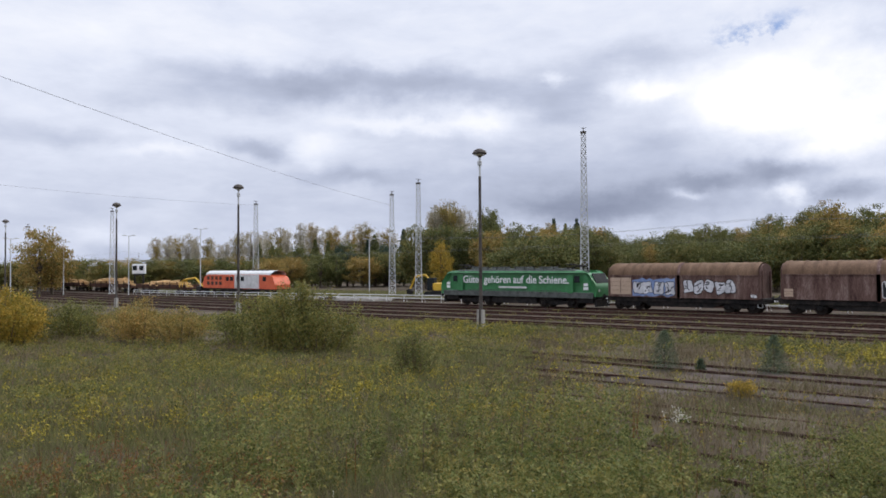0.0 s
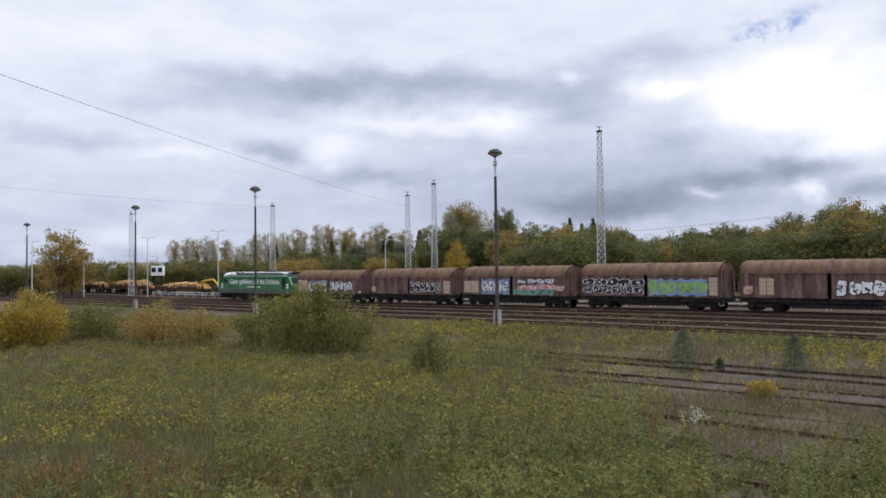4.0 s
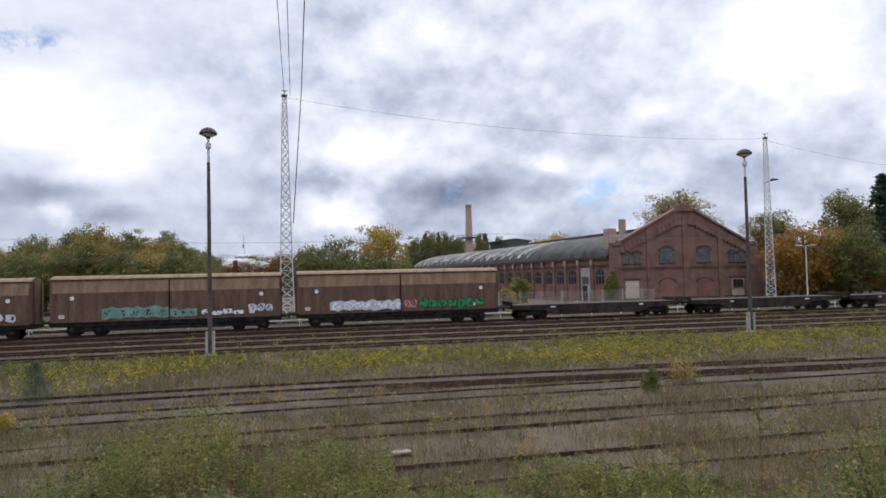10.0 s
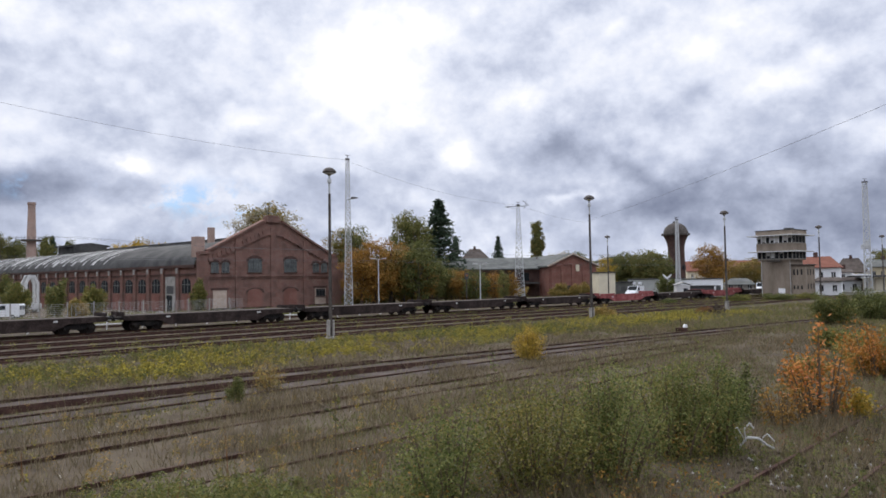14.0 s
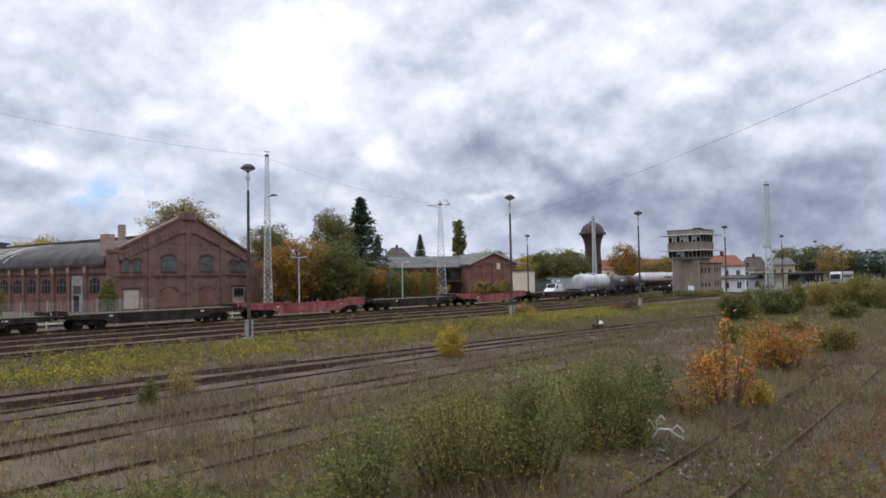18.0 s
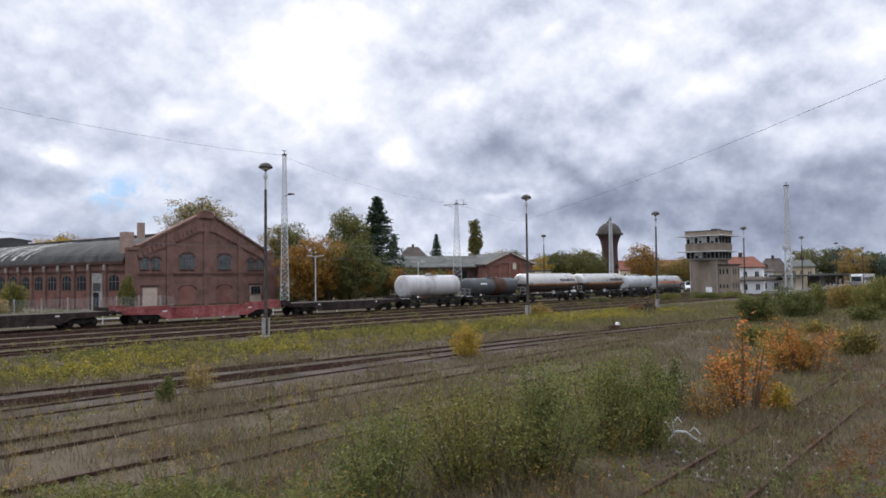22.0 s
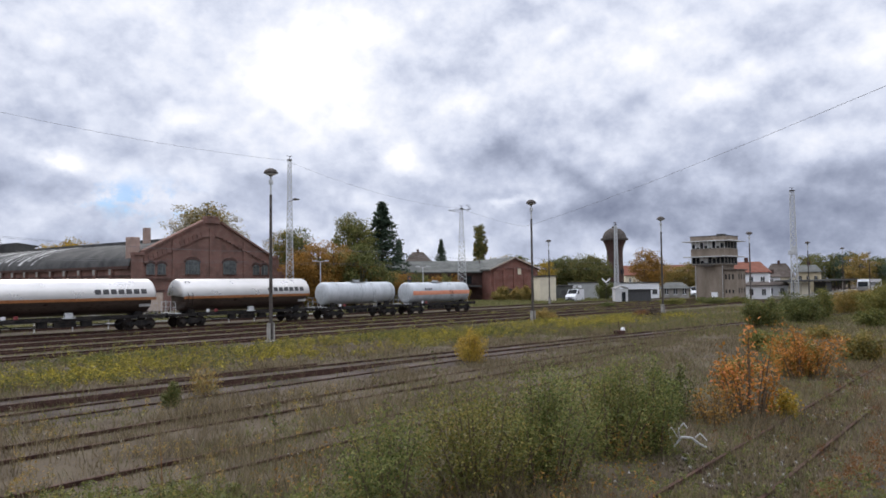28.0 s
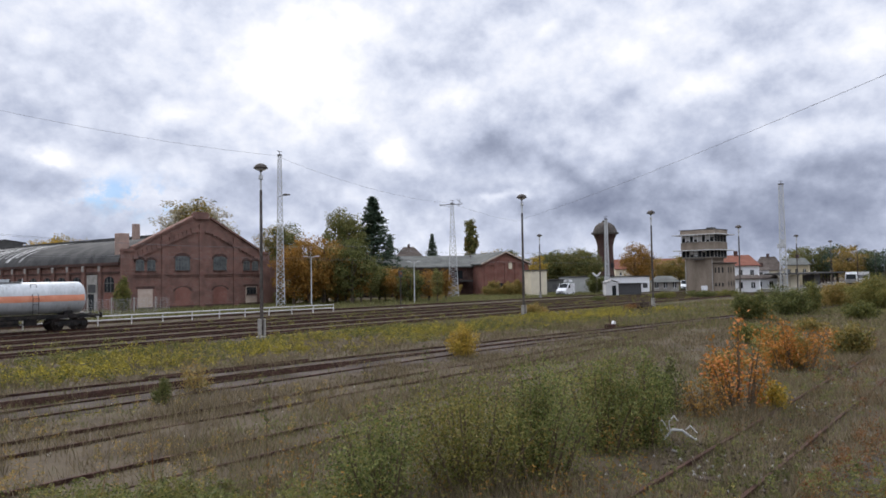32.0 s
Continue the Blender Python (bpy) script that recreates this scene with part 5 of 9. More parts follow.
slide_wagon(85.2, 100.0, 4.0, "brown sliding-wall wagon with green graffiti", [[(0.10, 0.55, 1.9, 2.65, M_GREENP, K, 6, None), (0.12, 0.5, 1.3, 1.85, W, K, 5, None), (0.62, 1.0, 1.2, 2.4, M_PINKP, M_FLATRED, 3, None)], [(0.0, 0.15, 1.5, 1.9, W, None, 1, None)]], 301, True, pale=True)
slide_wagon(100.0, 114.7, 4.15, "sliding-wall wagon with a silver graffiti side", [[(0.02, 0.55, 1.2, 2.8, W, S, 4, M_SILVERP), (0.6, 0.98, 1.2, 2.85, M_YELP, K, 3, M_SILVERP)], [(0.0, 0.45, 1.2, 2.7, W, M_PINKP, 4, M_SILVERP), (0.5, 0.98, 1.2, 2.75, W, S, 4, M_SILVERP)]], 302, True)
slide_wagon(114.7, 132.2, 4.45, "long brown sliding-wall wagon with silver letters", [[(0.1, 0.72, 1.25, 1.75, S, None, 6, None), (0.84, 1.0, 1.3, 2.0, W, K, 3, None)], [(0.0, 0.2, 1.3, 2.0, W, K, 3, None), (0.26, 0.9, 1.25, 2.0, S, None, 6, None)]], 303, False, True)
slide_wagon(132.2, 149.7, 4.45, "long brown sliding-wall wagon with teal graffiti", [[(0.42, 1.0, 1.25, 2.05, M_TEALP, None, 5, M_TEALP)], [(0.0, 0.24, 1.25, 1.8, M_TEALP, None, 3, M_TEALP), (0.28, 0.66, 1.25, 1.75, W, K, 4, None), (0.7, 0.95, 1.4, 2.1, S, None, 3, None)]], 304, False, True)
slide_wagon(149.7, 167.2, 4.45, "long brown sliding-wall wagon with white and green letters", [[(0.3, 1.0, 1.25, 2.0, W, M_BLUEP, 6, M_SILVERP)], [(0.02, 0.16, 1.25, 2.0, M_PINKP, None, 2, None), (0.18, 0.86, 1.25, 2.05, M_GREENP, K, 7, None)]], 305, False, True)
for i in range(11):
    q = 167.2 + 16.65 * i
    red = i in (7, 9)
    flat_wagon(q, q + 16.65, "faded red empty flat wagon with raised end" if red else "dark empty flat wagon with plank deck", M_FLATRED if red else M_FLATDARK, red, 500 + i)
SPLIT = dict(kind="split", r=1.42, z=2.72, gap=1.15, ladder=-0.9)
tank_wagon(350.3, 362.5, "dirty white tank wagon", dict(kind="plain", mat=M_TANKWHITE, r=1.28, z=2.66, gap=1.0, bands=(-0.08, 0.0), ladder=-0.96, ladderpale=True))
tank_wagon(362.5, 375.3, "dark grey tank wagon with rust-brown middle", dict(kind="plain", mat=M_TANKDARK, r=1.17, z=2.38, gap=0.95, bands=(-0.05, 0.45), patch=(-0.02, 0.44, M_TANKBROWN), logo=-0.6, logow=True))
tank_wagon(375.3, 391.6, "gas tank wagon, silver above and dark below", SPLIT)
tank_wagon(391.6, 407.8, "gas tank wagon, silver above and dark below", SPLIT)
tank_wagon(407.8, 420.5, "light grey tank wagon with raised bands", dict(kind="plain", mat=M_TANKLIGHT, r=1.17, z=2.62, gap=1.15, bands=(-0.65, -0.02, 0.3, 0.85), ladder=0.3, ladderpale=True))
tank_wagon(420.5, 433.9, "silver-grey tank wagon with pale orange stripe", dict(kind="plain", mat=M_TANKLIGHT, r=1.22, z=2.5, gap=1.05, stripe=1, logo=-0.55, ladder=0.3))

# ---- lamp posts and catenary masts ----
def on_ground(x, y):
    return gzf(x) - 0.17


def lamp_post():
    r = thing("lamp_post", "tall dark steel lamp post with mushroom-shaped head", "lamp post", group="yard lamp posts")
    part("socket", MB().box(-0.24, -0.10, -0.14, 0.14, 0, 1.25, 0.02).box(0.10, 0.24, -0.14, 0.14, 0, 1.25, 0.02).box(-0.3, 0.3, -0.3, 0.3, -0.3, 0.12, 0.02), M_CONC, r, "twin concrete posts at the foot")
    part("pole", MB().cyl((0, 0, 0.2), (0, 0, 9.6), 0.125, 0.085, 12), M_POLE, r, smooth=True)
    part("upper_pole", MB().cyl((0, 0, 9.6), (0, 0, 10.9), 0.07, 0.06, 10).lathe([(0.06, 10.28), (0.14, 10.3), (0.14, 10.55), (0.06, 10.6)], 12), M_GALV, r, "pale ringed neck", smooth=True)
    part("head", MB().lathe([(0.10, 10.80), (0.16, 10.95), (0.45, 11.0), (0.47, 11.06), (0.36, 11.22), (0.18, 11.32), (0.001, 11.36)], 20), M_POLE, r, "mushroom-shaped lamp head", smooth=True)
    part("bowl", MB().lathe([(0.001, 10.86), (0.2, 10.88), (0.34, 10.94), (0.36, 11.0)], 16), M_LIGHTGREY, r, smooth=True)
    return r


LAMP = lamp_post()
LAMPS = [(-28.1, 36.1, 1.011), (-3.33, 39.6, 1.062), (28.7, 39.4, 1.01), (54.3, 35.9, 0.985), (-54.5, 35.8, 1.015), (-78.2, 36.1, 1.027), (-114.6, 37.0, 1.045), (77.0, 33.7, 0.97), (110.0, 34.6, 0.97), (146.0, 35.5, 0.97), (181.0, 36.9, 0.97), (225.0, 39.4, 0.97), (282.0, 44.0, 0.97), (105.8, 66.5, 0.98)]
LAMP.matrix_basis = pose(LAMPS[0][0], LAMPS[0][1], on_ground(LAMPS[0][0], 0)) @ Matrix.Diagonal((1, 1, LAMPS[0][2], 1))
for x, y, k in LAMPS[1:]:
    copy_thing(LAMP, pose(x, y, on_ground(x, y)) @ Matrix.Diagonal((1, 1, k / LAMPS[0][2], 1)))


def lattice_mast(name, height, w0, w1, label, bays=16, arm=False, head=True, thick=1.0, box=0.0):
    """A four-legged lattice mast: corner angles and zigzag bracing."""
    r = thing(name, label, "catenary mast", group="lattice masts")
    for sx in (-1, 1):
        for sy in (-1, 1):
            part("leg", MB().cyl((sx * w0 / 2, sy * w0 / 2, -0.2), (sx * w1 / 2, sy * w1 / 2, height), 0.065 * thick, 0.05 * thick, 5), M_GALV, r)
    br = MB()
    f = lambda z: (w0 + (w1 - w0) * z / height) / 2
    for i in range(bays):
        z0, z1 = height * i / bays, height * (i + 1) / bays
        a, b = f(z0), f(z1)
        s = 1 if i % 2 else -1
        for sy in (-1, 1):
            br.cyl((-a * s, sy * a, z0), (b * s, sy * b, z1), 0.036 * thick, n=4, caps=False)
            br.cyl((a * s, sy * a, z0), (-b * s, sy * b, z1), 0.036 * thick, n=4, caps=False)
            br.cyl((-b, sy * b, z1), (b, sy * b, z1), 0.03 * thick, n=4, caps=False)
        for sx in (-1, 1):
            br.cyl((sx * a, -a * s, z0), (sx * b, b * s, z1), 0.036 * thick, n=4, caps=False)
    part("bracing", br, M_GALV, r)
    part("footing", MB().box(-w0 / 2 - 0.25, w0 / 2 + 0.25, -w0 / 2 - 0.25, w0 / 2 + 0.25, -0.4, 0.15, 0.03), M_CONC, r)
    if box:
        part("switch_box", MB().box(-0.95, 0.55, -0.75, 0.1, box, box + 0.75, 0.05).box(-0.35, 0.35, -0.7, 0.0, box + 0.75, box + 1.5, 0.05), M_GALV, r, "grey switch gear half-way up")
    if head:
        part("head", MB().box(-w1 * 0.7, w1 * 0.7, -w1 * 0.7, w1 * 0.7, height, height + 0.18, 0.02).cyl((0, 0, height), (0, 0, height + 0.7), 0.05, n=6).tube([(-0.35, 0, height + 0.75), (0, 0, height + 0.55), (0.35, 0, height + 0.7)], 0.035, 5), M_POLE, r, "dark insulator head")
    if arm:
        a = MB().tube([(-2.6, 0, height - 0.2), (2.0, 0, height - 0.1)], 0.06, 6).tube([(-2.6, 0, height - 0.2), (-0.2, 0, height - 0.7)], 0.035, 5).tube([(2.0, 0, height), (0.9, 0, height + 0.9)], 0.04, 5).tube([(1.2, 0, height - 0.6), (1.6, 0, height + 1.0)], 0.03, 5)
        part("cross_arm", a, M_POLE, r)
    return r


def put_mast(az, dist, top, w0, w1, label, **kw):
    x, y = dist * math.sin(radians(az)), dist * math.cos(radians(az))
    z = on_ground(x, y)
    r = lattice_mast("lattice_mast", top - z, w0, w1, label, **kw)
    r.matrix_basis = pose(x, y, z, rz=-az)
    return r


def top_at(dist, el):
    return EYE + dist * math.tan(radians(el))


for az, dist, el, w0, w1, kw in (
        (-29.75, 88.0, 10.25, 1.05, 0.5, dict(bays=26)),
        (-42.8, 104.0, 6.55, 0.95, 0.5, dict(bays=20)),
        (-44.9, 112.0, 5.65, 1.0, 0.5, dict(bays=20)),
        (-55.4, 140.0, 4.85, 1.2, 0.6, dict(bays=20)),
        (-65.5, 150.0, 4.1, 1.0, 0.5, dict(bays=14)),
        (-70.8, 190.0, 2.9, 1.7, 0.7, dict(bays=12)),
        (0.9, 80.0, 14.15, 1.5, 0.45, dict(bays=24, arm=False)),
        (37.5, 104.0, 9.5, 1.15, 0.45, dict(bays=28)),
        (51.0, 142.0, 5.75, 2.0, 0.5, dict(bays=20, arm=True)),
        (63.0, 150.0, 4.2, 0.85, 0.45, dict(bays=26, thick=1.9)),
        (75.45, 150.0, 6.2, 1.25, 0.7, dict(bays=20, thick=1.7, box=8.6))):
    put_mast(az, dist, top_at(dist, el), w0, w1, "grey galvanised lattice catenary mast", **kw)

# ---- buildings ----
def polar(az, dist):
    return dist * math.sin(radians(az)), dist * math.cos(radians(az))


M_OLDGLASS = mat("dusty_old_glass", [(0.025, 0.03, 0.032), (0.06, 0.07, 0.072), (0.13, 0.145, 0.145)], 1.2, 4, 0.35, bump=0)
M_OLDFRAME = mat("weathered_grey_frame", [(0.10, 0.105, 0.10), (0.19, 0.195, 0.185)], 3, 14, 0.8)


def arch_band(x, z, w, rise, thick):
    """A flat brick arch over an opening, from its springing line at z."""
    n = 10
    arc = [math.pi * i / n for i in range(n + 1)]
    inner = [(x + w * math.cos(a), z + rise * math.sin(a)) for a in arc]
    outer = [(x + (w + thick * 0.55) * math.cos(a), z + (rise + thick) * math.sin(a)) for a in reversed(arc)]
    return MB().prism(inner + outer, "y", -0.12, 0.0)


def window(parent, x, z, w, h, y, arched=True, bars=3, rows=2, glass=None, name="window", bar=None):
    """A glazed window in a wall whose outer face lies at y; the frame stands back in its reveal."""
    arc = [(x + w / 2 * math.cos(math.pi * i / 8), z + h - w * 0.22 + w * 0.22 * math.sin(math.pi * i / 8)) for i in range(9)] if arched else [(x + w / 2, z + h), (x - w / 2, z + h)]
    outline = [(x - w / 2, z), (x + w / 2, z)] + arc
    wd = part(name, plate(outline, y, 0.03), glass or M_GLASS, parent, "dark window glazing")
    fr = MB()
    for i in range(bars + 1):
        xx = x - w / 2 + w * i / bars
        fr.box(xx - 0.035, xx + 0.035, y - 0.07, y - 0.02, z, z + h - (w * 0.2 if arched and i in (0, bars) else 0.05))
    for j in range(rows + 1):
        zz = z + (h - w * 0.15) * j / rows
        fr.box(x - w / 2, x + w / 2, y - 0.065, y - 0.025, zz - 0.03, zz + 0.03)
    part("frame", fr, bar or M_FRAME, wd)
    part("sill", MB().box(x - w / 2 - 0.1, x + w / 2 + 0.1, y - 0.16, y, z - 0.14, z, 0.02), M_BRICKDARK, wd)
    return wd


def workshop():
    """The old engine shed: its gable faces the tracks, the long hall runs back from it."""
    z0 = gzf(56) - 0.2
    r = thing("workshop_hall", "old red-brick railway workshop with stepped gable and arched glazed roof", "workshop building", pose(44.6, 90.4, z0, rz=3.5))
    Wd, eave, apex = 23.4, 6.9, 12.6
    m = Wd / 2
    g = MB().prism([(0, -0.5), (Wd, -0.5), (Wd, eave + 0.9), (Wd - 1.6, eave + 1.3), (m + 1.5, apex), (m - 1.5, apex), (1.6, eave + 1.3), (0, eave + 0.9)], "y", 0, 0.6)
    gable = part("gable_wall", g, M_BRICK, r)
    for x in (0.45, 5.9, m, Wd - 5.9, Wd - 0.45):
        top = min(apex - 0.8, eave + 0.6 + (m - abs(x - m)) * (apex - eave - 1.3) / (m - 1.5))
        w = 0.8 if x in (0.45, Wd - 0.45) else 0.42
        part("pilaster", MB().box(x - w, x + w, -0.16, 0.0, -0.5, top), M_BRICK, gable)
    cop = MB()
    for s in (-1, 1):
        cop.prism([(m + s * 1.5, apex), (m + s * (m - 1.4), eave + 1.28), (m + s * (m - 1.4), eave + 1.58), (m + s * 1.5, apex + 0.3)], "y", -0.28, 0.75)
        cop.box(min(m + s * (m - 1.5), m + s * m), max(m + s * (m - 1.5), m + s * m), -0.3, 0.75, eave + 0.85, eave + 1.25, 0.03)
    cop.box(m - 1.15, m + 1.15, -0.3, 0.8, apex - 0.1, apex + 0.75, 0.04).box(m - 0.85, m + 0.85, -0.35, 0.85, apex + 0.75, apex + 0.95, 0.03)
    part("coping", cop, M_BRICK, gable)
    # corbelled frieze that climbs in steps below the coping
    slope = (apex - eave - 1.3) / (m - 1.5)
    for s in (-1, 1):
        for k in range(15):
            d = 0.45 + 0.66 * k
            zz = apex - 1.75 - max(0.0, d - 0.9) * slope
            xa, xb = sorted((m + s * d, m + s * (d + 0.66)))
            part("corbel_step", MB().box(xa, xb, -0.24, 0.0, zz - 0.22, zz + 0.1).box(xa, xb, -0.14, 0.0, zz + 0.1, zz + 0.42), M_BRICK, gable)
    part("string_course", MB().box(0, Wd, -0.20, 0.0, 4.75, 4.95).box(0, Wd, -0.12, 0.0, 4.5, 4.6), M_BRICK, gable)
    part("plinth", MB().box(0, Wd, -0.12, 0.0, -0.5, 0.5), M_BRICKDARK, gable)
    for x, w in ((m - 3.05, 2.2), (m + 3.05, 2.2)):
        window(gable, x, 5.35, w, 2.15, -0.02, True, 5, 3, M_OLDGLASS, bar=M_OLDFRAME)
        part("window_arch", arch_band(x, 6.93, 1.12, 0.42, 0.4), M_BRICKDARK, gable, "brick arch over the window")
    for x in (2.35, 3.95, Wd - 3.95, Wd - 2.35):
        window(gable, x, 5.3, 1.1, 1.5, -0.02, True, 2, 3, M_OLDGLASS, bar=M_OLDFRAME)
        part("window_arch", arch_band(x, 6.45, 0.6, 0.34, 0.34), M_BRICKDARK, gable, "brick arch over the window")
    for x in (m - 3.05, m + 3.05):
        part("blind_arch", plate([(x - 1.2, 0), (x + 1.2, 0)] + [(x + 1.2 * math.cos(math.pi * i / 8), 2.5 + 0.55 * math.sin(math.pi * i / 8)) for i in range(9)], -0.01, 0.03), M_BRICKRED, gable, "bricked-up arch")
        part("arch_band", MB().skin([[(x + k * math.cos(math.pi * i / 10), -0.07, 2.5 + k * 0.46 * math.sin(math.pi * i / 10)) for i in range(11)] for k in (1.2, 1.5)]), M_BRICKDARK, gable)
    for x, light in ((3.1, False), (Wd - 3.1, True)):
        d = part("boarded_door", MB().box(x - 1.05, x + 1.05, -0.06, -0.01, -0.3, 2.9, 0.01), M_WOODPALE, gable, "pale boarded-up doorway")
        if light:
            window(d, x, 1.75, 1.7, 1.05, -0.07, False, 3, 1)
        part("lintel", MB().box(x - 1.3, x + 1.3, -0.1, 0.0, 2.95, 3.25), M_BRICKDARK, gable)
    # long side wall towards the tracks' far end, with arcade windows
    LEN, e2 = 108.0, 6.3
    part("side_wall", MB().box(0.0, 0.55, 0.6, LEN, -0.5, e2), M_BRICK, r)
    part("far_wall", MB().box(Wd - 0.55, Wd, 0.6, LEN, -0.5, e2).box(0.55, Wd - 0.55, LEN - 0.5, LEN, -0.5, e2), M_BRICK, r)
    part("cornice", MB().box(-0.35, 0.6, 0.6, LEN, e2 - 0.25, e2 + 0.12).box(-0.16, 0.0, 0.6, LEN, e2 - 1.3, e2 - 1.05), M_BRICKDARK, r)
    for i, y in enumerate(np.arange(3.2, LEN - 2, 4.2)):
        pw = MB().box(-0.3, 0.0, y + 1.6, y + 2.35, -0.5, e2 - 0.3)
        part("buttress", pw, M_BRICK, r)
        part("bracket", MB().box(-0.42, 0.0, y + 1.75, y + 2.2, e2 - 1.0, e2 - 0.25, 0.03), M_CONC, r, "pale stone bracket")
        if i == 1:
            part("tall_doorway", MB().box(-0.10, -0.01, y - 1.35, y + 1.35, -0.4, 4.9, 0.02), M_CONC, r, "tall pale doorway surround")
            part("dark_doorway", MB().box(-0.14, -0.11, y - 0.55, y + 0.95, -0.4, 2.3), M_GLASS, r, "dark open door")
            part("fanlight", MB().box(-0.14, -0.11, y - 0.95, y + 0.95, 2.5, 3.6), M_FRAME, r)
            continue
        ww = MB()
        pts = [(y - 1.15, 2.6), (y + 1.15, 2.6)] + [(y + 1.15 * math.cos(math.pi * k / 8), 4.0 + 0.6 * math.sin(math.pi * k / 8)) for k in range(9)]
        n = len(pts)
        ww.add([(-0.03, a, b) for a, b in pts] + [(0.02, a, b) for a, b in pts], [tuple(range(n))] + [(k, (k + 1) % n, n + (k + 1) % n, n + k) for k in range(n)])
        part("arched_window", ww, M_GLASS, r, "dark arched window")
        for a in (-0.45, 0.45):
            part("window_bar", MB().box(-0.07, -0.03, y + a - 0.05, y + a + 0.05, 2.6, 4.5), M_OLDFRAME, r)
        part("window_bar", MB().box(-0.08, -0.03, y - 1.15, y + 1.15, 3.7, 3.8), M_OLDFRAME, r)
        part("apron", MB().box(-0.06, 0.0, y - 1.1, y + 1.1, -0.3, 2.45), M_BRICKRED, r, "redder brick panel under the window")
    # arched roof: tarred near the gable, glazed strips further back
    arc = [(Wd / 2 - (Wd / 2 + 0.3) * math.cos(math.pi * k / 18), e2 + 0.05 + 3.9 * math.sin(math.pi * k / 18)) for k in range(19)]
    part("tar_roof", MB().skin([[(p, y, z) for p, z in arc] for y in (0.6, 12, 26, 40)]), M_TAR, r, "dark tar-paper barrel roof", smooth=True)
    part("rear_roof", MB().skin([[(p, y, z) for p, z in arc] for y in np.linspace(40, LEN + 0.3, 6)]), M_TAR, r, smooth=True)
    for j, y in enumerate(np.arange(27.0, LEN - 3, 2.05)):
        a0, a1 = 1 + (j * 5) % 2, 6 + (j * 7) % 4
        gl = MB().skin([[(p, yy - 0.40 * (p - 3), z + 0.10) for p, z in arc[a0:a1]] for yy in (y, y + 0.5 + 0.28 * ((j * 3) % 4))])
        part("roof_glazing", gl, M_GLASSROOF, r, "dirty pale roof glazing strip", smooth=True)
        part("glazing_bar", MB().skin([[(p, yy - 0.40 * (p - 3), z + 0.14) for p, z in arc[1:9]] for yy in (y - 0.3, y - 0.12)]), M_FRAME, r)
    part("ridge_vent", MB().box(Wd / 2 - 1.2, Wd / 2 + 1.2, 0.6, 60, e2 + 3.8, e2 + 4.5, 0.05), M_TAR, r)
    rv = MB().prism([(Wd / 2 - 3.2, e2 + 3.2), (Wd / 2 + 3.2, e2 + 3.2), (Wd / 2 + 3.2, e2 + 5.3), (Wd / 2 + 3.9, e2 + 5.3), (Wd / 2 + 3.9, e2 + 5.6), (Wd / 2, e2 + 6.1), (Wd / 2 - 3.9, e2 + 5.6), (Wd / 2 - 3.9, e2 + 5.3), (Wd / 2 - 3.2, e2 + 5.3)], "y", 62, 70)
    part("roof_lantern", rv, M_TAR, r, "dark raised roof lantern")
    part("chimney", MB().box(0.2, 1.5, 1.0, 2.3, 5.6, 10.2, 0.04), M_BRICKCHIM, r, "pale brick chimney stack")
    part("chimney", MB().box(6.4, 7.2, 8, 8.8, 8.6, 12.1, 0.03), M_BRICKCHIM, r)
    part("side_annex", MB().box(Wd, Wd + 2.6, 0.8, 30, -0.5, eave - 0.2), M_BRICK, r)
    return r


workshop()


def chimney():
    d = 235.0
    x, y = polar(15.25, d)
    r = thing("factory_chimney", "tall round brick factory chimney with walkway ring", "chimney", pose(x, y, -0.3))
    h = top_at(d, 5.75) + 0.3
    part("shaft", MB().lathe([(1.55, 0), (1.15, h * 0.72), (1.1, h * 0.73), (0.95, h - 0.8), (1.08, h - 0.7), (1.08, h), (0.7, h)], 24), M_BRICKCHIM, r, smooth=True)
    k = MB().lathe([(1.2, h * 0.60), (2.6, h * 0.60), (2.6, h * 0.615), (1.2, h * 0.615)], 20)
    for i in range(12):
        a = 2 * math.pi * i / 12
        k.cyl((2.5 * math.cos(a), 2.5 * math.sin(a), h * 0.61), (2.5 * math.cos(a), 2.5 * math.sin(a), h * 0.61 + 1.0), 0.05, n=5)
    part("walkway_ring", k, M_POLE, r)


chimney()


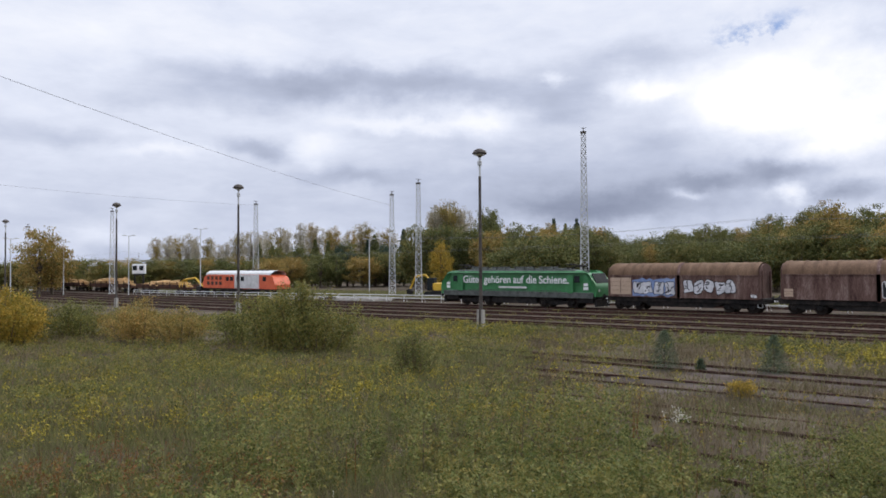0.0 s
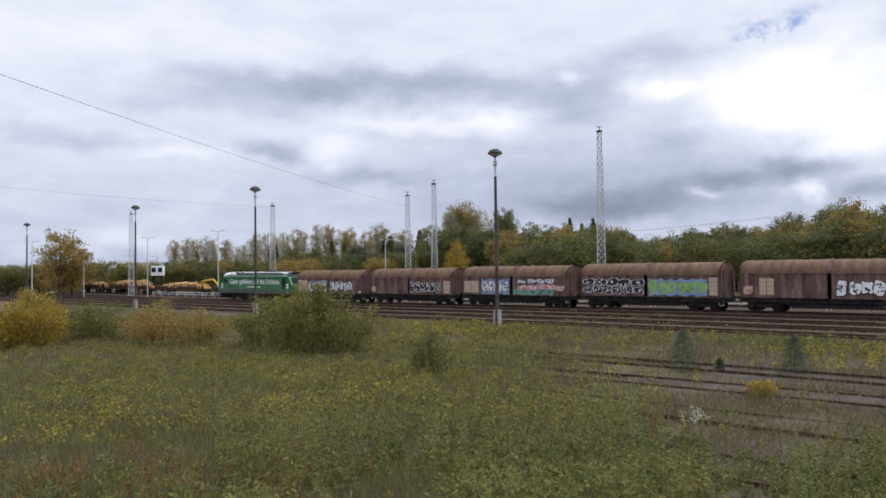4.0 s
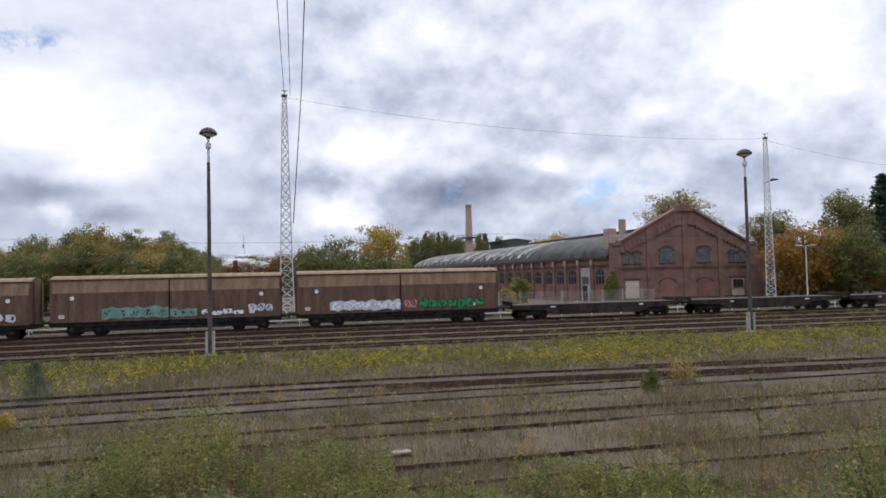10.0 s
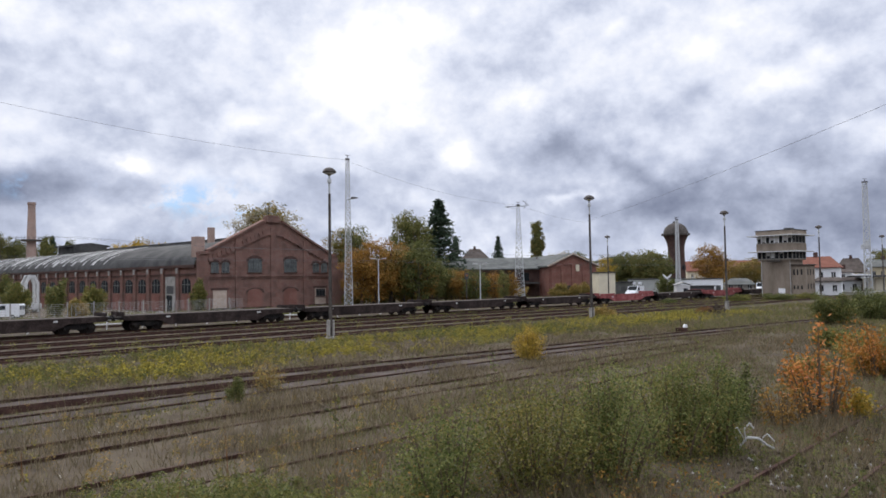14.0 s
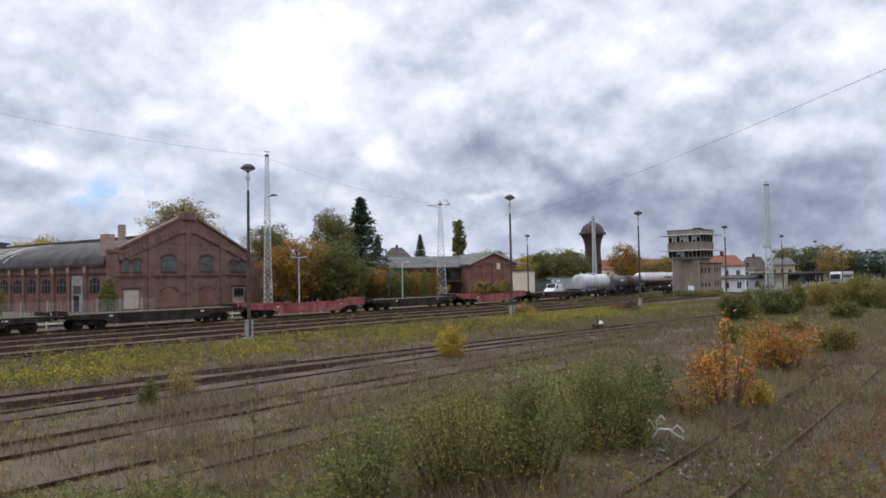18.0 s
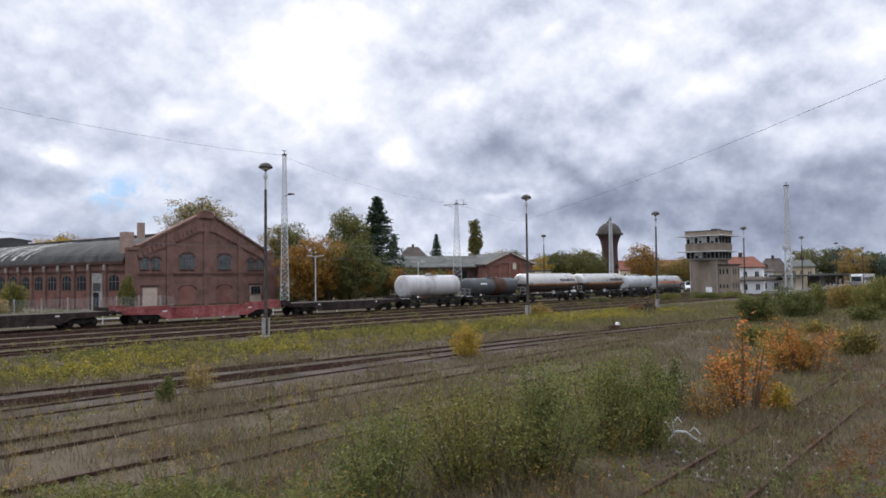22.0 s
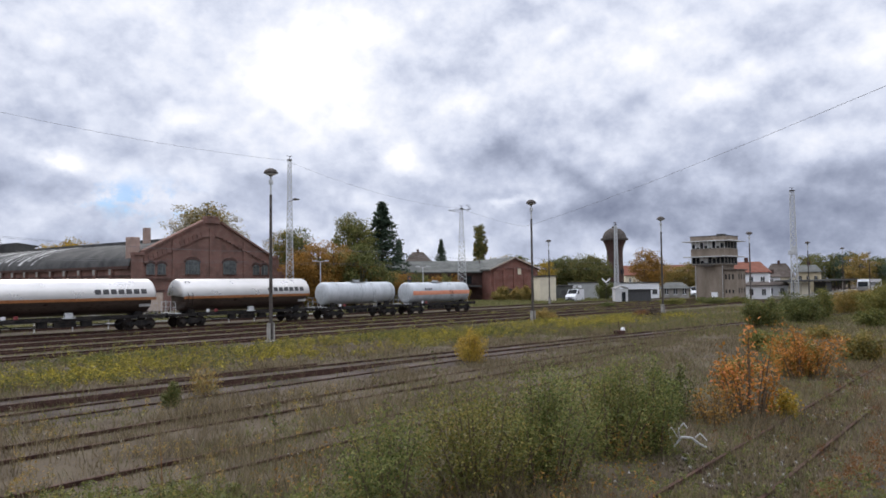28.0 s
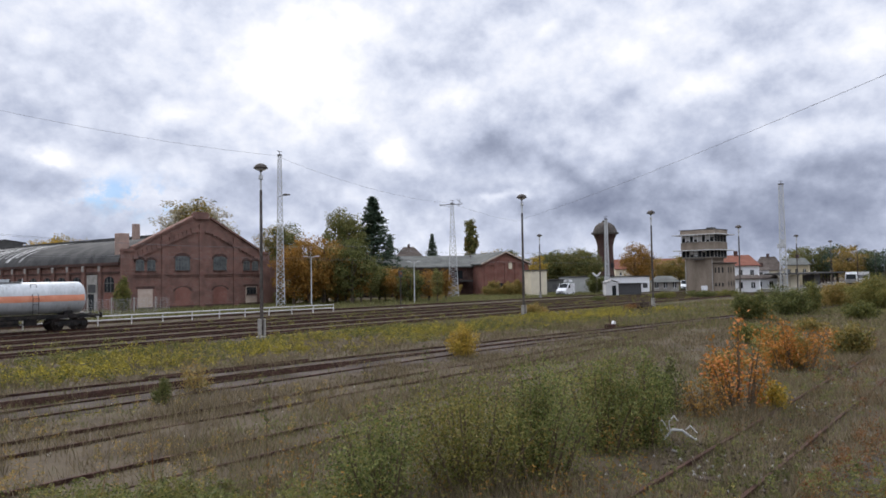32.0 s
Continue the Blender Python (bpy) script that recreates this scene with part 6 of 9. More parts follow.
def water_tower():
    d = 215.0
    x, y = polar(62.9, d)
    z0 = gzf(x) - 0.2
    top = top_at(d, 4.0) - z0
    r = thing("water_tower", "dark brick water tower with bulbous domed tank", "water tower", pose(x, y, z0))
    R = 3.45
    part("shaft", MB().lathe([(2.55, 0), (2.25, top - 7.8), (2.3, top - 6.7)], 24), M_BRICKDARK, r, smooth=True)
    part("tank", MB().lathe([(2.28, top - 6.8), (2.36, top - 6.4), (2.5, top - 5.8), (2.75, top - 4.9), (R * 0.92, top - 4.0), (R, top - 3.5)], 28), M_BRICKDARK, r, "flared dark tank", smooth=True)
    part("gallery", MB().lathe([(R, top - 3.6), (R + 0.45, top - 3.55), (R + 0.45, top - 3.0), (R, top - 2.9)], 28), M_POLE, r)
    part("dome", MB().lathe([(R, top - 3.0), (R * 0.95, top - 2.2), (R * 0.80, top - 1.15), (R * 0.5, top - 0.3), (0.7, top + 0.05), (0.7, top + 0.4), (0.5, top + 0.5), (0.001, top + 0.6)], 28), M_POLE, r, "dark domed roof", smooth=True)
    part("finial", MB().cyl((0, 0, top + 0.4), (0, 0, top + 1.6), 0.08, n=6), M_POLE, r)
    for i in range(6):
        a = -math.pi / 2 + (i - 2.5) * 0.55
        for z in (2.5, 6.0):
            part("window", MB().box(-0.35, 0.35, -0.05, 0.05, z, z + 1.4), M_GLASS, r, at=pose(2.42 * math.cos(a), 2.42 * math.sin(a), 0, rz=math.degrees(a) + 90))


water_tower()


def signal_box():
    """Rendered shaft with a stair block and a wider two-tier control room under thin canopies."""
    rz = -94.5
    xc, yc = polar(70.84, 143.0)
    c, sn = math.cos(math.radians(rz)), math.sin(math.radians(rz))
    x, y = xc - 1.05 * (c * 3.1 + sn * 2.7), yc - 1.05 * (sn * 3.1 - c * 2.7)
    r = thing("signal_box", "grey-brown rendered concrete signal box with glazed control room", "signal box", pose(x, y, gzf(x) + 0.12, rz=rz) @ Matrix.Scale(1.05, 4))
    shaft = part("tower", MB().box(-2.6, 2.55, -2.35, 2.4, -0.7, 6.35, 0.04), M_RENDER, r)
    stair = part("stair_block", MB().box(2.55, 4.85, -2.1, 1.65, -0.7, 5.2, 0.04), M_RENDER, r)
    part("stair_roof", MB().box(2.4, 5.1, -2.35, 1.9, 5.2, 5.42, 0.03), M_OLDTILE, stair, "dark overhanging roof slab")
    for x in (2.95, 3.55, 4.2):
        for z, t in ((3.6, 0.95), (1.2, 0.6)):
            part("slit_window", MB().box(x - 0.13, x + 0.13, -2.13, -2.08, z, z + t), M_GLASS, stair)
    for y in (-1.2, -0.1, 1.0):
        for z, t in ((3.6, 0.95), (1.2, 0.9)):
            part("slit_window", MB().box(4.83, 4.88, y - 0.15, y + 0.15, z, z + t), M_GLASS, stair)
    part("white_door", MB().box(0.35, 1.5, -2.42, -2.35, -0.3, 1.35, 0.02), M_WHITEPL, shaft, "white metal door")

    def tier(name, xa, xb, ya, yb, z0, z1, blinds):
        room = part(name, MB().box(xa, xb, ya, yb, z0, z1), M_GLASS, r, "band of control room windows")
        n = 8
        for i in range(n + 1):
            t = xa + (xb - xa) * i / n
            part("mullion", MB().box(t - 0.07, t + 0.07, ya - 0.05, ya + 0.02, z0, z1), M_WHITEPL if blinds else M_CONC, room)
        for i in range(5):
            t = ya + (yb - ya) * i / 4
            part("mullion", MB().box(xb - 0.02, xb + 0.05, t - 0.08, t + 0.08, z0, z1), M_CONC, room)
        for i in range(n):
            t = xa + (xb - xa) * (i + 0.5) / n
            drop = (0.35, 0.8, 0.15, 0.6, 0.9, 0.0, 0.7, 0.3)[i] if blinds else (0.0, 0.0, 0.55, 0.9, 0.0, 0.2, 0.0, 0.0)[i]
            if drop:
                part("blind", MB().box(t - 0.3, t + 0.3, ya - 0.03, ya - 0.01, z1 - drop * (z1 - z0), z1 - 0.05), M_CONCPALE, room, "pale blind behind the glass")
        part("sill", MB().box(xa - 0.05, xb + 0.08, ya - 0.09, yb, z0 - 0.07, z0 + 0.05), M_CONC, room)

    tier("gallery", -3.0, 3.0, -2.6, 2.6, 6.42, 7.6, False)
    part("gallery_floor", MB().box(-3.05, 3.05, -2.65, 2.65, 6.2, 6.36, 0.02), M_RENDER, r)
    part("lower_canopy", MB().box(-4.2, 4.1, -3.75, 3.7, 7.6, 7.76, 0.02), M_CONCPALE, r, "thin projecting canopy")
    part("parapet", MB().box(-3.15, 3.15, -2.75, 2.75, 7.76, 9.1, 0.03), M_RENDER, r)
    tier("control_room", -3.0, 3.0, -2.6, 2.6, 9.16, 10.4, True)
    part("upper_canopy", MB().box(-4.3, 4.2, -3.85, 3.8, 10.4, 10.55, 0.02), M_CONCPALE, r, "thin projecting canopy")
    part("roof_block", MB().box(-3.2, 3.2, -2.8, 2.8, 10.55, 11.35, 0.04), M_RENDER, r)
    part("roof_edge", MB().box(-3.3, 3.3, -2.9, 2.9, 11.35, 11.45, 0.02), M_TAR, r)
    part("roof_hatch", MB().box(0.9, 2.1, -1.0, 0.6, 11.45, 11.8, 0.05), M_TAR, r)
    bal = MB().box(-0.9, 1.1, -3.6, -2.5, 6.0, 6.12)
    for z in (6.55, 6.95):
        bal.tube([(-0.9, -2.6, z), (-0.9, -3.6, z), (1.1, -3.6, z), (1.1, -2.6, z)], 0.03, 5)
    for xx in (-0.9, -0.23, 0.43, 1.1):
        bal.tube([(xx, -3.6, 6.1), (xx, -3.6, 6.95)], 0.025, 5)
    part("balcony", bal, M_FRAME, r)
    for xx in (-3.1, 3.1):
        part("downpipe", MB().tube([(xx * 0.8, -2.42, 6.2), (xx * 0.8, -2.42, -0.4)], 0.05, 6), M_GALV, r)


signal_box()


def depot_building():
    """Brick goods shed with a low gable and a long grey-roofed wing."""
    x0, y0 = polar(53.3, 155.0)
    z0 = gzf(x0) - 0.2
    r = thing("depot_building", "red-brick depot with shallow gable and long grey-roofed wing", "depot building", pose(x0, y0, z0, rz=-33))
    Wd, e, ap = 10.8, 6.6, 9.1
    gw = part("gable_wall", MB().prism([(0, -0.4), (Wd, -0.4), (Wd, e), (Wd / 2, ap), (0, e)], "y", 0, 0.5), M_BRICKRED, r)
    for x in (0.7, 3.0, 5.4, 7.8, 10.1):
        bl = MB().box(x - 0.3, x + 0.3, -0.26, 0, -0.4, e - 0.4 + 1.2 * (1 - abs(x - Wd / 2) / 5.4))
        part("pilaster", bl, M_BRICKRED, gw)
    for x in (1.85, 4.2, 6.6, 8.95):
        top = e - 0.55 + 1.2 * (1 - abs(x - Wd / 2) / 5.4)
        part("corbel", MB().box(x - 0.9, x + 0.9, -0.24, 0, top, top + 0.3).box(x - 0.55, x + 0.55, -0.24, 0, top + 0.3, top + 0.5), M_BRICKRED, gw)
    for sg in (-1, 1):
        part("verge", MB().prism([(Wd / 2, ap + 0.34), (Wd / 2 + sg * (Wd / 2 + 0.5), e + 0.22), (Wd / 2 + sg * (Wd / 2 + 0.5), e - 0.08), (Wd / 2, ap + 0.04)], "y", -0.66, -0.6), M_WOODPALE, gw, "pale verge board")
    for x in (1.85, 4.2, 6.6, 8.95):
        window(gw, x, 0.9, 1.3, 1.7, -0.02, True, 2, 2)
    part("loft_window", MB().box(6.1, 6.9, -0.08, 0.0, 5.6, 7.4), M_CREAM, gw, "pale loft hatch")
    rf = MB().prism([(-0.5, e - 0.1), (Wd / 2, ap), (Wd + 0.5, e - 0.1), (Wd + 0.5, e + 0.2), (Wd / 2, ap + 0.32), (-0.5, e + 0.2)], "y", -0.6, 30)
    part("roof", rf, M_FELT, r, "grey felt roof")
    part("body", MB().box(0, Wd, 0.5, 29.5, -0.4, e), M_BRICKRED, r)
    part("wing", MB().box(-27, 0, 6, 18, -0.4, 6.2), M_BRICKDARK, r, "dark brick long wing")
    part("wing_roof", MB().prism([(5.2, 6.1), (12, 8.6), (18.8, 6.1), (18.8, 6.35), (12, 8.9), (5.2, 6.35)], "x", -27.5, 2), M_FELT, r, "long grey felt roof")
    for x in np.arange(-25, -2, 3.1):
        part("wing_window", MB().box(x - 0.9, x + 0.9, 5.93, 6.0, 3.6, 5.4), M_CONC if int(x) % 3 else M_GLASS, r, "upper wing window")
    part("loading_roof", MB().box(-26, -1.0, 2.8, 6.0, 3.0, 3.3, 0.02), M_TAR, r, "loading canopy")
    for x in np.arange(-24, -2, 4.5):
        part("dock_door", MB().box(x - 1.1, x + 1.1, 5.92, 6.0, 0.3, 2.6), M_FRAME, r)


depot_building()


def plain_house(az, dist, w, d, e, ap, wall, roof, label, rz, rows=2, cols=4, hip=0.0, kind="house"):
    x, y = polar(az, dist)
    z0 = gzf(x) - 0.2
    r = thing(kind, label, "building", pose(x, y, z0, rz=rz))
    walls = MB().box(-w / 2, w / 2, 0, d, -0.4, e)
    if hip:
        k, o = w / 2 + 0.4, 0.45
        part("roof", MB().box(-k, k, -o, d + o, e - 0.12, e + 0.04).add([(-k, -o, e + 0.04), (k, -o, e + 0.04), (k, d + o, e + 0.04), (-k, d + o, e + 0.04), (-k + hip, d / 2, ap), (k - hip, d / 2, ap)], [(0, 1, 5, 4), (1, 2, 5), (2, 3, 4, 5), (3, 0, 4)]), roof, r)
    else:
        walls.prism([(0, e), (d, e), (d / 2, ap - 0.25)], "x", -w / 2, w / 2)
        part("roof", MB().prism([(-0.5, e - 0.15), (d / 2, ap), (d + 0.5, e - 0.15), (d + 0.5, e + 0.12), (d / 2, ap + 0.3), (-0.5, e + 0.12)], "x", -w / 2 - 0.4, w / 2 + 0.4), roof, r)
    part("wall", walls, wall, r)
    if kind == "house":
        part("chimney", MB().box(-0.4, 0.4, d / 2 - 0.35, d / 2 + 0.35, ap - 0.6, ap + 0.9, 0.03), M_BRICKDARK, r)
    for j in range(rows):
        for i in range(cols):
            xx = -w / 2 + w * (i + 0.5) / cols
            zz = 0.9 + j * (e - 0.6) / rows
            wn = part("window", MB().box(xx - 0.36, xx + 0.36, -0.05, 0.02, zz, zz + 1.2), M_GLASS, r)
            part("frame", MB().box(xx - 0.04, xx + 0.04, -0.08, -0.05, zz, zz + 1.2).box(xx - 0.44, xx + 0.44, -0.09, -0.05, zz - 0.1, zz), M_WHITEPL, wn)
    return r


plain_house(72.2, 166, 9.0, 8, 5.6, 7.9, M_WHITEPL, M_TILE, "white rendered house with red tiled hipped roof", -76, 2, 4, hip=2.2)
plain_house(73.0, 158, 4.6, 5, 2.9, 3.6, M_WHITEPL, M_OLDTILE, "low white annex with shallow dark roof", -76, 1, 2, hip=0.8, kind="annex")
plain_house(74.25, 172, 4.4, 5, 2.8, 3.6, M_WHITEPL, M_OLDTILE, "low white outbuilding with shallow dark roof", -76, 1, 2, hip=0.6, kind="annex")
plain_house(73.95, 182, 3.2, 6, 4.6, 5.4, M_WHITEPL, M_OLDTILE, "narrow white rear house beside the red roof", -76, 2, 1, hip=0.6)
plain_house(74.45, 240, 8.5, 9, 4.6, 8.8, M_CREAM, M_OLDTILE, "cream house with weathered brown hipped roof", -74, 2, 3, hip=2.6)
plain_house(76.3, 215, 5.6, 7, 5.9, 7.8, M_YELLOWPL, M_FELT, "yellow plastered station house with grey hipped roof", -80, 2, 3, hip=1.4)
plain_house(66.6, 290, 30, 11, 6.0, 9.6, M_CREAM, M_TILE, "long house with red tiled roof behind trees", -60, 2, 8)
plain_house(62.2, 330, 16, 11, 6.0, 9.5, M_CREAM, M_TILE, "cream house with red tiled roof", -58, 2, 4)
plain_house(47.55, 240, 9.5, 10, 10.6, 14.5, M_CREAM, M_OLDTILE, "house with dark hipped roof behind the depot", -45, 3, 3, hip=3.4)


def box_shed(az, dist, w, d, h, wall, label, rz, roof=None, doors=0, kind="shed"):
    x, y = polar(az, dist)
    z0 = gzf(x) - 0.2
    r = thing(kind, label, "shed", pose(x, y, z0, rz=rz))
    part("wall", MB().box(-w / 2, w / 2, 0, d, -0.3, h, 0.03), wall, r)
    part("roof", MB().box(-w / 2 - 0.2, w / 2 + 0.2, -0.2, d + 0.2, h, h + 0.2, 0.03), roof or M_TAR, r)
    rb = MB()
    for xx in np.arange(-w / 2 + 0.6, w / 2 - 0.3, 1.2):
        rb.box(xx - 0.03, xx + 0.03, -0.04, 0, 0, h - 0.1)
    part("panel_ribs", rb, wall, r)
    for i in range(doors):
        xx = -w / 2 + w * (i + 0.5) / doors
        part("door" if i % 2 else "window", MB().box(xx - 0.5, xx + 0.5, -0.07, -0.02, 0.1 if i % 2 else 1.0, 2.1), M_FRAME, r)
    return r


box_shed(78.06, 330, 3.4, 4, 11.6, M_OLDTILE, "dark square tower block above the trees", -78, kind="tower_block")
box_shed(57.75, 142, 3.2, 4.5, 5.0, M_CREAM, "tall cream sheet-metal shed", -40)
box_shed(58.95, 162, 4.0, 5, 3.0, M_FELT, "small dark grey shed with flat roof", -55, doors=1)
pale_row = box_shed(61.2, 164, 10.6, 6, 3.6, M_CONTAINER, "long pale grey site container row", -58, doors=2)
for xx in (-4.2, -2.9):
    part("air_conditioner", MB().box(xx - 0.4, xx + 0.4, -0.35, -0.03, 2.5, 3.1, 0.04), M_WHITEPL, pale_row)
box_shed(64.5, 168, 9.6, 6, 3.5, M_WHITEPL, "white site container row with flat roof", -62, doors=5)
plain_house(67.3, 172, 5.8, 8, 2.2, 3.6, M_CONC, M_FELT, "low grey shed with shallow hipped roof", -64, 1, 3, hip=1.6, kind="shed")


def crane_cabin():
    x, y = polar(-63.7, 160)
    r = thing("crane_cabin", "small white windowed cabin raised on a dark frame", "cabin", pose(x, y, gzf(x) - 0.2, rz=58) @ Matrix.Diagonal((0.94, 0.94, 1.18, 1)))
    part("legs", MB().box(-1.0, -0.7, -0.6, 0.6, 0, 3.1).box(0.7, 1.0, -0.6, 0.6, 0, 3.1).box(-1.1, 1.1, -0.8, 0.8, 2.9, 3.2, 0.03), M_DARKSTEEL, r)
    cb = part("cab", MB().box(-1.3, 1.3, -1.0, 1.0, 3.2, 4.9, 0.06), M_WHITEPL, r)
    for xx in (-0.75, 0.55):
        part("window", MB().box(xx - 0.42, xx + 0.42, -1.03, -0.98, 3.8, 4.6), M_GLASS, cb)


crane_cabin()

# ---- stored rolling stock, yard equipment and vehicles ----
def stored_diesel():
    x0, L = -99.5, 21.0
    r = thing("stored_diesel_locomotive", "faded orange and grey diesel locomotive, stored with pale roof", "locomotive", pose(x0, 66.5, gzf(x0)))
    h = L / 2 - 0.6
    prof = [(-h, 1.2), (-h - 0.1, 1.9), (-h + 0.5, 3.0), (-h + 1.5, 3.4), (h - 1.5, 3.4), (h - 0.5, 3.0), (h + 0.1, 1.9), (h, 1.2)]
    b = MB()
    b.prism(prof, "y", -1.45, 1.45)
    body = part("body", b, M_ORANGE, r, "faded orange-red body")
    part("grey_section", MB().box(-0.6, 6.0, -1.475, 1.475, 1.25, 3.35, 0.01), M_LIGHTGREY, r, "pale grey body section")
    rf = MB().skin([[(x, y, z) for y, z in ((-1.46, 3.3), (-1.3, 3.65), (-0.7, 3.95), (0, 4.02), (0.7, 3.95), (1.3, 3.65), (1.46, 3.3))] for x in (-h + 0.9, -h + 2.0, h - 2.0, h - 0.9)])
    part("roof", rf, M_CONCPALE, r, "pale weathered roof", smooth=True)
    for x in np.linspace(-8.2, -4.6, 4):
        for z in (1.7, 2.55):
            part("grille", MB().box(x - 0.35, x + 0.35, -1.49, -1.45, z, z + 0.55), M_BRICKDARK, body)
    for x in (-2.6, -1.4, 0.4, 1.6, 7.4):
        part("window", MB().box(x - 0.42, x + 0.42, -1.50, -1.45, 2.4, 3.05, 0.01), M_GLASS, body)
    for x in np.linspace(1.5, 6.5, 5):
        part("roof_fan", MB().cyl((x, 0, 3.95), (x, 0, 4.15), 0.42, n=14), M_FRAME, r)
    part("skirt", MB().box(-h + 0.3, h - 0.3, -1.4, 1.4, 0.95, 1.22, 0.02).box(-2.6, 2.6, -1.2, 1.2, 0.4, 0.95, 0.04), M_DARKSTEEL, r)
    for s in (-1, 1):
        bogie(r, s * 6.2, 0.52, 2.6)
    buffers(r, L / 2)


stored_diesel()


def timber_wagon(x0, seed, heap):
    rng = np.random.default_rng(seed)
    r = thing("timber_wagon", "low red-brown wagon heaped with cut timber", "goods wagon", pose(x0, 66.5, gzf(x0)), group="stored timber wagons")
    part("frame", MB().box(-9, 9, -1.35, 1.35, 0.95, 1.25, 0.03), M_TANKBROWN, r)
    part("side_wall", MB().box(-9, 9, -1.42, -1.36, 1.2, 1.7, 0.02).box(-9, 9, 1.36, 1.42, 1.2, 1.7, 0.02), M_TANKBROWN, r)
    for x in np.linspace(-8.6, 8.6, 8):
        part("stanchion", MB().box(x - 0.07, x + 0.07, -1.48, -1.40, 1.1, 2.2), M_DARKSTEEL, r)
    for s in (-1, 1):
        bogie(r, s * 6.2)
    for i in range(90):
        u = rng.uniform(-1, 1)
        x = u * 7.6
        top = 1.3 + heap * (1 - 0.6 * u * u) * rng.uniform(0.05, 1.0)
        ln = rng.uniform(0.8, 2.0)
        a = rng.normal() * 0.25
        y = rng.uniform(-1.2, 0.6)
        part("log", MB().cyl((x - ln, y - a, top), (x + ln, y + a, top + rng.normal() * 0.12), rng.uniform(0.10, 0.17), n=7), M_LOGWOOD, r)


for i, (x, hp) in enumerate(((-124.0, 1.1), (-144.0, 1.5), (-164.5, 1.3))):
    timber_wagon(x, 900 + i, hp)


def log_grab():
    x = -113.5
    r = thing("log_grab", "yellow hydraulic log grab resting on timber", "crane grab", pose(x, 65.2, gzf(x)))
    part("boom", MB().tube([(3.0, 0.6, 1.3), (0.8, 0.4, 2.9), (-1.8, 0, 2.6)], 0.16, 8), M_EXCAV, r)
    for k in range(4):
        a = -0.7 + 0.45 * k
        part("claw", MB().tube([(-1.8, 0.2 * k - 0.3, 2.6), (-2.4 + a * 0.8, 0.2 * k - 0.3, 2.1), (-2.2 + a * 1.4, 0.2 * k - 0.3, 1.3)], 0.09, 6), M_EXCAV, r)
    part("base", MB().box(2.4, 3.8, -0.4, 1.4, 0.1, 1.5, 0.05), M_DARKSTEEL, r)


log_grab()


def excavator():
    x, y = polar(-41.3, 104)
    r = thing("excavator", "yellow excavator working behind the tracks", "excavator", pose(x, y, gzf(x) - 0.15, rz=20))
    for s in (-1, 1):
        part("crawler", MB().prism([(-1.6, 0.1), (-1.3, 0.0), (1.3, 0.0), (1.6, 0.1), (1.7, 0.45), (1.3, 0.8), (-1.3, 0.8), (-1.7, 0.45)], "y", s * 1.0 - 0.25, s * 1.0 + 0.25), M_TYRE, r)
    part("house", MB().box(-0.4, 1.9, -1.2, 1.2, 0.9, 2.0, 0.1), M_EXCAV, r)
    part("cab", MB().box(-1.2, -0.1, -1.2, -0.1, 0.9, 2.7, 0.08), M_GLASS, r, "glazed dark cab")
    part("boom", MB().tube([(-0.6, 0.3, 1.5), (-2.0, 0.3, 3.1), (-3.6, 0.3, 2.9)], 0.17, 8), M_EXCAV, r)
    part("arm", MB().tube([(-3.6, 0.3, 2.9), (-4.4, 0.3, 1.1)], 0.13, 8), M_EXCAV, r)
    part("bucket", MB().prism([(-4.8, 0.4), (-4.2, 0.3), (-4.0, 0.8), (-4.4, 1.15), (-4.9, 0.9)], "y", -0.1, 0.7), M_DARKSTEEL, r)


excavator()


def transfer_table():
    r = thing("transfer_table", "pale steel transfer table with two tall portal frames", "transfer table", pose(20.3, 117.5, -0.25))
    for x in (0.0, 11.6):
        for y in (-0.9, 0.9):
            out = [(-0.95, 0), (-0.95, 4.3), (-0.45, 5.45), (0.45, 5.45), (0.95, 4.3), (0.95, 0), (0.6, 0), (0.6, 4.15), (0.28, 4.95), (-0.28, 4.95), (-0.6, 4.15), (-0.6, 0)]
            pf = MB()
            n = len(out)
            vs = [(x + a, y - 0.18, b) for a, b in out] + [(x + a, y + 0.18, b) for a, b in out]
            quads = [(i, (i + 1) % n, n + (i + 1) % n, n + i) for i in range(n)]
            for o in (0, n):
                quads += [(o + 0, o + 1, o + 10, o + 11), (o + 1, o + 2, o + 9, o + 10), (o + 2, o + 3, o + 8, o + 9), (o + 3, o + 4, o + 7, o + 8), (o + 4, o + 5, o + 6, o + 7)]
            pf.add(vs, quads)
            part("portal_frame", pf, M_CONCPALE, r)
        part("portal_top", MB().box(x - 0.45, x + 0.45, -0.9, 0.9, 5.25, 5.43, 0.02), M_CONCPALE, r)
    part("bridge_beam", MB().box(-1.0, 12.6, -2.0, -1.7, 0.5, 1.35, 0.03).box(-1.0, 12.6, 1.7, 2.0, 0.5, 1.35, 0.03), M_CONCPALE, r, "pale bridge girder")
    part("deck", MB().box(-1.0, 12.6, -1.7, 1.7, 0.95, 1.1), M_CONC, r)
    for z in (1.85, 2.3):
        part("handrail", MB().tube([(1.0, -1.95, z), (10.6, -1.95, z)], 0.04, 6), M_TANKBROWN, r)
    for x in np.linspace(1.0, 10.6, 7):
        part("rail_post", MB().tube([(x, -1.95, 1.3), (x, -1.95, 2.3)], 0.04, 6), M_TANKBROWN, r)
    part("notice_board", MB().box(5.0, 7.6, -2.02, -1.98, 1.5, 2.15), M_WOODPALE, r)


transfer_table()


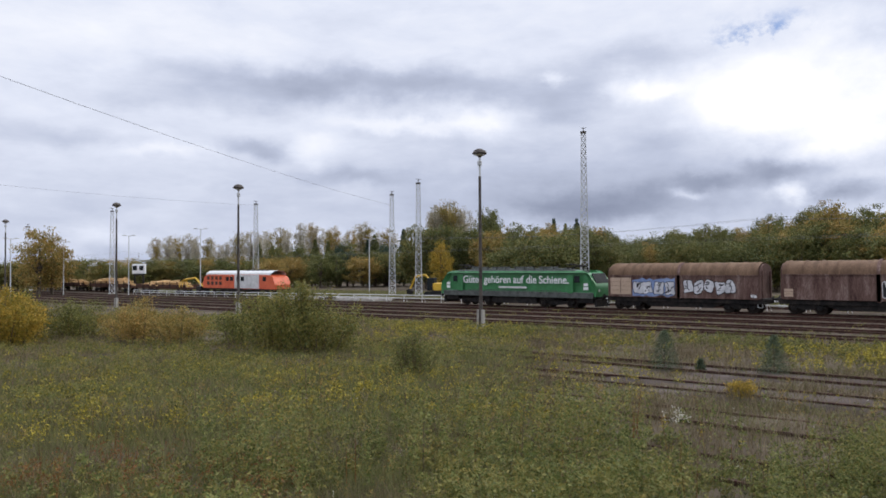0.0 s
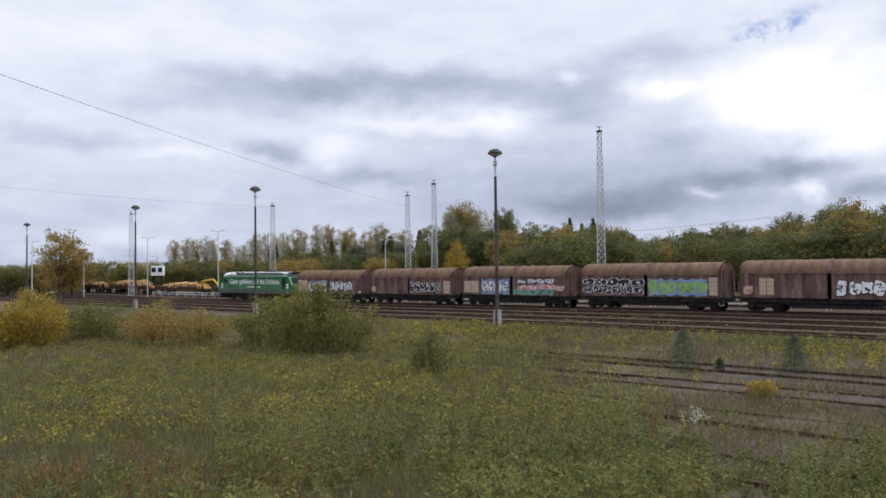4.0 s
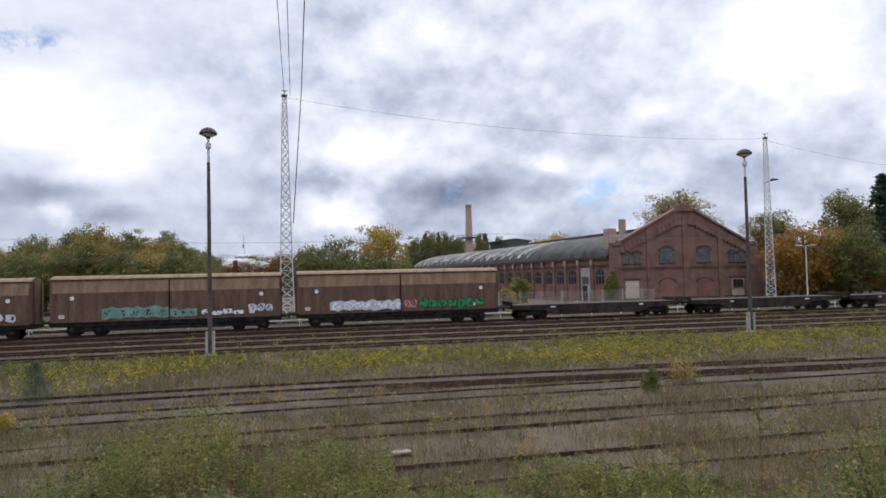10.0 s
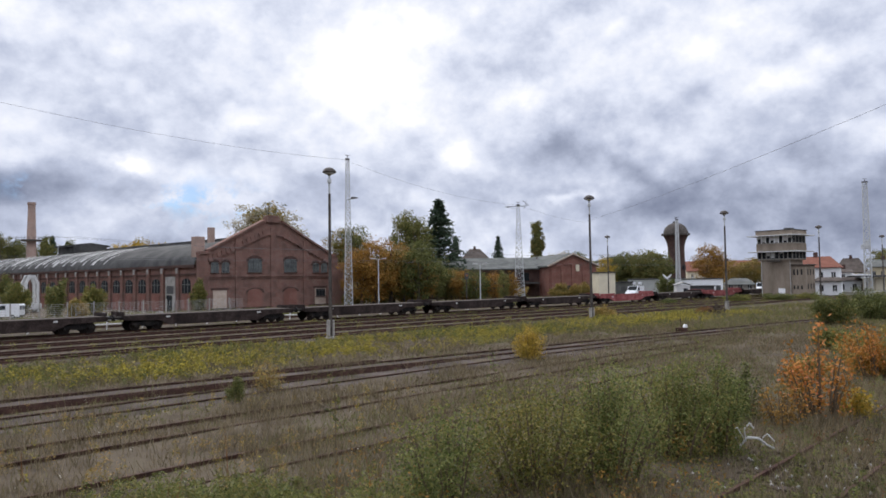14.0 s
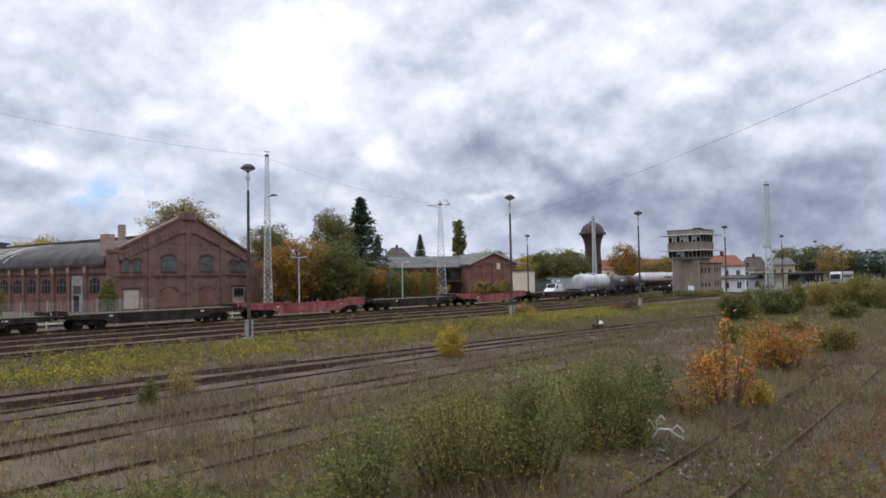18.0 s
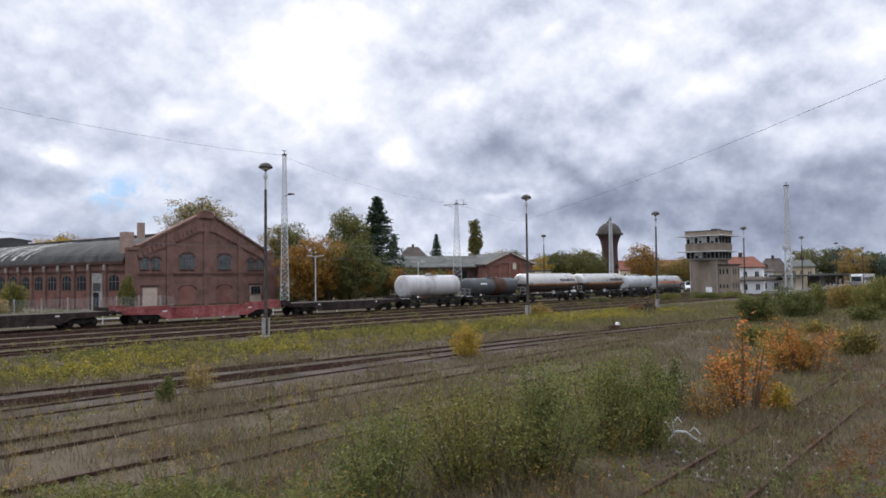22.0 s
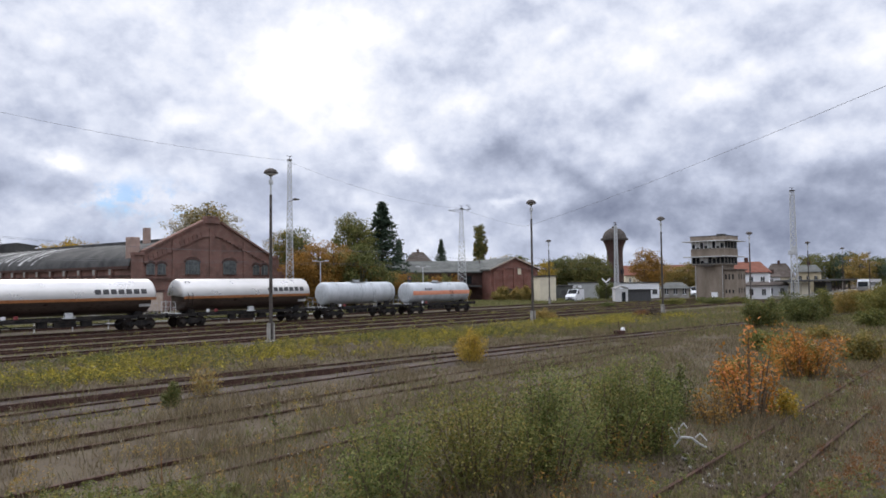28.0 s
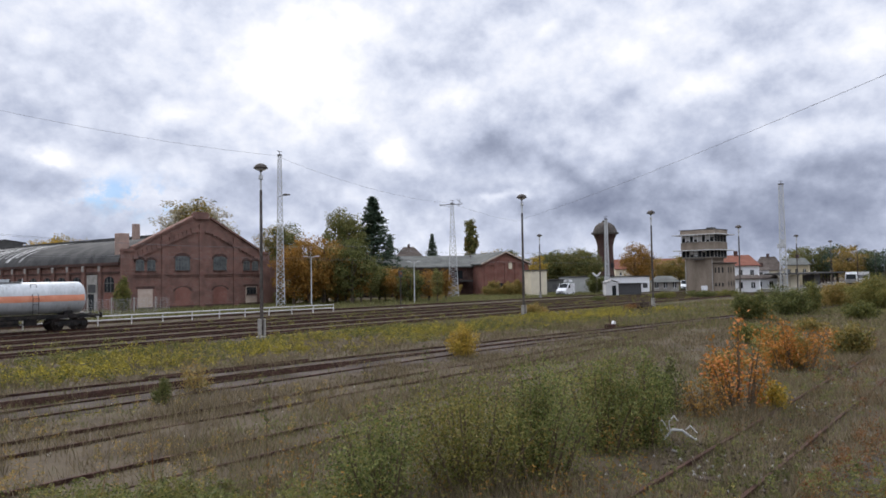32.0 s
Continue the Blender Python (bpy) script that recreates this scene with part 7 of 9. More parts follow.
def van(x, y, rz, label, long=5.2, size=1.0):
    r = thing("white_van", label, "van", pose(x, y, gzf(x) - 0.17, rz=rz) @ Matrix.Scale(size, 4), group="parked vans")
    k = long / 2
    prof = [(-k, 0.35), (-k, 2.25), (-k + 0.15, 2.4), (k - 2.0, 2.4), (k - 1.2, 1.55), (k - 0.25, 1.25), (k, 0.95), (k, 0.35)]
    body = part("body", MB().prism(prof, "y", -0.95, 0.95), M_CARWHITE, r, "white panel body")
    part("windscreen", MB().prism([(k - 1.95, 2.3), (k - 1.22, 1.58), (k - 1.15, 1.6), (k - 1.9, 2.36)], "y", -0.82, 0.82), M_GLASS, body)
    for s in (-1, 1):
        part("side_window", MB().prism([(k - 2.75, 1.5), (k - 2.75, 2.2), (k - 2.1, 2.2), (k - 1.5, 1.5)], "y", s * 0.955 - 0.01, s * 0.955 + 0.01), M_GLASS, body)
        part("headlight", MB().box(k - 0.08, k + 0.02, s * 0.7 - 0.16, s * 0.7 + 0.16, 0.75, 0.98, 0.02), M_LIGHTGREY, body)
        part("rear_window", MB().box(-k - 0.02, -k + 0.01, s * 0.45 - 0.3, s * 0.45 + 0.3, 1.5, 2.05), M_GLASS, body)
        for xx in (-k + 1.0, k - 0.95):
            w = part("wheel", MB().cyl((xx, s * 0.78, 0.34), (xx, s * 0.97, 0.34), 0.34, n=18), M_TYRE, r)
            part("rim", MB().cyl((xx, s * 0.97, 0.34), (xx, s * 0.985, 0.34), 0.2, n=14), M_GALV, w)
    part("grille", MB().box(k - 0.02, k + 0.03, -0.5, 0.5, 0.68, 0.92, 0.01), M_FRAME, body)
    part("bumper", MB().box(k - 0.05, k + 0.06, -0.9, 0.9, 0.35, 0.62, 0.03).box(-k - 0.06, -k + 0.05, -0.9, 0.9, 0.35, 0.62, 0.03), M_LOCOGREY, r)


van(23.6, 96.0, 140, "small white van parked by the transfer table", 4.9, 0.72)
van(124.4, 72.4, -169, "white panel van parked by the site containers", 5.6)
van(170.3, 66.4, -160, "white panel van parked beyond the low shed", 4.6)


def pipe_barrier():
    r = thing("pipe_barrier", "long low barrier of two white pipes on posts", "barrier", pose(0, 63.2, 0))
    for z in (0.42, 0.78):
        for x in range(-130, 56, 12):
            e = min(x + 12, 56)
            part("pipe", MB().cyl((x, 0, gzf(x) + z - 0.1), (e, 0, gzf(e) + z - 0.1), 0.055, n=8), M_CONCPALE, r)
    for x in np.arange(-130, 57, 3.0):
        part("post", MB().cyl((x, 0, gzf(x) - 0.3), (x, 0, gzf(x) + 0.7), 0.045, n=6).cyl((x, 0, gzf(x) + 0.6), (x + 0.25, 0.5, gzf(x) - 0.2), 0.03, n=5), M_CONCPALE, r)


pipe_barrier()


def mesh_fence():
    r = thing("mesh_fence", "grey wire mesh fence with concrete posts", "fence", pose(0, 80.0, 0))
    for x in np.arange(-6, 46, 2.6):
        part("post", MB().box(x - 0.06, x + 0.06, -0.06, 0.06, -0.4, 1.9, 0.015), M_CONC, r)
    wm = MB()
    for z in np.linspace(0.1, 1.7, 9):
        wm.cyl((-6, 0, z), (45.2, 0, z), 0.012, n=4, caps=False)
    for x in np.arange(-6, 45.2, 0.4):
        wm.cyl((x, 0, 0.1), (x, 0, 1.7), 0.008, n=4, caps=False)
    tagged(part("wire_mesh", wm, M_GALV, r), kind="stuff")


mesh_fence()


def domed_hall():
    x, y = polar(-2.2, 190)
    r = thing("domed_hall", "round white storage hall with shallow domed roof", "hall", pose(x, y, -0.4))
    top = top_at(190, 2.1) + 0.4
    part("wall", MB().lathe([(6.8, 0), (6.8, top - 3.6)], 28), M_WHITEPL, r, smooth=True)
    part("dome", MB().lathe([(7.1, top - 3.7), (6.2, top - 2.2), (4.4, top - 1.3), (2.6, top - 1.0)], 28), M_CONCPALE, r, smooth=True)
    part("lantern", MB().lathe([(2.5, top - 1.1), (2.5, top - 0.5), (2.9, top - 0.45), (0.3, top + 0.1), (0.001, top + 0.1)], 20), M_CONCPALE, r, smooth=True)
    part("chimney", MB().box(-2.6, -1.5, -6.9, -5.9, 0, top - 1.6, 0.04), M_BRICKDARK, r)


domed_hall()


def light_signal():
    x, y = polar(46.82, 92)
    r = thing("light_signal", "slim signal post with dark head and orange lamp", "signal", pose(x, y, gzf(x) - 0.17, rz=-40))
    part("post", MB().cyl((0, 0, 0), (0, 0, 4.2), 0.06, n=8), M_POLE, r)
    hd = part("signal_head", MB().box(-0.25, 0.25, -0.12, 0.12, 3.9, 4.75, 0.03), M_FRAME, r)
    part("lamp_hood", MB().cyl((0, -0.12, 4.42), (0, -0.34, 4.42), 0.13, n=12), M_STRIPE, hd, "orange signal lamp")
    part("foot", MB().box(-0.25, 0.25, -0.25, 0.25, -0.2, 0.1, 0.02), M_CONC, r)


light_signal()


def platform_lamp(az, dist, el, double=True):
    x, y = polar(az, dist)
    z = on_ground(x, y)
    h = top_at(dist, el) - z
    r = thing("platform_lamp", "slim pale lamp post with short T-shaped arms", "lamp post", pose(x, y, z, rz=-az), group="slim lamp posts")
    part("post", MB().cyl((0, 0, -0.1), (0, 0, h), 0.09, 0.06, 8), M_GALV, r)
    for s in (-1, 1) if double else (1,):
        part("lamp_arm", MB().tube([(0, 0, h - 0.05), (s * 0.9, 0, h + 0.05)], 0.04, 6).box(min(s * 0.5, s * 1.1), max(s * 0.5, s * 1.1), -0.12, 0.12, h, h + 0.12, 0.02), M_LIGHTGREY, r)


for a in ((-59.44, 128, 2.95), (-64.4, 140, 2.4), (-68.6, 150, 1.9), (39.85, 100, 1.71), (47.9, 108, 1.2), (-46.7, 130, 2.2), (-71.8, 132, 2.1)):
    platform_lamp(*a)
XL, YL = polar(37.9, 103.0)
SL = thing("mast_lamp", "dark street lamp head on an arm at the mast", "lamp", pose(XL - 0.2, YL, top_at(103, 6.49), rz=-37))
part("arm", MB().tube([(-0.75, 0.2, -0.25), (0.0, 0, -0.05)], 0.04, 6), M_POLE, SL)
part("lamp_head", MB().prism([(-0.1, -0.1), (0.8, 0.0), (0.85, 0.12), (0.1, 0.22), (-0.15, 0.1)], "y", -0.2, 0.2), M_POLE, SL)


def service_hut():
    x, y = polar(63.35, 142)
    r = thing("service_hut", "small pale concrete hut with dark doorway", "hut", pose(x, y, gzf(x) - 0.2, rz=-50))
    part("wall", MB().box(-1.2, 1.2, 0, 2.4, -0.2, 2.5, 0.03), M_CONCPALE, r)
    part("roof", MB().prism([(-1.4, 2.5), (0, 2.95), (1.4, 2.5), (1.4, 2.6), (0, 3.08), (-1.4, 2.6)], "y", -0.2, 2.6), M_CONC, r)
    part("doorway", MB().box(0.0, 0.75, -0.04, 0.02, 0, 1.9), M_GLASS, r)
    x, y = polar(62.2, 138)
    s = thing("marker_sign", "white V-shaped marker on a thin post", "sign", pose(x, y, gzf(x) - 0.2, rz=-60))
    part("post", MB().cyl((0, 0, 0), (0, 0, 3.6), 0.05, n=6), M_POLE, s)
    for k in (-1, 1):
        part("board", MB().prism([(0, 3.6), (k * 0.75, 4.25), (k * 0.75, 4.6), (0, 4.0)], "y", -0.03, 0.03), M_WHITEP, s)
    x, y = polar(64.6, 146)
    q = thing("dark_shed", "low dark lean-to shed beside the hut", "shed", pose(x, y, gzf(x) - 0.2, rz=-52))
    part("wall", MB().box(-2.4, 2.4, 0, 2.4, -0.2, 2.2, 0.02), M_FRAME, q)
    part("roof", MB().box(-2.7, 2.7, -0.3, 2.7, 2.2, 2.35, 0.02), M_TAR, q)


service_hut()


def station_platform():
    x, y = 186.0, 44.0
    r = thing("station_platform", "railway platform with long dark flat canopy", "platform", pose(x, y, gzf(x) - 0.2, rz=4))
    part("platform_slab", MB().box(-32, 60, -2.6, 2.6, -0.2, 0.75, 0.04), M_CONC, r)
    part("canopy", MB().box(-26, 50, -3.2, 3.2, 3.5, 3.85, 0.04), M_TAR, r, "dark canopy roof")
    for xx in np.arange(-24, 50, 6.0):
        part("column", MB().box(xx - 0.14, xx + 0.14, -0.14, 0.14, 0.7, 3.5, 0.03), M_POLE, r)
    part("shelter", MB().box(-22, -12, -1.2, 1.2, 0.75, 3.3, 0.03), M_CREAM, r)
    part("shelter", MB().box(8, 16, -1.2, 1.2, 0.75, 3.3, 0.03), M_FRAME, r)
    q = thing("railcar", "pale railcar standing at the platform", "train", pose(226, 41.3, gzf(226), rz=2))
    part("body", MB().prism([(0, 0.5), (-0.4, 1.4), (0.3, 2.9), (0.9, 3.5), (24, 3.5), (24, 0.5)], "y", -1.4, 1.4), M_LIGHTGREY, q)
    part("windscreen", MB().prism([(-0.42, 1.5), (0.24, 2.85), (0.34, 2.82), (-0.30, 1.5)], "y", -1.2, 1.2), M_GLASS, q)
    for xx in np.arange(2.5, 23, 2.6):
        part("window", MB().box(xx - 0.9, xx + 0.9, -1.43, -1.39, 1.7, 2.7), M_GLASS, q)
    part("underfloor", MB().box(0.4, 24, -1.2, 1.2, 0.15, 0.5, 0.03), M_DARKSTEEL, q)


station_platform()


def sleeper_stack():
    x, y = polar(3.6, 92)
    r = thing("sleeper_stack", "stack of black tarred wooden sleepers", "sleeper stack", pose(x, y, -0.15))
    for k in range(7):
        for j in range(4):
            o = 0.3 * (k % 2)
            part("sleeper", MB().box(-2.4 + j * 1.25 + o, -1.35 + j * 1.25 + o, -0.9, 0.9, 0.27 * k, 0.27 * k + 0.22, 0.02), M_DARKSTEEL, r)


sleeper_stack()


def rubble(x, y, w, h, seed, label, material, n=60, flat=1.0):
    rng = np.random.default_rng(seed)
    mb = MB()
    for i in range(n):
        a, u = rng.uniform(0, 6.28), rng.uniform(0, 1) ** 0.6
        s = rng.uniform(0.06, 0.16) * max(1, w / 2)
        cx, cy, cz = math.cos(a) * w / 2 * u, math.sin(a) * w / 3 * u, h * (1 - u) * rng.uniform(0.4, 1)
        b = MB().box(-s, s, -s * 0.7, s * 0.7, -s * 0.5 * flat, s * 0.5 * flat)
        rot = Euler(rng.uniform(0, 3, 3)).to_matrix() if flat == 1.0 else Euler((0, 0, rng.uniform(0, 3))).to_matrix()
        mb.add([tuple(rot @ Vector(v) + Vector((cx, cy, cz))) for v in b.v], b.f)
    solid("rubble_heap", mb, material, label, "rubble", pose(x, y, gzf(x) - 0.12), kind="stuff")


rubble(71.8, 32.4, 2.9, 0.95, 1, "heap of brown gravel and brush beside the track", M_BALLAST, 160)
rubble(36.5, 84.0, 4.0, 0.6, 2, "heap of pale broken slabs behind the train", M_CONC, 50, 0.5)
rubble(-84, 64.8, 9.0, 0.4, 3, "strip of pale rubble beside the rear track", M_CONC, 90, 0.6)
rubble(-70, 64.9, 9.0, 0.35, 4, "strip of pale rubble beside the rear track", M_CONC, 80, 0.6)


def driftwood():
    r = thing("bleached_branch", "pale bleached forked branch lying in the grass", "branch", pose(15.6, 6.25, gzf(16) - 0.08, 0, 0, -40) @ Matrix.Diagonal((0.75, 0.75, 1.0, 1)))
    part("limb", MB().tube([(-0.55, 0.1, 0.05), (-0.3, 0.02, 0.3), (0.0, -0.03, 0.28), (0.3, 0.1, 0.12), (0.5, 0.05, 0.04)], 0.025, 7), M_CONCPALE, r)
    part("twig", MB().tube([(-0.35, 0.02, 0.22), (-0.45, -0.1, 0.5), (-0.3, -0.12, 0.62), (-0.15, -0.05, 0.5)], 0.018, 6), M_CONCPALE, r)
    part("twig", MB().tube([(-0.35, 0.02, 0.22), (-0.55, 0.12, 0.5), (-0.68, 0.05, 0.45), (-0.6, 0.1, 0.28)], 0.016, 6), M_CONCPALE, r)
    part("twig", MB().tube([(0.1, -0.03, 0.28), (0.22, -0.1, 0.38), (0.42, -0.12, 0.22)], 0.015, 6), M_CONCPALE, r)
    part("twig", MB().tube([(0.0, -0.03, 0.26), (0.15, 0.15, 0.2), (0.3, 0.2, 0.1)], 0.015, 6), M_CONCPALE, r)
    q = thing("pale_pole", "pale thin pole lying in the weeds", "pole", pose(-18.3, 2.2, -0.12, rz=28))
    part("shaft", MB().cyl((-1.6, 0, 0.05), (1.6, 0.2, 0.12), 0.035, 0.02, 7), M_CONCPALE, q)
    s = thing("concrete_slab", "flat pale concrete slab lying in the grass", "slab", pose(2.6, 15.5, -0.1, rz=8))
    part("slab", MB().box(-0.22, 0.22, -0.13, 0.13, 0, 0.05, 0.012), M_RENDER, s)
    w = thing("point_lever", "rusty point lever with pale counterweight", "point lever", pose(46.6, 23.6, gzf(46) - 0.15))
    part("frame", MB().box(-0.3, 0.3, -0.3, 0.3, 0, 0.3, 0.02), M_RUST, w)
    part("lever", MB().cyl((0, 0, 0.2), (-0.2, 0, 0.95), 0.03, n=6), M_RUST, w)
    part("counterweight", MB().cyl((0.5, -0.08, 0.3), (0.5, 0.08, 0.3), 0.2, n=14), M_WHITEP, w)


driftwood()


# ---- overhead wires ----
def sag(a, b, drop, n=14):
    a, b = Vector(a), Vector(b)
    return [a.lerp(b, i / n) - Vector((0, 0, drop * 4 * (i / n) * (1 - i / n))) for i in range(n + 1)]


def wire(name, pts, r, label, material=None):
    d = (Vector(pts[-1]) - Vector(pts[0])).normalized()
    a = d.orthogonal().normalized()
    b = d.cross(a)
    ring = [[tuple(Vector(p) + (a * math.cos(k * 1.2566) + b * math.sin(k * 1.2566)) * r) for k in range(5)] for p in pts]
    solid(name, MB().skin(ring, True), material or M_WIRE, label, "wire")


def at(az, el, d):
    x, y = polar(az, d)
    return (x, y, top_at(d, el))


wire("span_wire", sag(at(-45.0, 4.9, 112), (-20, -17, 13.6), 0.9), 0.013, "long sagging overhead wire from a lattice mast")
wire("span_wire", sag(at(-55.4, 4.8, 140), (-110, -10, 18.0), 1.2), 0.013, "long sagging overhead wire from a lattice mast")
wire("span_wire", sag(at(0.9, 14.1, 80), at(37.5, 9.5, 104), 1.4), 0.015, "long sagging overhead wire between two masts")
wire("span_wire", sag(at(37.5, 9.4, 104), at(51.0, 5.8, 142), 1.2), 0.015, "long sagging overhead wire between two masts")
wire("span_wire", sag(at(51.0, 5.8, 142), at(56.0, 4.3, 150), 0.4), 0.015, "overhead wire beyond the cross-arm mast")
wire("span_wire", sag(at(56.0, 4.3, 150), at(84.0, 13.6, 48), 0.6), 0.015, "long overhead wire rising towards the camera")
wire("span_wire", sag(at(0.9, 14.1, 80), (-2.0, -20.0, 30.0), 0.8), 0.03, "overhead wire crossing above the camera", M_CABLE)
wire("span_wire", sag(at(1.35, 14.3, 80), (-1.0, -20.0, 30.0), 0.8), 0.03, "overhead wire crossing above the camera", M_CABLE)
wire("span_wire", sag(at(2.2, 14.4, 79), (0.6, -20.0, 30.0), 0.8), 0.045, "overhead wire crossing above the camera", M_CABLE)
wire("down_lead", sag(at(2.2, 14.4, 79), at(1.45, 4.5, 79), 0.0), 0.05, "insulated lead hanging down beside the mast", M_CABLE)
for yy, zz, rr in ((74.0, 6.4, 0.010), (74.0, 8.3, 0.011), (79.5, 6.4, 0.010), (79.5, 8.6, 0.011)):
    pts = []
    for k in range(-5, 6):
        pts += sag((k * 48 - 24, yy, zz + gzf(k * 48.0 - 24)), (k * 48 + 24, yy, zz + gzf(k * 48.0 + 24)), 0.0 if zz < 7 else 0.7, 8)[:-1]
    wire("contact_wire" if zz < 7 else "messenger_wire", pts, rr, "thin overhead line along the rear tracks")
for x in (-150, -138, 64, 72, 96, -3, 6):
    for yy in (74.0,):
        b = thing("dropper", "dark hanging dropper between two overhead wires", "line fitting", pose(x, yy, 7.6 + gzf(x)))
        part("rod", MB().cyl((0, 0, 0.7), (0.1, 0, -1.2), 0.015, n=6), M_POLE, b)
        part("insulator", MB().lathe([(0.05, -0.5), (0.11, -0.45), (0.05, -0.4), (0.11, -0.35), (0.05, -0.3), (0.11, -0.25), (0.05, -0.2)], 10), M_TANKBROWN, b)

# ---- trees, shrubs and weeds ----
def crown_points(rng, centre, radii, clumps, per, spread, hollow=0.35, lift=0.0):
    """Leaf places in clumps over an uneven ellipsoid."""
    c = rng.normal(size=(clumps, 3))
    c /= np.linalg.norm(c, axis=1)[:, None]
    rad = rng.uniform(hollow, 1.0, (clumps, 1)) ** 0.6
    c = c * rad * np.asarray(radii) * rng.uniform(0.8, 1.12, (clumps, 1)) + np.asarray(centre)
    if lift:
        c[:, 2] += lift * rng.uniform(-1, 1, clumps)
    s = spread * rng.uniform(0.6, 1.4, (clumps, 1, 1))
    P = c[:, None, :] + np.clip(rng.normal(size=(clumps, per, 3)), -1.5, 1.5) * s * np.array([1, 1, 0.75])
    return P.reshape(-1, 3), c


def limbs(mb, rng, base, targets, r):
    for t in targets:
        t = Vector(t)
        b = Vector(base) + Vector((0, 0, rng.uniform(0, 0.35) * (t.z - base[2])))
        mid = b.lerp(t, 0.5) + Vector((rng.normal() * 0.1, rng.normal() * 0.1, 0.12 * (t - b).length))
        mb.cyl(b, mid, r, r * 0.6, 5, False).cyl(mid, t, r * 0.6, r * 0.2, 5, False)


PROTO = {}


def tree_proto(kind, leaf, seed):
    key = (kind, leaf.name, seed)
    if key in PROTO:
        return PROTO[key]
    rng = np.random.default_rng(hash_of(kind, seed))
    r = thing(TREENAME[kind], "", "tree")
    tr = MB()
    if kind == "broad":
        H = 10.0
        P, c = crown_points(rng, (0, 0, 5.3), (3.4, 3.4, 4.4), 105, 56, 0.50)
        P = P[P[:, 2] > 0.2]
        size = 0.31
        tr.cyl((0, 0, -0.3), (0.1, 0, 4.5), 0.28, 0.18, 8).cyl((0.1, 0, 4.5), (0, 0.1, 8), 0.18, 0.05, 6)
        limbs(tr, rng, (0, 0, 2.2), c[:16], 0.09)
    elif kind == "sparse":
        H = 10.0
        P, c = crown_points(rng, (0, 0, 6.2), (2.3, 2.3, 3.9), 95, 64, 0.38, 0.1)
        size = 0.19
        tr.cyl((0, 0, -0.3), (0.1, 0, 5), 0.2, 0.13, 8).cyl((0.1, 0, 5), (0, 0.1, 9.6), 0.13, 0.03, 6)
        limbs(tr, rng, (0, 0, 2.0), c[:34], 0.055)
    elif kind == "slender":
        H = 10.0
        P, c = crown_points(rng, (0, 0, 5.6), (1.75, 1.75, 4.2), 110, 75, 0.36)
        P = P[P[:, 2] > 0.2]
        size = 0.20
        tr.cyl((0, 0, -0.3), (0.1, 0, 5), 0.2, 0.13, 8).cyl((0.1, 0, 5), (0, 0.1, 9.4), 0.13, 0.03, 6)
        limbs(tr, rng, (0, 0, 2.0), c[:14], 0.06)
    elif kind == "column":
        H = 10.0
        P, c = crown_points(rng, (0, 0, 5.3), (1.12, 1.12, 4.6), 230, 50, 0.17, 0.1)
        size = 0.28
        tr.cyl((0, 0, -0.3), (0, 0, 9), 0.2, 0.04, 8)
        limbs(tr, rng, (0, 0, 1.5), c[:10], 0.05)
    elif kind == "spruce":
        H = 10.0
        P = []
        for i in range(20):
            z = 0.9 + 8.9 * (i / 19) ** 0.9 + rng.uniform(-0.1, 0.1)
            w = 2.8 * (1 - z / 10.15) ** 0.85 + 0.06
            for k in range(9):
                a = k * 0.698 + i * 0.41 + rng.uniform(-0.2, 0.2)
                n = 34
                ln = w * rng.uniform(0.6, 1.1)
                u = rng.uniform(0.05, 1, n) ** 0.8
                side = rng.normal(size=n) * 0.16 * ln * (1.1 - u)
                P.append(np.stack([np.cos(a) * ln * u - np.sin(a) * side, np.sin(a) * ln * u + np.cos(a) * side, z - 0.30 * ln * u + 0.16 * ln * u * u + 0.13 * rng.normal(size=n) - 0.12 * np.abs(side)], 1))
                tr.cyl((0, 0, z), (math.cos(a) * ln, math.sin(a) * ln, z - 0.14 * ln), 0.03, 0.01, 4, False)
        P = np.concatenate(P)
        size = 0.26
        tr.cyl((0, 0, -0.3), (0, 0, 9.9), 0.2, 0.02, 8)
    me = leaves("crown", P, size, rng, 0.55)
    me.materials.append(leaf)
    part("trunk", tr, M_BARK, r)
    part("crown", me, leaf, r)
    r.matrix_basis = pose(0, -200 - 12 * len(PROTO), -60)
    PROTO[key] = r
    return r


def hash_of(kind, seed):
    return sum(ord(ch) * (i + 3) for i, ch in enumerate(kind)) * 101 + seed


TREENAME = {"broad": "broadleaf_tree", "sparse": "thin_tree", "column": "poplar_tree", "slender": "slender_tree", "spruce": "spruce_tree"}
TREELABEL = {"green_leaves": "green", "forest_leaves": "dark green", "autumn_yellow_leaves": "autumn yellow", "autumn_ochre_leaves": "ochre-green autumn", "conifer_needles": "dark green", "thin_autumn_leaves": "nearly bare pale", "russet_leaves": "russet brown", "autumn_orange_leaves": "autumn orange", "autumn_rust_leaves": "rust-orange autumn", "bush_leaves": "yellow-green"}
KINDLABEL = {"broad": "broadleaf tree", "sparse": "slender thin-crowned tree", "column": "narrow poplar tree", "slender": "tall slender tree", "spruce": "conical spruce tree"}
USED = set()


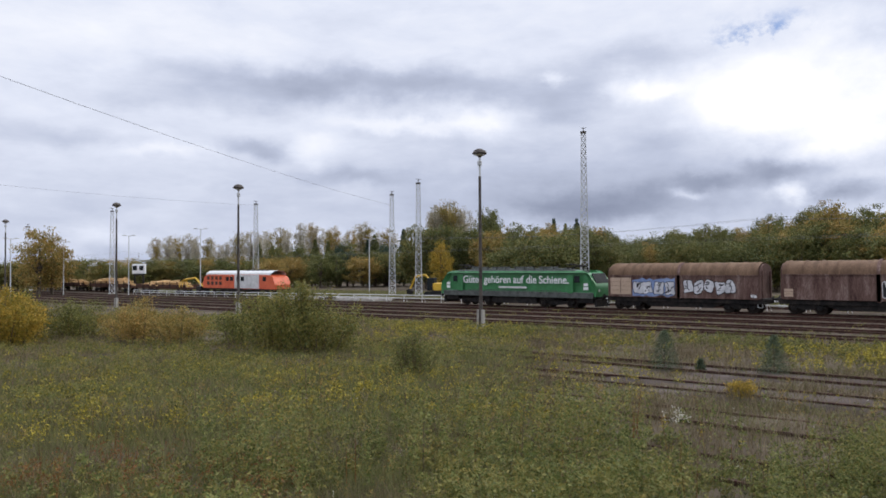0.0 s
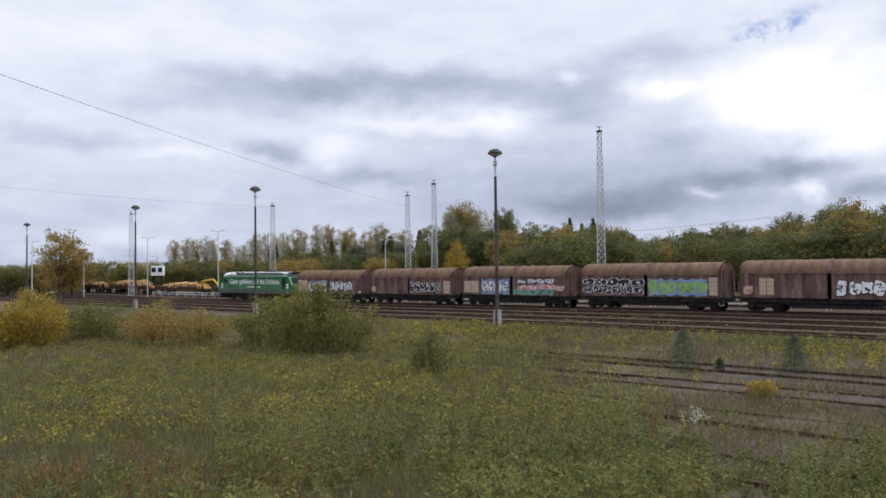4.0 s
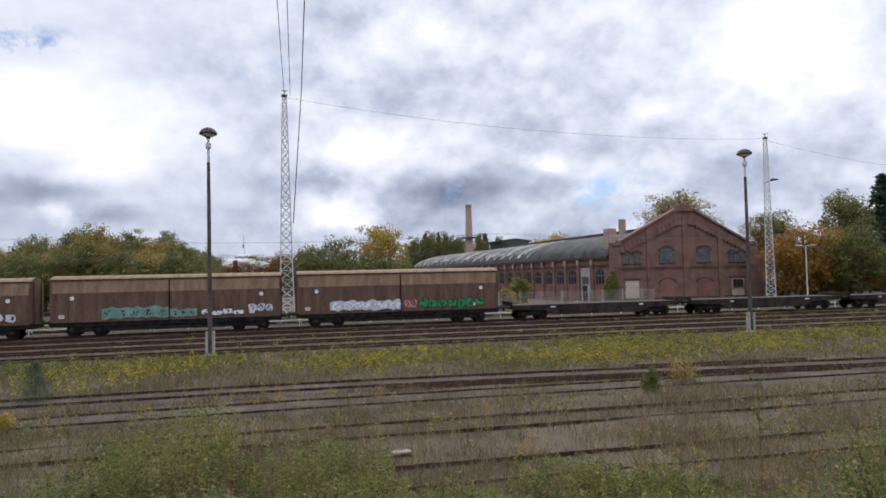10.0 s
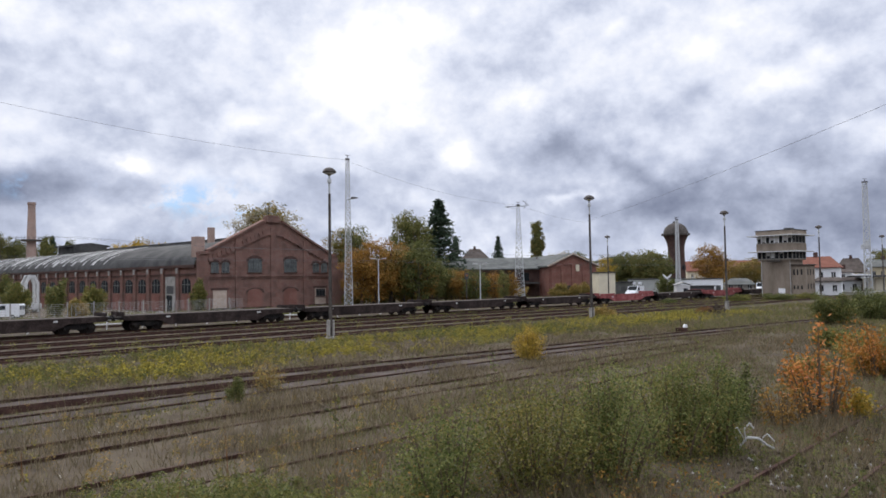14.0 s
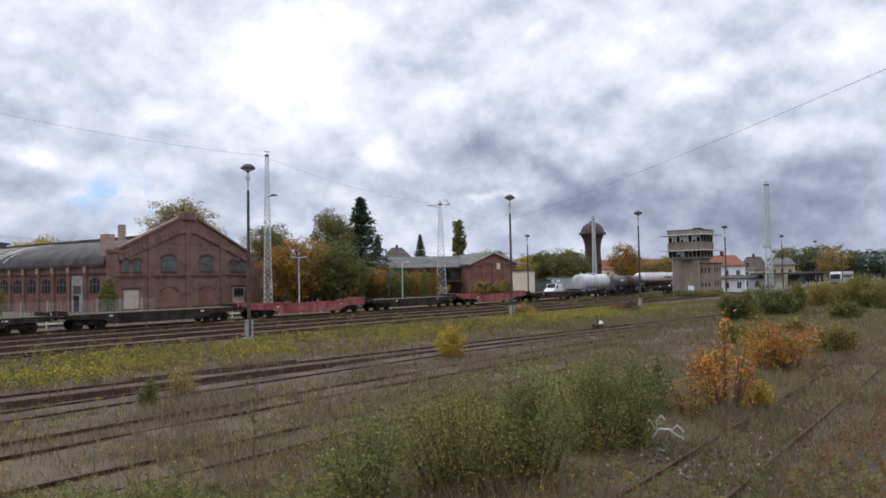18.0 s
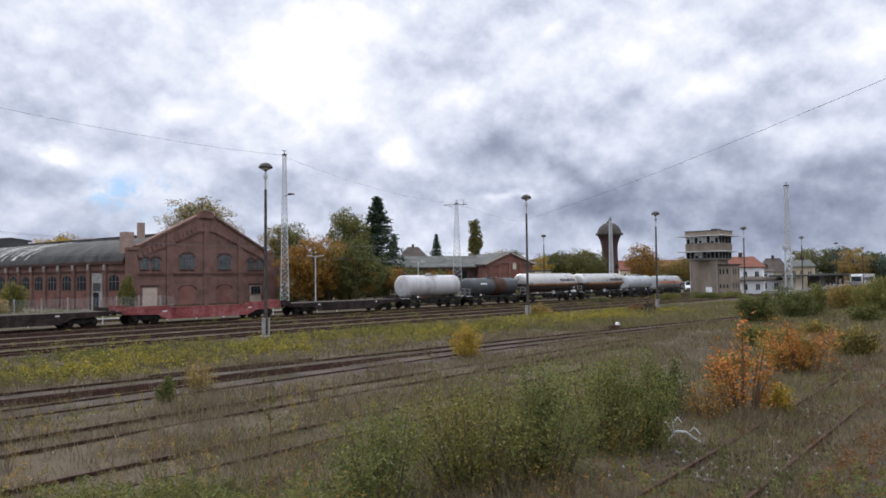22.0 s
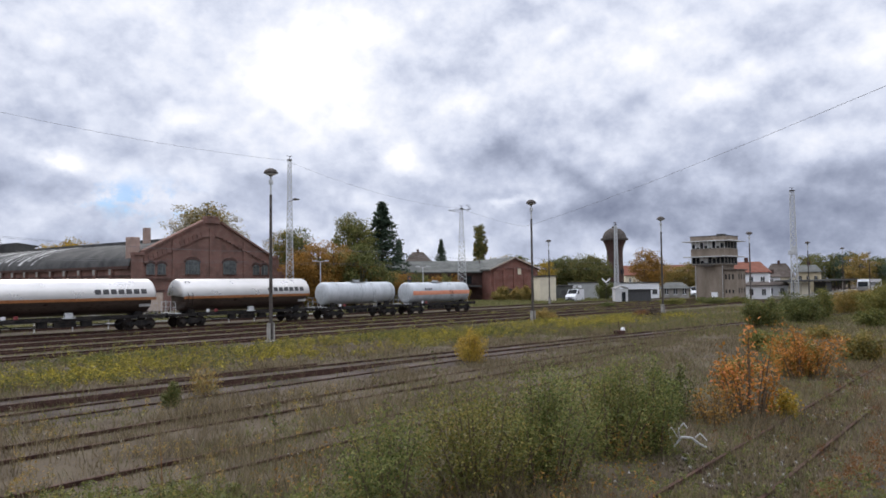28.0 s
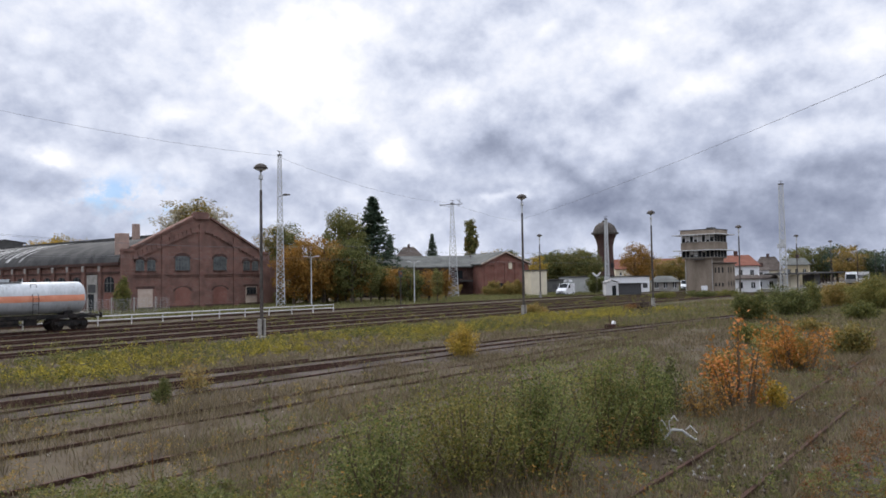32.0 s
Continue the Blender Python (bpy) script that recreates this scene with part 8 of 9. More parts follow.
def tree(kind, leaf, az, dist, el=None, height=None, wide=1.0, seed=0, where="at the edge of the yard", group=""):
    x, y = polar(az, dist)
    z = gzf(x) - 0.25
    h = height if height else top_at(dist, el) - z
    p = tree_proto(kind, leaf, seed % 3)
    m = pose(x, y, z, rz=(seed * 77) % 360) @ Matrix.Diagonal((h / 10 * wide, h / 10 * wide, h / 10.0, 1))
    if p not in USED:
        USED.add(p)
        p.matrix_basis = m
        ob = p
    else:
        ob = copy_thing(p, m @ Matrix.Diagonal((1 / p.scale.x, 1 / p.scale.y, 1 / p.scale.z, 1)))
    tagged(ob, f"{TREELABEL[leaf.name]} {KINDLABEL[kind]} {where}", "tree", group or "trees round the yard")
    return ob


def copse(points, leafset, kinds, dist, count, seed, group, jitter=14.0, wide=(0.85, 1.25), drop=0.28):
    """A row of trees whose tops follow the skyline points (az, el)."""
    rng = np.random.default_rng(seed)
    azs, els = [p[0] for p in points], [p[1] for p in points]
    for i in range(count):
        az = azs[0] + (azs[-1] - azs[0]) * (i + rng.uniform(0.1, 0.9)) / count
        d = dist + rng.uniform(0, jitter)
        el = float(np.interp(az, azs, els)) * rng.uniform(1 - drop, 1.0)
        tree(kinds[rng.integers(len(kinds))], leafset[rng.integers(len(leafset))], az, d, el, wide=rng.uniform(*wide), seed=int(rng.integers(1000)), group=group)


F, O, Y, B, G, N = L_FOREST, L_OCHRE, L_YELLOW, L_BARE, L_GREEN, L_PINE
WOOD = [(-36.0, 3.6), (-33, 3.7), (-31.5, 3.7), (-29, 3.4), (-27, 2.5), (-24, 3.0), (-19.6, 3.3), (-17, 3.7), (-15, 4.1), (-12.8, 4.75), (-10, 4.4), (-7.5, 4.1), (-6, 3.3), (-4.4, 2.6)]
copse(WOOD, [F, F, G, F, O, F], ["slender", "slender", "broad"], 132, 66, 5, "wood behind the tracks", 24, (0.8, 1.15), 0.22)
copse([(a, e * 0.74) for a, e in WOOD], [F, G, F, O, F], ["slender", "broad"], 112, 56, 6, "wood behind the tracks", 12, (1.0, 1.4), 0.35)
copse([(-33, 3.4), (-30, 3.7), (-28, 3.2)], [F, N], ["spruce", "broad"], 150, 5, 16, "wood behind the tracks", 5, (0.7, 0.9), 0.1)
tree("spruce", N, -32.1, 150, 3.65, wide=0.75, seed=1, where="above the wood")
# pale half-bare poplars far off, with green scrub below
copse([(-63, 2.5), (-61.5, 2.7), (-58, 2.4), (-56, 3.3), (-51.7, 3.8), (-49, 3.5), (-47.3, 3.7), (-45, 3.6)], [B, B, B, O], ["sparse"], 205, 24, 7, "half-bare trees in the distance", 18, (0.5, 0.95), 0.2)
copse([(-75, 0.95), (-66, 1.0), (-60, 1.1), (-52, 1.3), (-46, 1.6), (-40, 2.0)], [F, G, O, O], ["broad"], 165, 46, 8, "scrub behind the yard", 22, (1.1, 1.8), 0.3)
copse([(-56, 1.9), (-53, 2.0), (-48, 2.4), (-45.5, 2.6), (-43.5, 3.3)], [N, F, F], ["broad", "spruce"], 178, 12, 9, "scrub behind the yard", 10, (0.8, 1.2), 0.15)
copse([(-41.8, 5.1), (-40, 5.3), (-39, 4.9)], [B, O, B, O], ["sparse", "slender"], 165, 8, 10, "half-bare trees in the distance", 8, (0.55, 0.8), 0.10)
copse([(-37.8, 5.0), (-36.6, 4.8)], [O, G], ["slender"], 150, 3, 11, "half-bare trees in the distance", 6, (0.6, 0.8), 0.06)
copse([(-43.2, 4.2), (-36, 3.3)], [F, O, F], ["broad"], 140, 9, 12, "scrub behind the yard", 10, (0.8, 1.1), 0.2)
tree("broad", Y, -41.0, 128, 2.45, wide=0.6, seed=3, where="beside the masts")
tree("broad", O, -70.1, 150, 3.05, wide=0.95, seed=5, where="standing alone behind the tracks")
tree("broad", O, -69.3, 152, 2.6, wide=0.9, seed=6, where="standing alone behind the tracks")
# between the wood and the workshop
copse([(-5, 2.3), (0, 2.6), (3, 2.9)], [O, F, L_BROWN], ["broad"], 175, 9, 13, "trees behind the workshop", 15, (0.8, 1.2), 0.2)
tree("broad", F, 3.6, 122, 3.4, wide=1.0, seed=1, where="beside the workshop")
tree("broad", F, 5.0, 126, 3.6, wide=1.0, seed=2, where="beside the workshop")
tree("broad", F, 2.2, 120, 2.9, wide=1.1, seed=0, where="beside the workshop")
tree("broad", G, 5.4, 140, 2.6, wide=1.2, seed=2, where="beside the workshop")
tree("broad", Y, 7.9, 158, 5.1, wide=0.75, seed=4, where="beside the workshop")
tree("broad", Y, 9.0, 160, 4.2, wide=0.7, seed=2, where="beside the workshop")
copse([(2.5, 2.0), (10.5, 2.1)], [F, G, F], ["broad"], 128, 9, 14, "trees behind the workshop", 10, (0.9, 1.4), 0.25)
copse([(10, 3.3), (13, 3.7), (17.5, 3.4)], [F, N, F, G], ["slender", "spruce"], 250, 12, 15, "trees behind the workshop", 15, (0.8, 1.2), 0.15)
copse([(20.3, 3.5), (22, 3.75), (23.5, 3.4)], [Y, Y], ["broad"], 235, 4, 18, "trees behind the workshop", 10, (0.9, 1.1), 0.08)
for az, el, s in ((30.3, 6.1, 1), (31.4, 6.35, 2), (32.7, 5.3, 4)):
    tree("slender", (G, B, O)[s % 3], az, 150, el + 0.1, wide=1.35, seed=s, where="behind the workshop gable")
copse([(36.8, 4.6), (38, 4.6)], [G, O], ["sparse"], 150, 3, 19, "trees behind the workshop", 8, (1.0, 1.2), 0.1)
for az, el, lf, w, s in ((38.5, 3.3, L_RUST, 0.9, 1), (39.7, 3.6, L_RUST, 1.0, 2), (40.8, 3.4, O, 0.95, 4), (41.7, 3.1, L_RUST, 0.9, 5), (43.0, 3.7, G, 0.9, 3)):
    tree("broad", lf, az, 108 + s, el, wide=w, seed=s, where="beside the workshop gable")
for az, el in ((10.9, 3.5), (12.2, 3.9), (13.4, 3.9), (14.3, 3.5), (16.1, 3.6), (17.6, 3.4)):
    tree("slender", G, az, 240, el, wide=0.9, seed=int(az * 7), where="behind the workshop roof")
copse([(39, 2.3), (44, 2.2), (46.0, 1.0), (50.5, 0.75)], [O, G, L_RUST, G], ["broad", "slender"], 112, 18, 21, "autumn trees beside the workshop", 8, (0.9, 1.3), 0.25)
tree("slender", G, 42.0, 150, 5.9, wide=1.0, seed=3, where="beside the tall spruce")
tree("slender", G, 42.9, 148, 5.3, wide=1.1, seed=5, where="beside the tall spruce")
tree("spruce", N, 44.7, 152, 6.3, wide=1.65, seed=1, where="standing above the autumn trees")
tree("spruce", N, 46.0, 165, 3.4, wide=0.9, seed=2, where="behind the depot roof")
tree("spruce", N, 49.37, 230, 3.35, wide=1.0, seed=1, where="behind the depot roof")
tree("column", F, 52.45, 235, 4.9, wide=0.78, seed=1, where="behind the depot")
copse([(53.5, 2.2), (56, 2.35)], [O, G], ["broad"], 260, 4, 22, "trees behind the depot", 8, (0.9, 1.2), 0.1)
copse([(57.6, 1.9), (59.5, 2.2), (62, 2.1)], [F, N, F], ["broad"], 185, 12, 23, "trees behind the depot", 8, (0.8, 1.1), 0.12)
tree("broad", Y, 57.6, 172, 1.7, wide=0.8, seed=2, where="behind the cream shed")
tree("broad", L_RUST, 65.1, 195, 2.5, wide=0.9, seed=2, where="beside the water tower")
tree("broad", L_RUST, 65.6, 198, 2.3, wide=0.8, seed=3, where="beside the water tower")
copse([(66.3, 1.3), (68, 1.6), (70, 1.2)], [O, L_BROWN, O], ["broad"], 230, 5, 24, "trees behind the signal box", 8, (0.9, 1.2), 0.15)
copse([(76, 1.9), (77, 2.1), (79.5, 1.9), (82, 1.5), (90, 1.2), (100, 1.2)], [F, N, F, O], ["broad"], 300, 30, 25, "trees beyond the station", 20, (1.0, 1.5), 0.15)
copse([(-110, 1.6), (-90, 1.5), (-76, 1.5)], [F, O], ["broad"], 190, 14, 26, "scrub behind the yard", 20, (1.1, 1.6), 0.2)


def shrub(x, y, h, w, leaf, seed, label, name="shrub", size=0.10, dens=1.0, cat="shrub", stems=9, low=0.0):
    """Many stems from one foot, with leaves in clumps along and round them."""
    rng = np.random.default_rng(seed)
    r = thing(name, label, cat, pose(x, y, gzf(x) - 0.2), group="shrubs in the yard")
    P = []
    stems = int(stems * 1.6)
    for i in range(stems):
        a = rng.uniform(0, 6.28)
        u = rng.uniform(0.05, 1.0)
        tip = Vector((math.cos(a) * w / 2 * u, math.sin(a) * w / 2 * u, h * (1.0 if i == 0 else rng.uniform(0.5, 1.0)) * (1 - 0.3 * u * u)))
        foot = Vector((math.cos(a) * 0.22 * w * u, math.sin(a) * 0.22 * w * u, -0.1))
        mid = foot.lerp(tip, 0.5) + Vector((0, 0, 0.06 * h))
        st = MB()
        st.cyl(foot, mid, 0.022 * h / 2 + 0.006, 0.012 * h / 2 + 0.004, 5, False).cyl(mid, tip, 0.012 * h / 2 + 0.004, 0.004, 5, False)
        part("stem", st, M_STEM, r)
        n = int(1000 * dens * max(0.35, (w * h) / 6) / stems * 9)
        f = rng.uniform(0.22 - low, 1.02, n)[:, None]
        line = np.where(f < 0.5, np.array(foot) + (np.array(mid) - np.array(foot)) * f * 2, np.array(mid) + (np.array(tip) - np.array(mid)) * (f - 0.5) * 2)
        P.append(line + rng.normal(size=(n, 3)) * np.array([0.062 * w + 0.05, 0.062 * w + 0.05, 0.06 * h]) * (1.45 - 0.85 * f))
    P = np.concatenate(P)
    P = P[P[:, 2] > 0.04]
    me = leaves("foliage", P, size * 0.85, rng, 0.6, kite=math.hypot(x, y) < 24)
    me.materials.append(leaf)
    part("foliage", me, leaf, r)
    return r


def pine_sapling(x, y, h, seed):
    rng = np.random.default_rng(seed)
    r = thing("pine_sapling", "small blue-green pine sapling in dry grass", "sapling", pose(x, y, gzf(x) - 0.2), group="saplings in the yard")
    part("trunk", MB().cyl((0, 0, -0.1), (0, 0, h), 0.025, 0.006, 6), M_BARK, r)
    n = 2600
    z = rng.uniform(0.05, 1, n)
    w = 0.48 * h * (1.02 - z) ** 0.6
    a = rng.uniform(0, 6.28, n)
    P = np.stack([np.cos(a) * w * rng.uniform(0.2, 1, n), np.sin(a) * w * rng.uniform(0.2, 1, n), z * h], 1)
    me = leaves("needles", P, 0.10, rng, 0.16, 0.5)
    me.materials.append(L_SAPLING)
    part("needles", me, L_SAPLING, r)


shrub(-42.6, 13.6, 3.2, 4.6, L_YELLOW, 1, "bright yellow autumn shrub among the weeds", size=0.12, dens=0.9, stems=16)
shrub(-46.5, 15.5, 3.0, 4.6, L_BUSH, 2, "green shrub turning yellow among the weeds", size=0.12, stems=14, dens=0.8)
shrub(-45.0, 18.5, 2.7, 4.6, L_BUSH, 8, "green shrub turning yellow among the weeds", size=0.11, stems=13, dens=0.5)
shrub(-42.3, 21.0, 2.4, 4.0, L_OCHRE, 9, "ochre-green shrub with bare stems at its foot", size=0.11, stems=12, dens=0.5)
shrub(-32.4, 21.4, 2.2, 3.2, L_BUSH, 10, "low green shrub in the yard", size=0.11, stems=10, dens=0.5)
shrub(-38.9, 19.2, 2.6, 4.4, L_OCHRE, 3, "ochre-green shrub with bare stems at its foot", size=0.11, stems=14, dens=0.5)
shrub(-35.2, 19.6, 2.3, 3.2, L_OCHRE, 4, "ochre-green shrub with bare stems at its foot", size=0.11, stems=10, dens=0.5)
shrub(-28.6, 20.9, 3.3, 4.2, L_BUSH, 5, "broad green shrub in the yard", size=0.11, stems=16, dens=0.75)
shrub(-25.8, 20.9, 3.45, 4.0, L_BUSH, 6, "broad green shrub in the yard", size=0.11, stems=15, dens=0.75)
shrub(-17.37, 18.55, 1.84, 1.7, L_GREEN, 7, "single green sapling with rounded crown", "sapling", size=0.075, dens=0.8, cat="sapling", stems=11)


def stalk(x, y, h, leaf, seed):
    """A thin birch whip: one dark stem with short twigs and a few leaves."""
    rng = np.random.default_rng(seed)
    r = thing("birch_whip", "thin young birch standing above the weeds", "sapling", pose(x, y, gzf(x) - 0.2), group="saplings in the yard")
    lean = rng.normal(size=2) * 0.05 * h
    st = MB().cyl((0, 0, -0.1), (lean[0], lean[1], h), 0.014, 0.004, 5, False)
    P = []
    for k in range(int(9 * h)):
        f = rng.uniform(0.3, 0.98)
        a, ln = rng.uniform(0, 6.28), 0.26 * (1.15 - f) * h * 0.6 + 0.06
        b = Vector((lean[0] * f, lean[1] * f, h * f))
        t = b + Vector((math.cos(a) * ln, math.sin(a) * ln, 0.7 * ln))
        st.cyl(b, t, 0.005, 0.002, 4, False)
        P += [np.array(b.lerp(t, u)) + rng.normal(size=3) * 0.025 for u in rng.uniform(0.2, 1.05, 5)]
    part("stem", st, M_STEM, r)
    me = leaves("foliage", np.array(P), 0.06, rng, 0.7, kite=True)
    me.materials.append(leaf)
    part("foliage", me, leaf, r)


for i, (x, y, h, lf) in enumerate(((-14.85, 11.81, 2.0, L_WEED), (-14.5, 12.0, 1.7, L_OCHRE), (-10.95, 14.94, 2.1, L_GREEN), (-9.72, 15.93, 1.45, L_GREEN), (-10.3, 15.4, 1.3, L_WEED), (-16.5, 9.6, 1.3, L_WEED), (-12.4, 10.4, 1.5, L_GREEN),
                                   (-9.0, 9.8, 1.5, L_WEED), (-7.4, 10.6, 1.6, L_WEED), (-5.9, 11.2, 1.4, L_GREEN), (-13.0, 13.5, 1.3, L_WEED), (9.0, 12.2, 1.9, L_GREEN), (9.4, 9.5, 1.8, L_WEED), (13.4, 11.6, 2.1, L_WEED), (15.0, 9.4, 2.2, L_GREEN), (16.9, 17.6, 1.2, L_OCHRE))):
    stalk(x, y, h, lf, 300 + i)
pine_sapling(-11.2, 25.3, 1.5, 8)
pine_sapling(-7.8, 26.6, 1.4, 9)
pine_sapling(-10.0, 25.6, 0.5, 10)
shrub(-7.15, 21.4, 0.62, 0.8, L_YELLOW, 11, "tiny orange-yellow autumn seedling", "seedling", size=0.06, stems=7, cat="sapling")
shrub(11.9, 7.7, 2.35, 2.8, L_WEED, 12, "tall leafy green shrub close to the camera", size=0.064, dens=1.4, stems=22, low=0.2)
shrub(14.4, 7.6, 2.55, 2.6, L_WEED, 13, "tall leafy green shrub close to the camera", size=0.064, dens=1.3, stems=18, low=0.2)
shrub(10.6, 8.2, 2.2, 2.8, L_BUSH, 14, "leafy green shrub with yellowing leaves", size=0.064, dens=1.25, stems=18, low=0.2)
shrub(8.8, 8.8, 1.75, 2.6, L_WEED, 15, "leafy green shrub with yellowing leaves", size=0.062, dens=1.2, stems=14, low=0.2)
shrub(15.4, 7.0, 2.3, 1.8, L_WEED, 16, "tall leafy green shrub close to the camera", size=0.066, dens=1.4, stems=10, low=0.2)
shrub(19.2, 8.1, 1.6, 1.6, L_GREEN, 17, "dark green shrub beside the orange saplings", size=0.08, dens=1.2, stems=10, low=0.2)
shrub(16.4, 7.9, 1.35, 1.4, L_BUSH, 18, "yellow-green shrub among the weeds", size=0.07, stems=8)
shrub(20.6, 6.6, 2.75, 1.9, L_ORANGE, 19, "bright orange autumn sapling with dark stems", "autumn_sapling", size=0.12, dens=0.16, cat="sapling", stems=11)
shrub(29.6, 7.5, 2.35, 3.2, L_ORANGE, 20, "orange-red autumn shrub beside the old track", "autumn_sapling", size=0.12, dens=0.2, cat="sapling", stems=11)
shrub(18.9, 6.9, 1.3, 1.7, L_RUST, 21, "low pale orange undergrowth beside the rails", size=0.08, dens=0.3, stems=9, low=0.2)
shrub(21.1, 5.8, 0.85, 0.9, L_YELLOW, 22, "low golden autumn undergrowth", size=0.12, dens=0.4, stems=8, low=0.2)
shrub(27.5, 9.4, 1.0, 1.8, L_OCHRE, 23, "yellow-green shrub behind the autumn saplings", size=0.09, stems=9)
shrub(30.5, 8.0, 1.5, 2.6, L_OCHRE, 24, "ochre shrub behind the autumn saplings", size=0.10, stems=9)
shrub(27.0, 21.3, 1.65, 1.9, L_YELLOW, 25, "rounded yellow shrub in the grass", size=0.09, stems=10, dens=1.1, low=0.2)
shrub(13.7, 22.2, 1.25, 1.9, L_OCHRE, 26, "thin ochre shrub on the old tracks", size=0.07, stems=8, dens=0.4)
shrub(11.6, 21.0, 0.9, 0.6, L_GREEN, 27, "small green seedling between old tracks", "seedling", size=0.06, stems=4, cat="sapling")
for i, (x, y, h, w, lf) in enumerate(((59, 17.6, 2.9, 4.0, L_GREEN), (68, 17.4, 3.0, 4.4, L_GREEN), (73, 16.8, 3.0, 4.6, L_BUSH), (84, 12.6, 3.6, 8.0, L_BUSH), (64, 11.0, 1.6, 3, L_BUSH), (50, 11.5, 0.9, 2.4, L_OCHRE), (37, 7.0, 1.6, 2.0, L_OCHRE), (88, 17, 3.0, 6, L_OCHRE), (60, 38.5, 1.3, 2.6, L_OCHRE), (71.6, 33.4, 0.8, 2.6, L_BROWN), (100, 52.5, 0.8, 3.4, L_GREEN), (113, 47.5, 1.2, 5, L_BUSH), (121, 44.5, 1.3, 6, L_GREEN), (128, 42.5, 1.2, 5, L_BUSH), (35, 9.5, 1.4, 2.2, L_WEED), (40, 12, 1.2, 2.4, L_BUSH))):
    shrub(x, y, h, w, lf, 70 + i, "bushy shrub at the edge of the old tracks", size=0.16, stems=14, dens=0.55)
for i, (x, y, h, w, lf) in enumerate(((29.0, 96, 5.0, 3.4, L_GREEN), (32.0, 93, 3.8, 3.4, L_BUSH), (28, 86, 2.4, 3, L_OCHRE), (30.5, 126, 5.5, 5, L_GREEN), (43.6, 88.4, 4.4, 2.6, L_BUSH), (29, 112, 4.4, 5, L_BUSH), (67.5, 88, 2.6, 3, L_OCHRE), (71, 90, 3.2, 4, L_BUSH), (76, 91, 2.6, 4, L_GREEN), (81, 90, 2.8, 4, L_OCHRE), (112, 92, 3.0, 6, L_OCHRE), (119, 86, 3.2, 5, L_OCHRE), (121.5, 82.5, 3.4, 5, L_OCHRE), (124.2, 78.8, 3.6, 3, L_BUSH), (139.4, 74.0, 4.5, 4.6, L_GREEN))):
    shrub(x, y, h, w, lf, 110 + i, "tall shrub growing against the buildings", size=0.26, stems=14, dens=0.30)


# ---- weeds and grass, too many to count ----
def scatter(rng, n, az0, az1, r0, r1, power):
    a = np.radians(rng.uniform(az0, az1, n))
    u = rng.uniform(0, 1, n)
    k = 2 - power
    r = (r0 ** k + u * (r1 ** k - r0 ** k)) ** (1 / k)
    return r * np.sin(a), r * np.cos(a), r


def patchy(x, y, s, seed):
    """A smooth field between 0 and 1 that groups plants in patches."""
    f = np.zeros_like(x)
    rg = np.random.default_rng(seed)
    for k in range(6):
        a, ph = rg.uniform(0, 6.28), rg.uniform(0, 6.28)
        w = s * rg.uniform(0.5, 1.8)
        f += np.sin((x * math.cos(a) + y * math.sin(a)) * w + ph)
    return 0.5 + f / 6


def field_z(x, y):
    return gz(x) - 0.20


def blades(name, x, y, h, wd, lean, rng, leaf, label, per=5, tuft=0.12):
    """Tufts of narrow upright blades."""
    n = len(x)
    X = np.repeat(x, per) + rng.normal(size=n * per) * tuft
    Y = np.repeat(y, per) + rng.normal(size=n * per) * tuft
    Hh = np.repeat(h, per) * rng.uniform(0.5, 1.15, n * per)
    Ww = np.repeat(wd, per)
    Z = field_z(X, Y)
    a = rng.uniform(0, 6.28, n * per)
    lx, ly = rng.normal(size=n * per) * lean * Hh, rng.normal(size=n * per) * lean * Hh
    dx, dy = np.cos(a) * Ww / 2, np.sin(a) * Ww / 2
    V = np.stack([np.stack([X - dx, Y - dy, Z], 1), np.stack([X + dx, Y + dy, Z], 1), np.stack([X + lx, Y + ly, Z + Hh], 1)], 1).reshape(-1, 3)
    me = rawmesh(name, V, np.arange(3 * n * per).reshape(-1, 3))
    me.materials.append(leaf)
    tagged(new(name, me), label, "grass", kind="stuff")


def weeds(name, x, y, h, leafsize, per, rng, leaf, label, lowest=0.15, width=0.13):
    """Upright leafy weeds: leaves round a stem."""
    n = len(x)
    f = rng.uniform(lowest, 1.0, (n, per))
    rad = width * (1.15 - 0.6 * f) * rng.uniform(0.3, 1.3, (n, per)) * (0.6 + 0.5 * h[:, None])
    a = rng.uniform(0, 6.28, (n, per))
    tx, ty = rng.normal(size=(n, 1)) * 0.12, rng.normal(size=(n, 1)) * 0.12
    P = np.stack([x[:, None] + np.cos(a) * rad + tx * f * h[:, None], y[:, None] + np.sin(a) * rad + ty * f * h[:, None], field_z(x, y)[:, None] + f * h[:, None]], -1).reshape(-1, 3)
    me = leaves(name, P, np.repeat(np.broadcast_to(leafsize, (n,)), per), rng, 0.5, 0.15)
    me.materials.append(leaf)
    tagged(new(name, me), label, "weeds", kind="stuff")


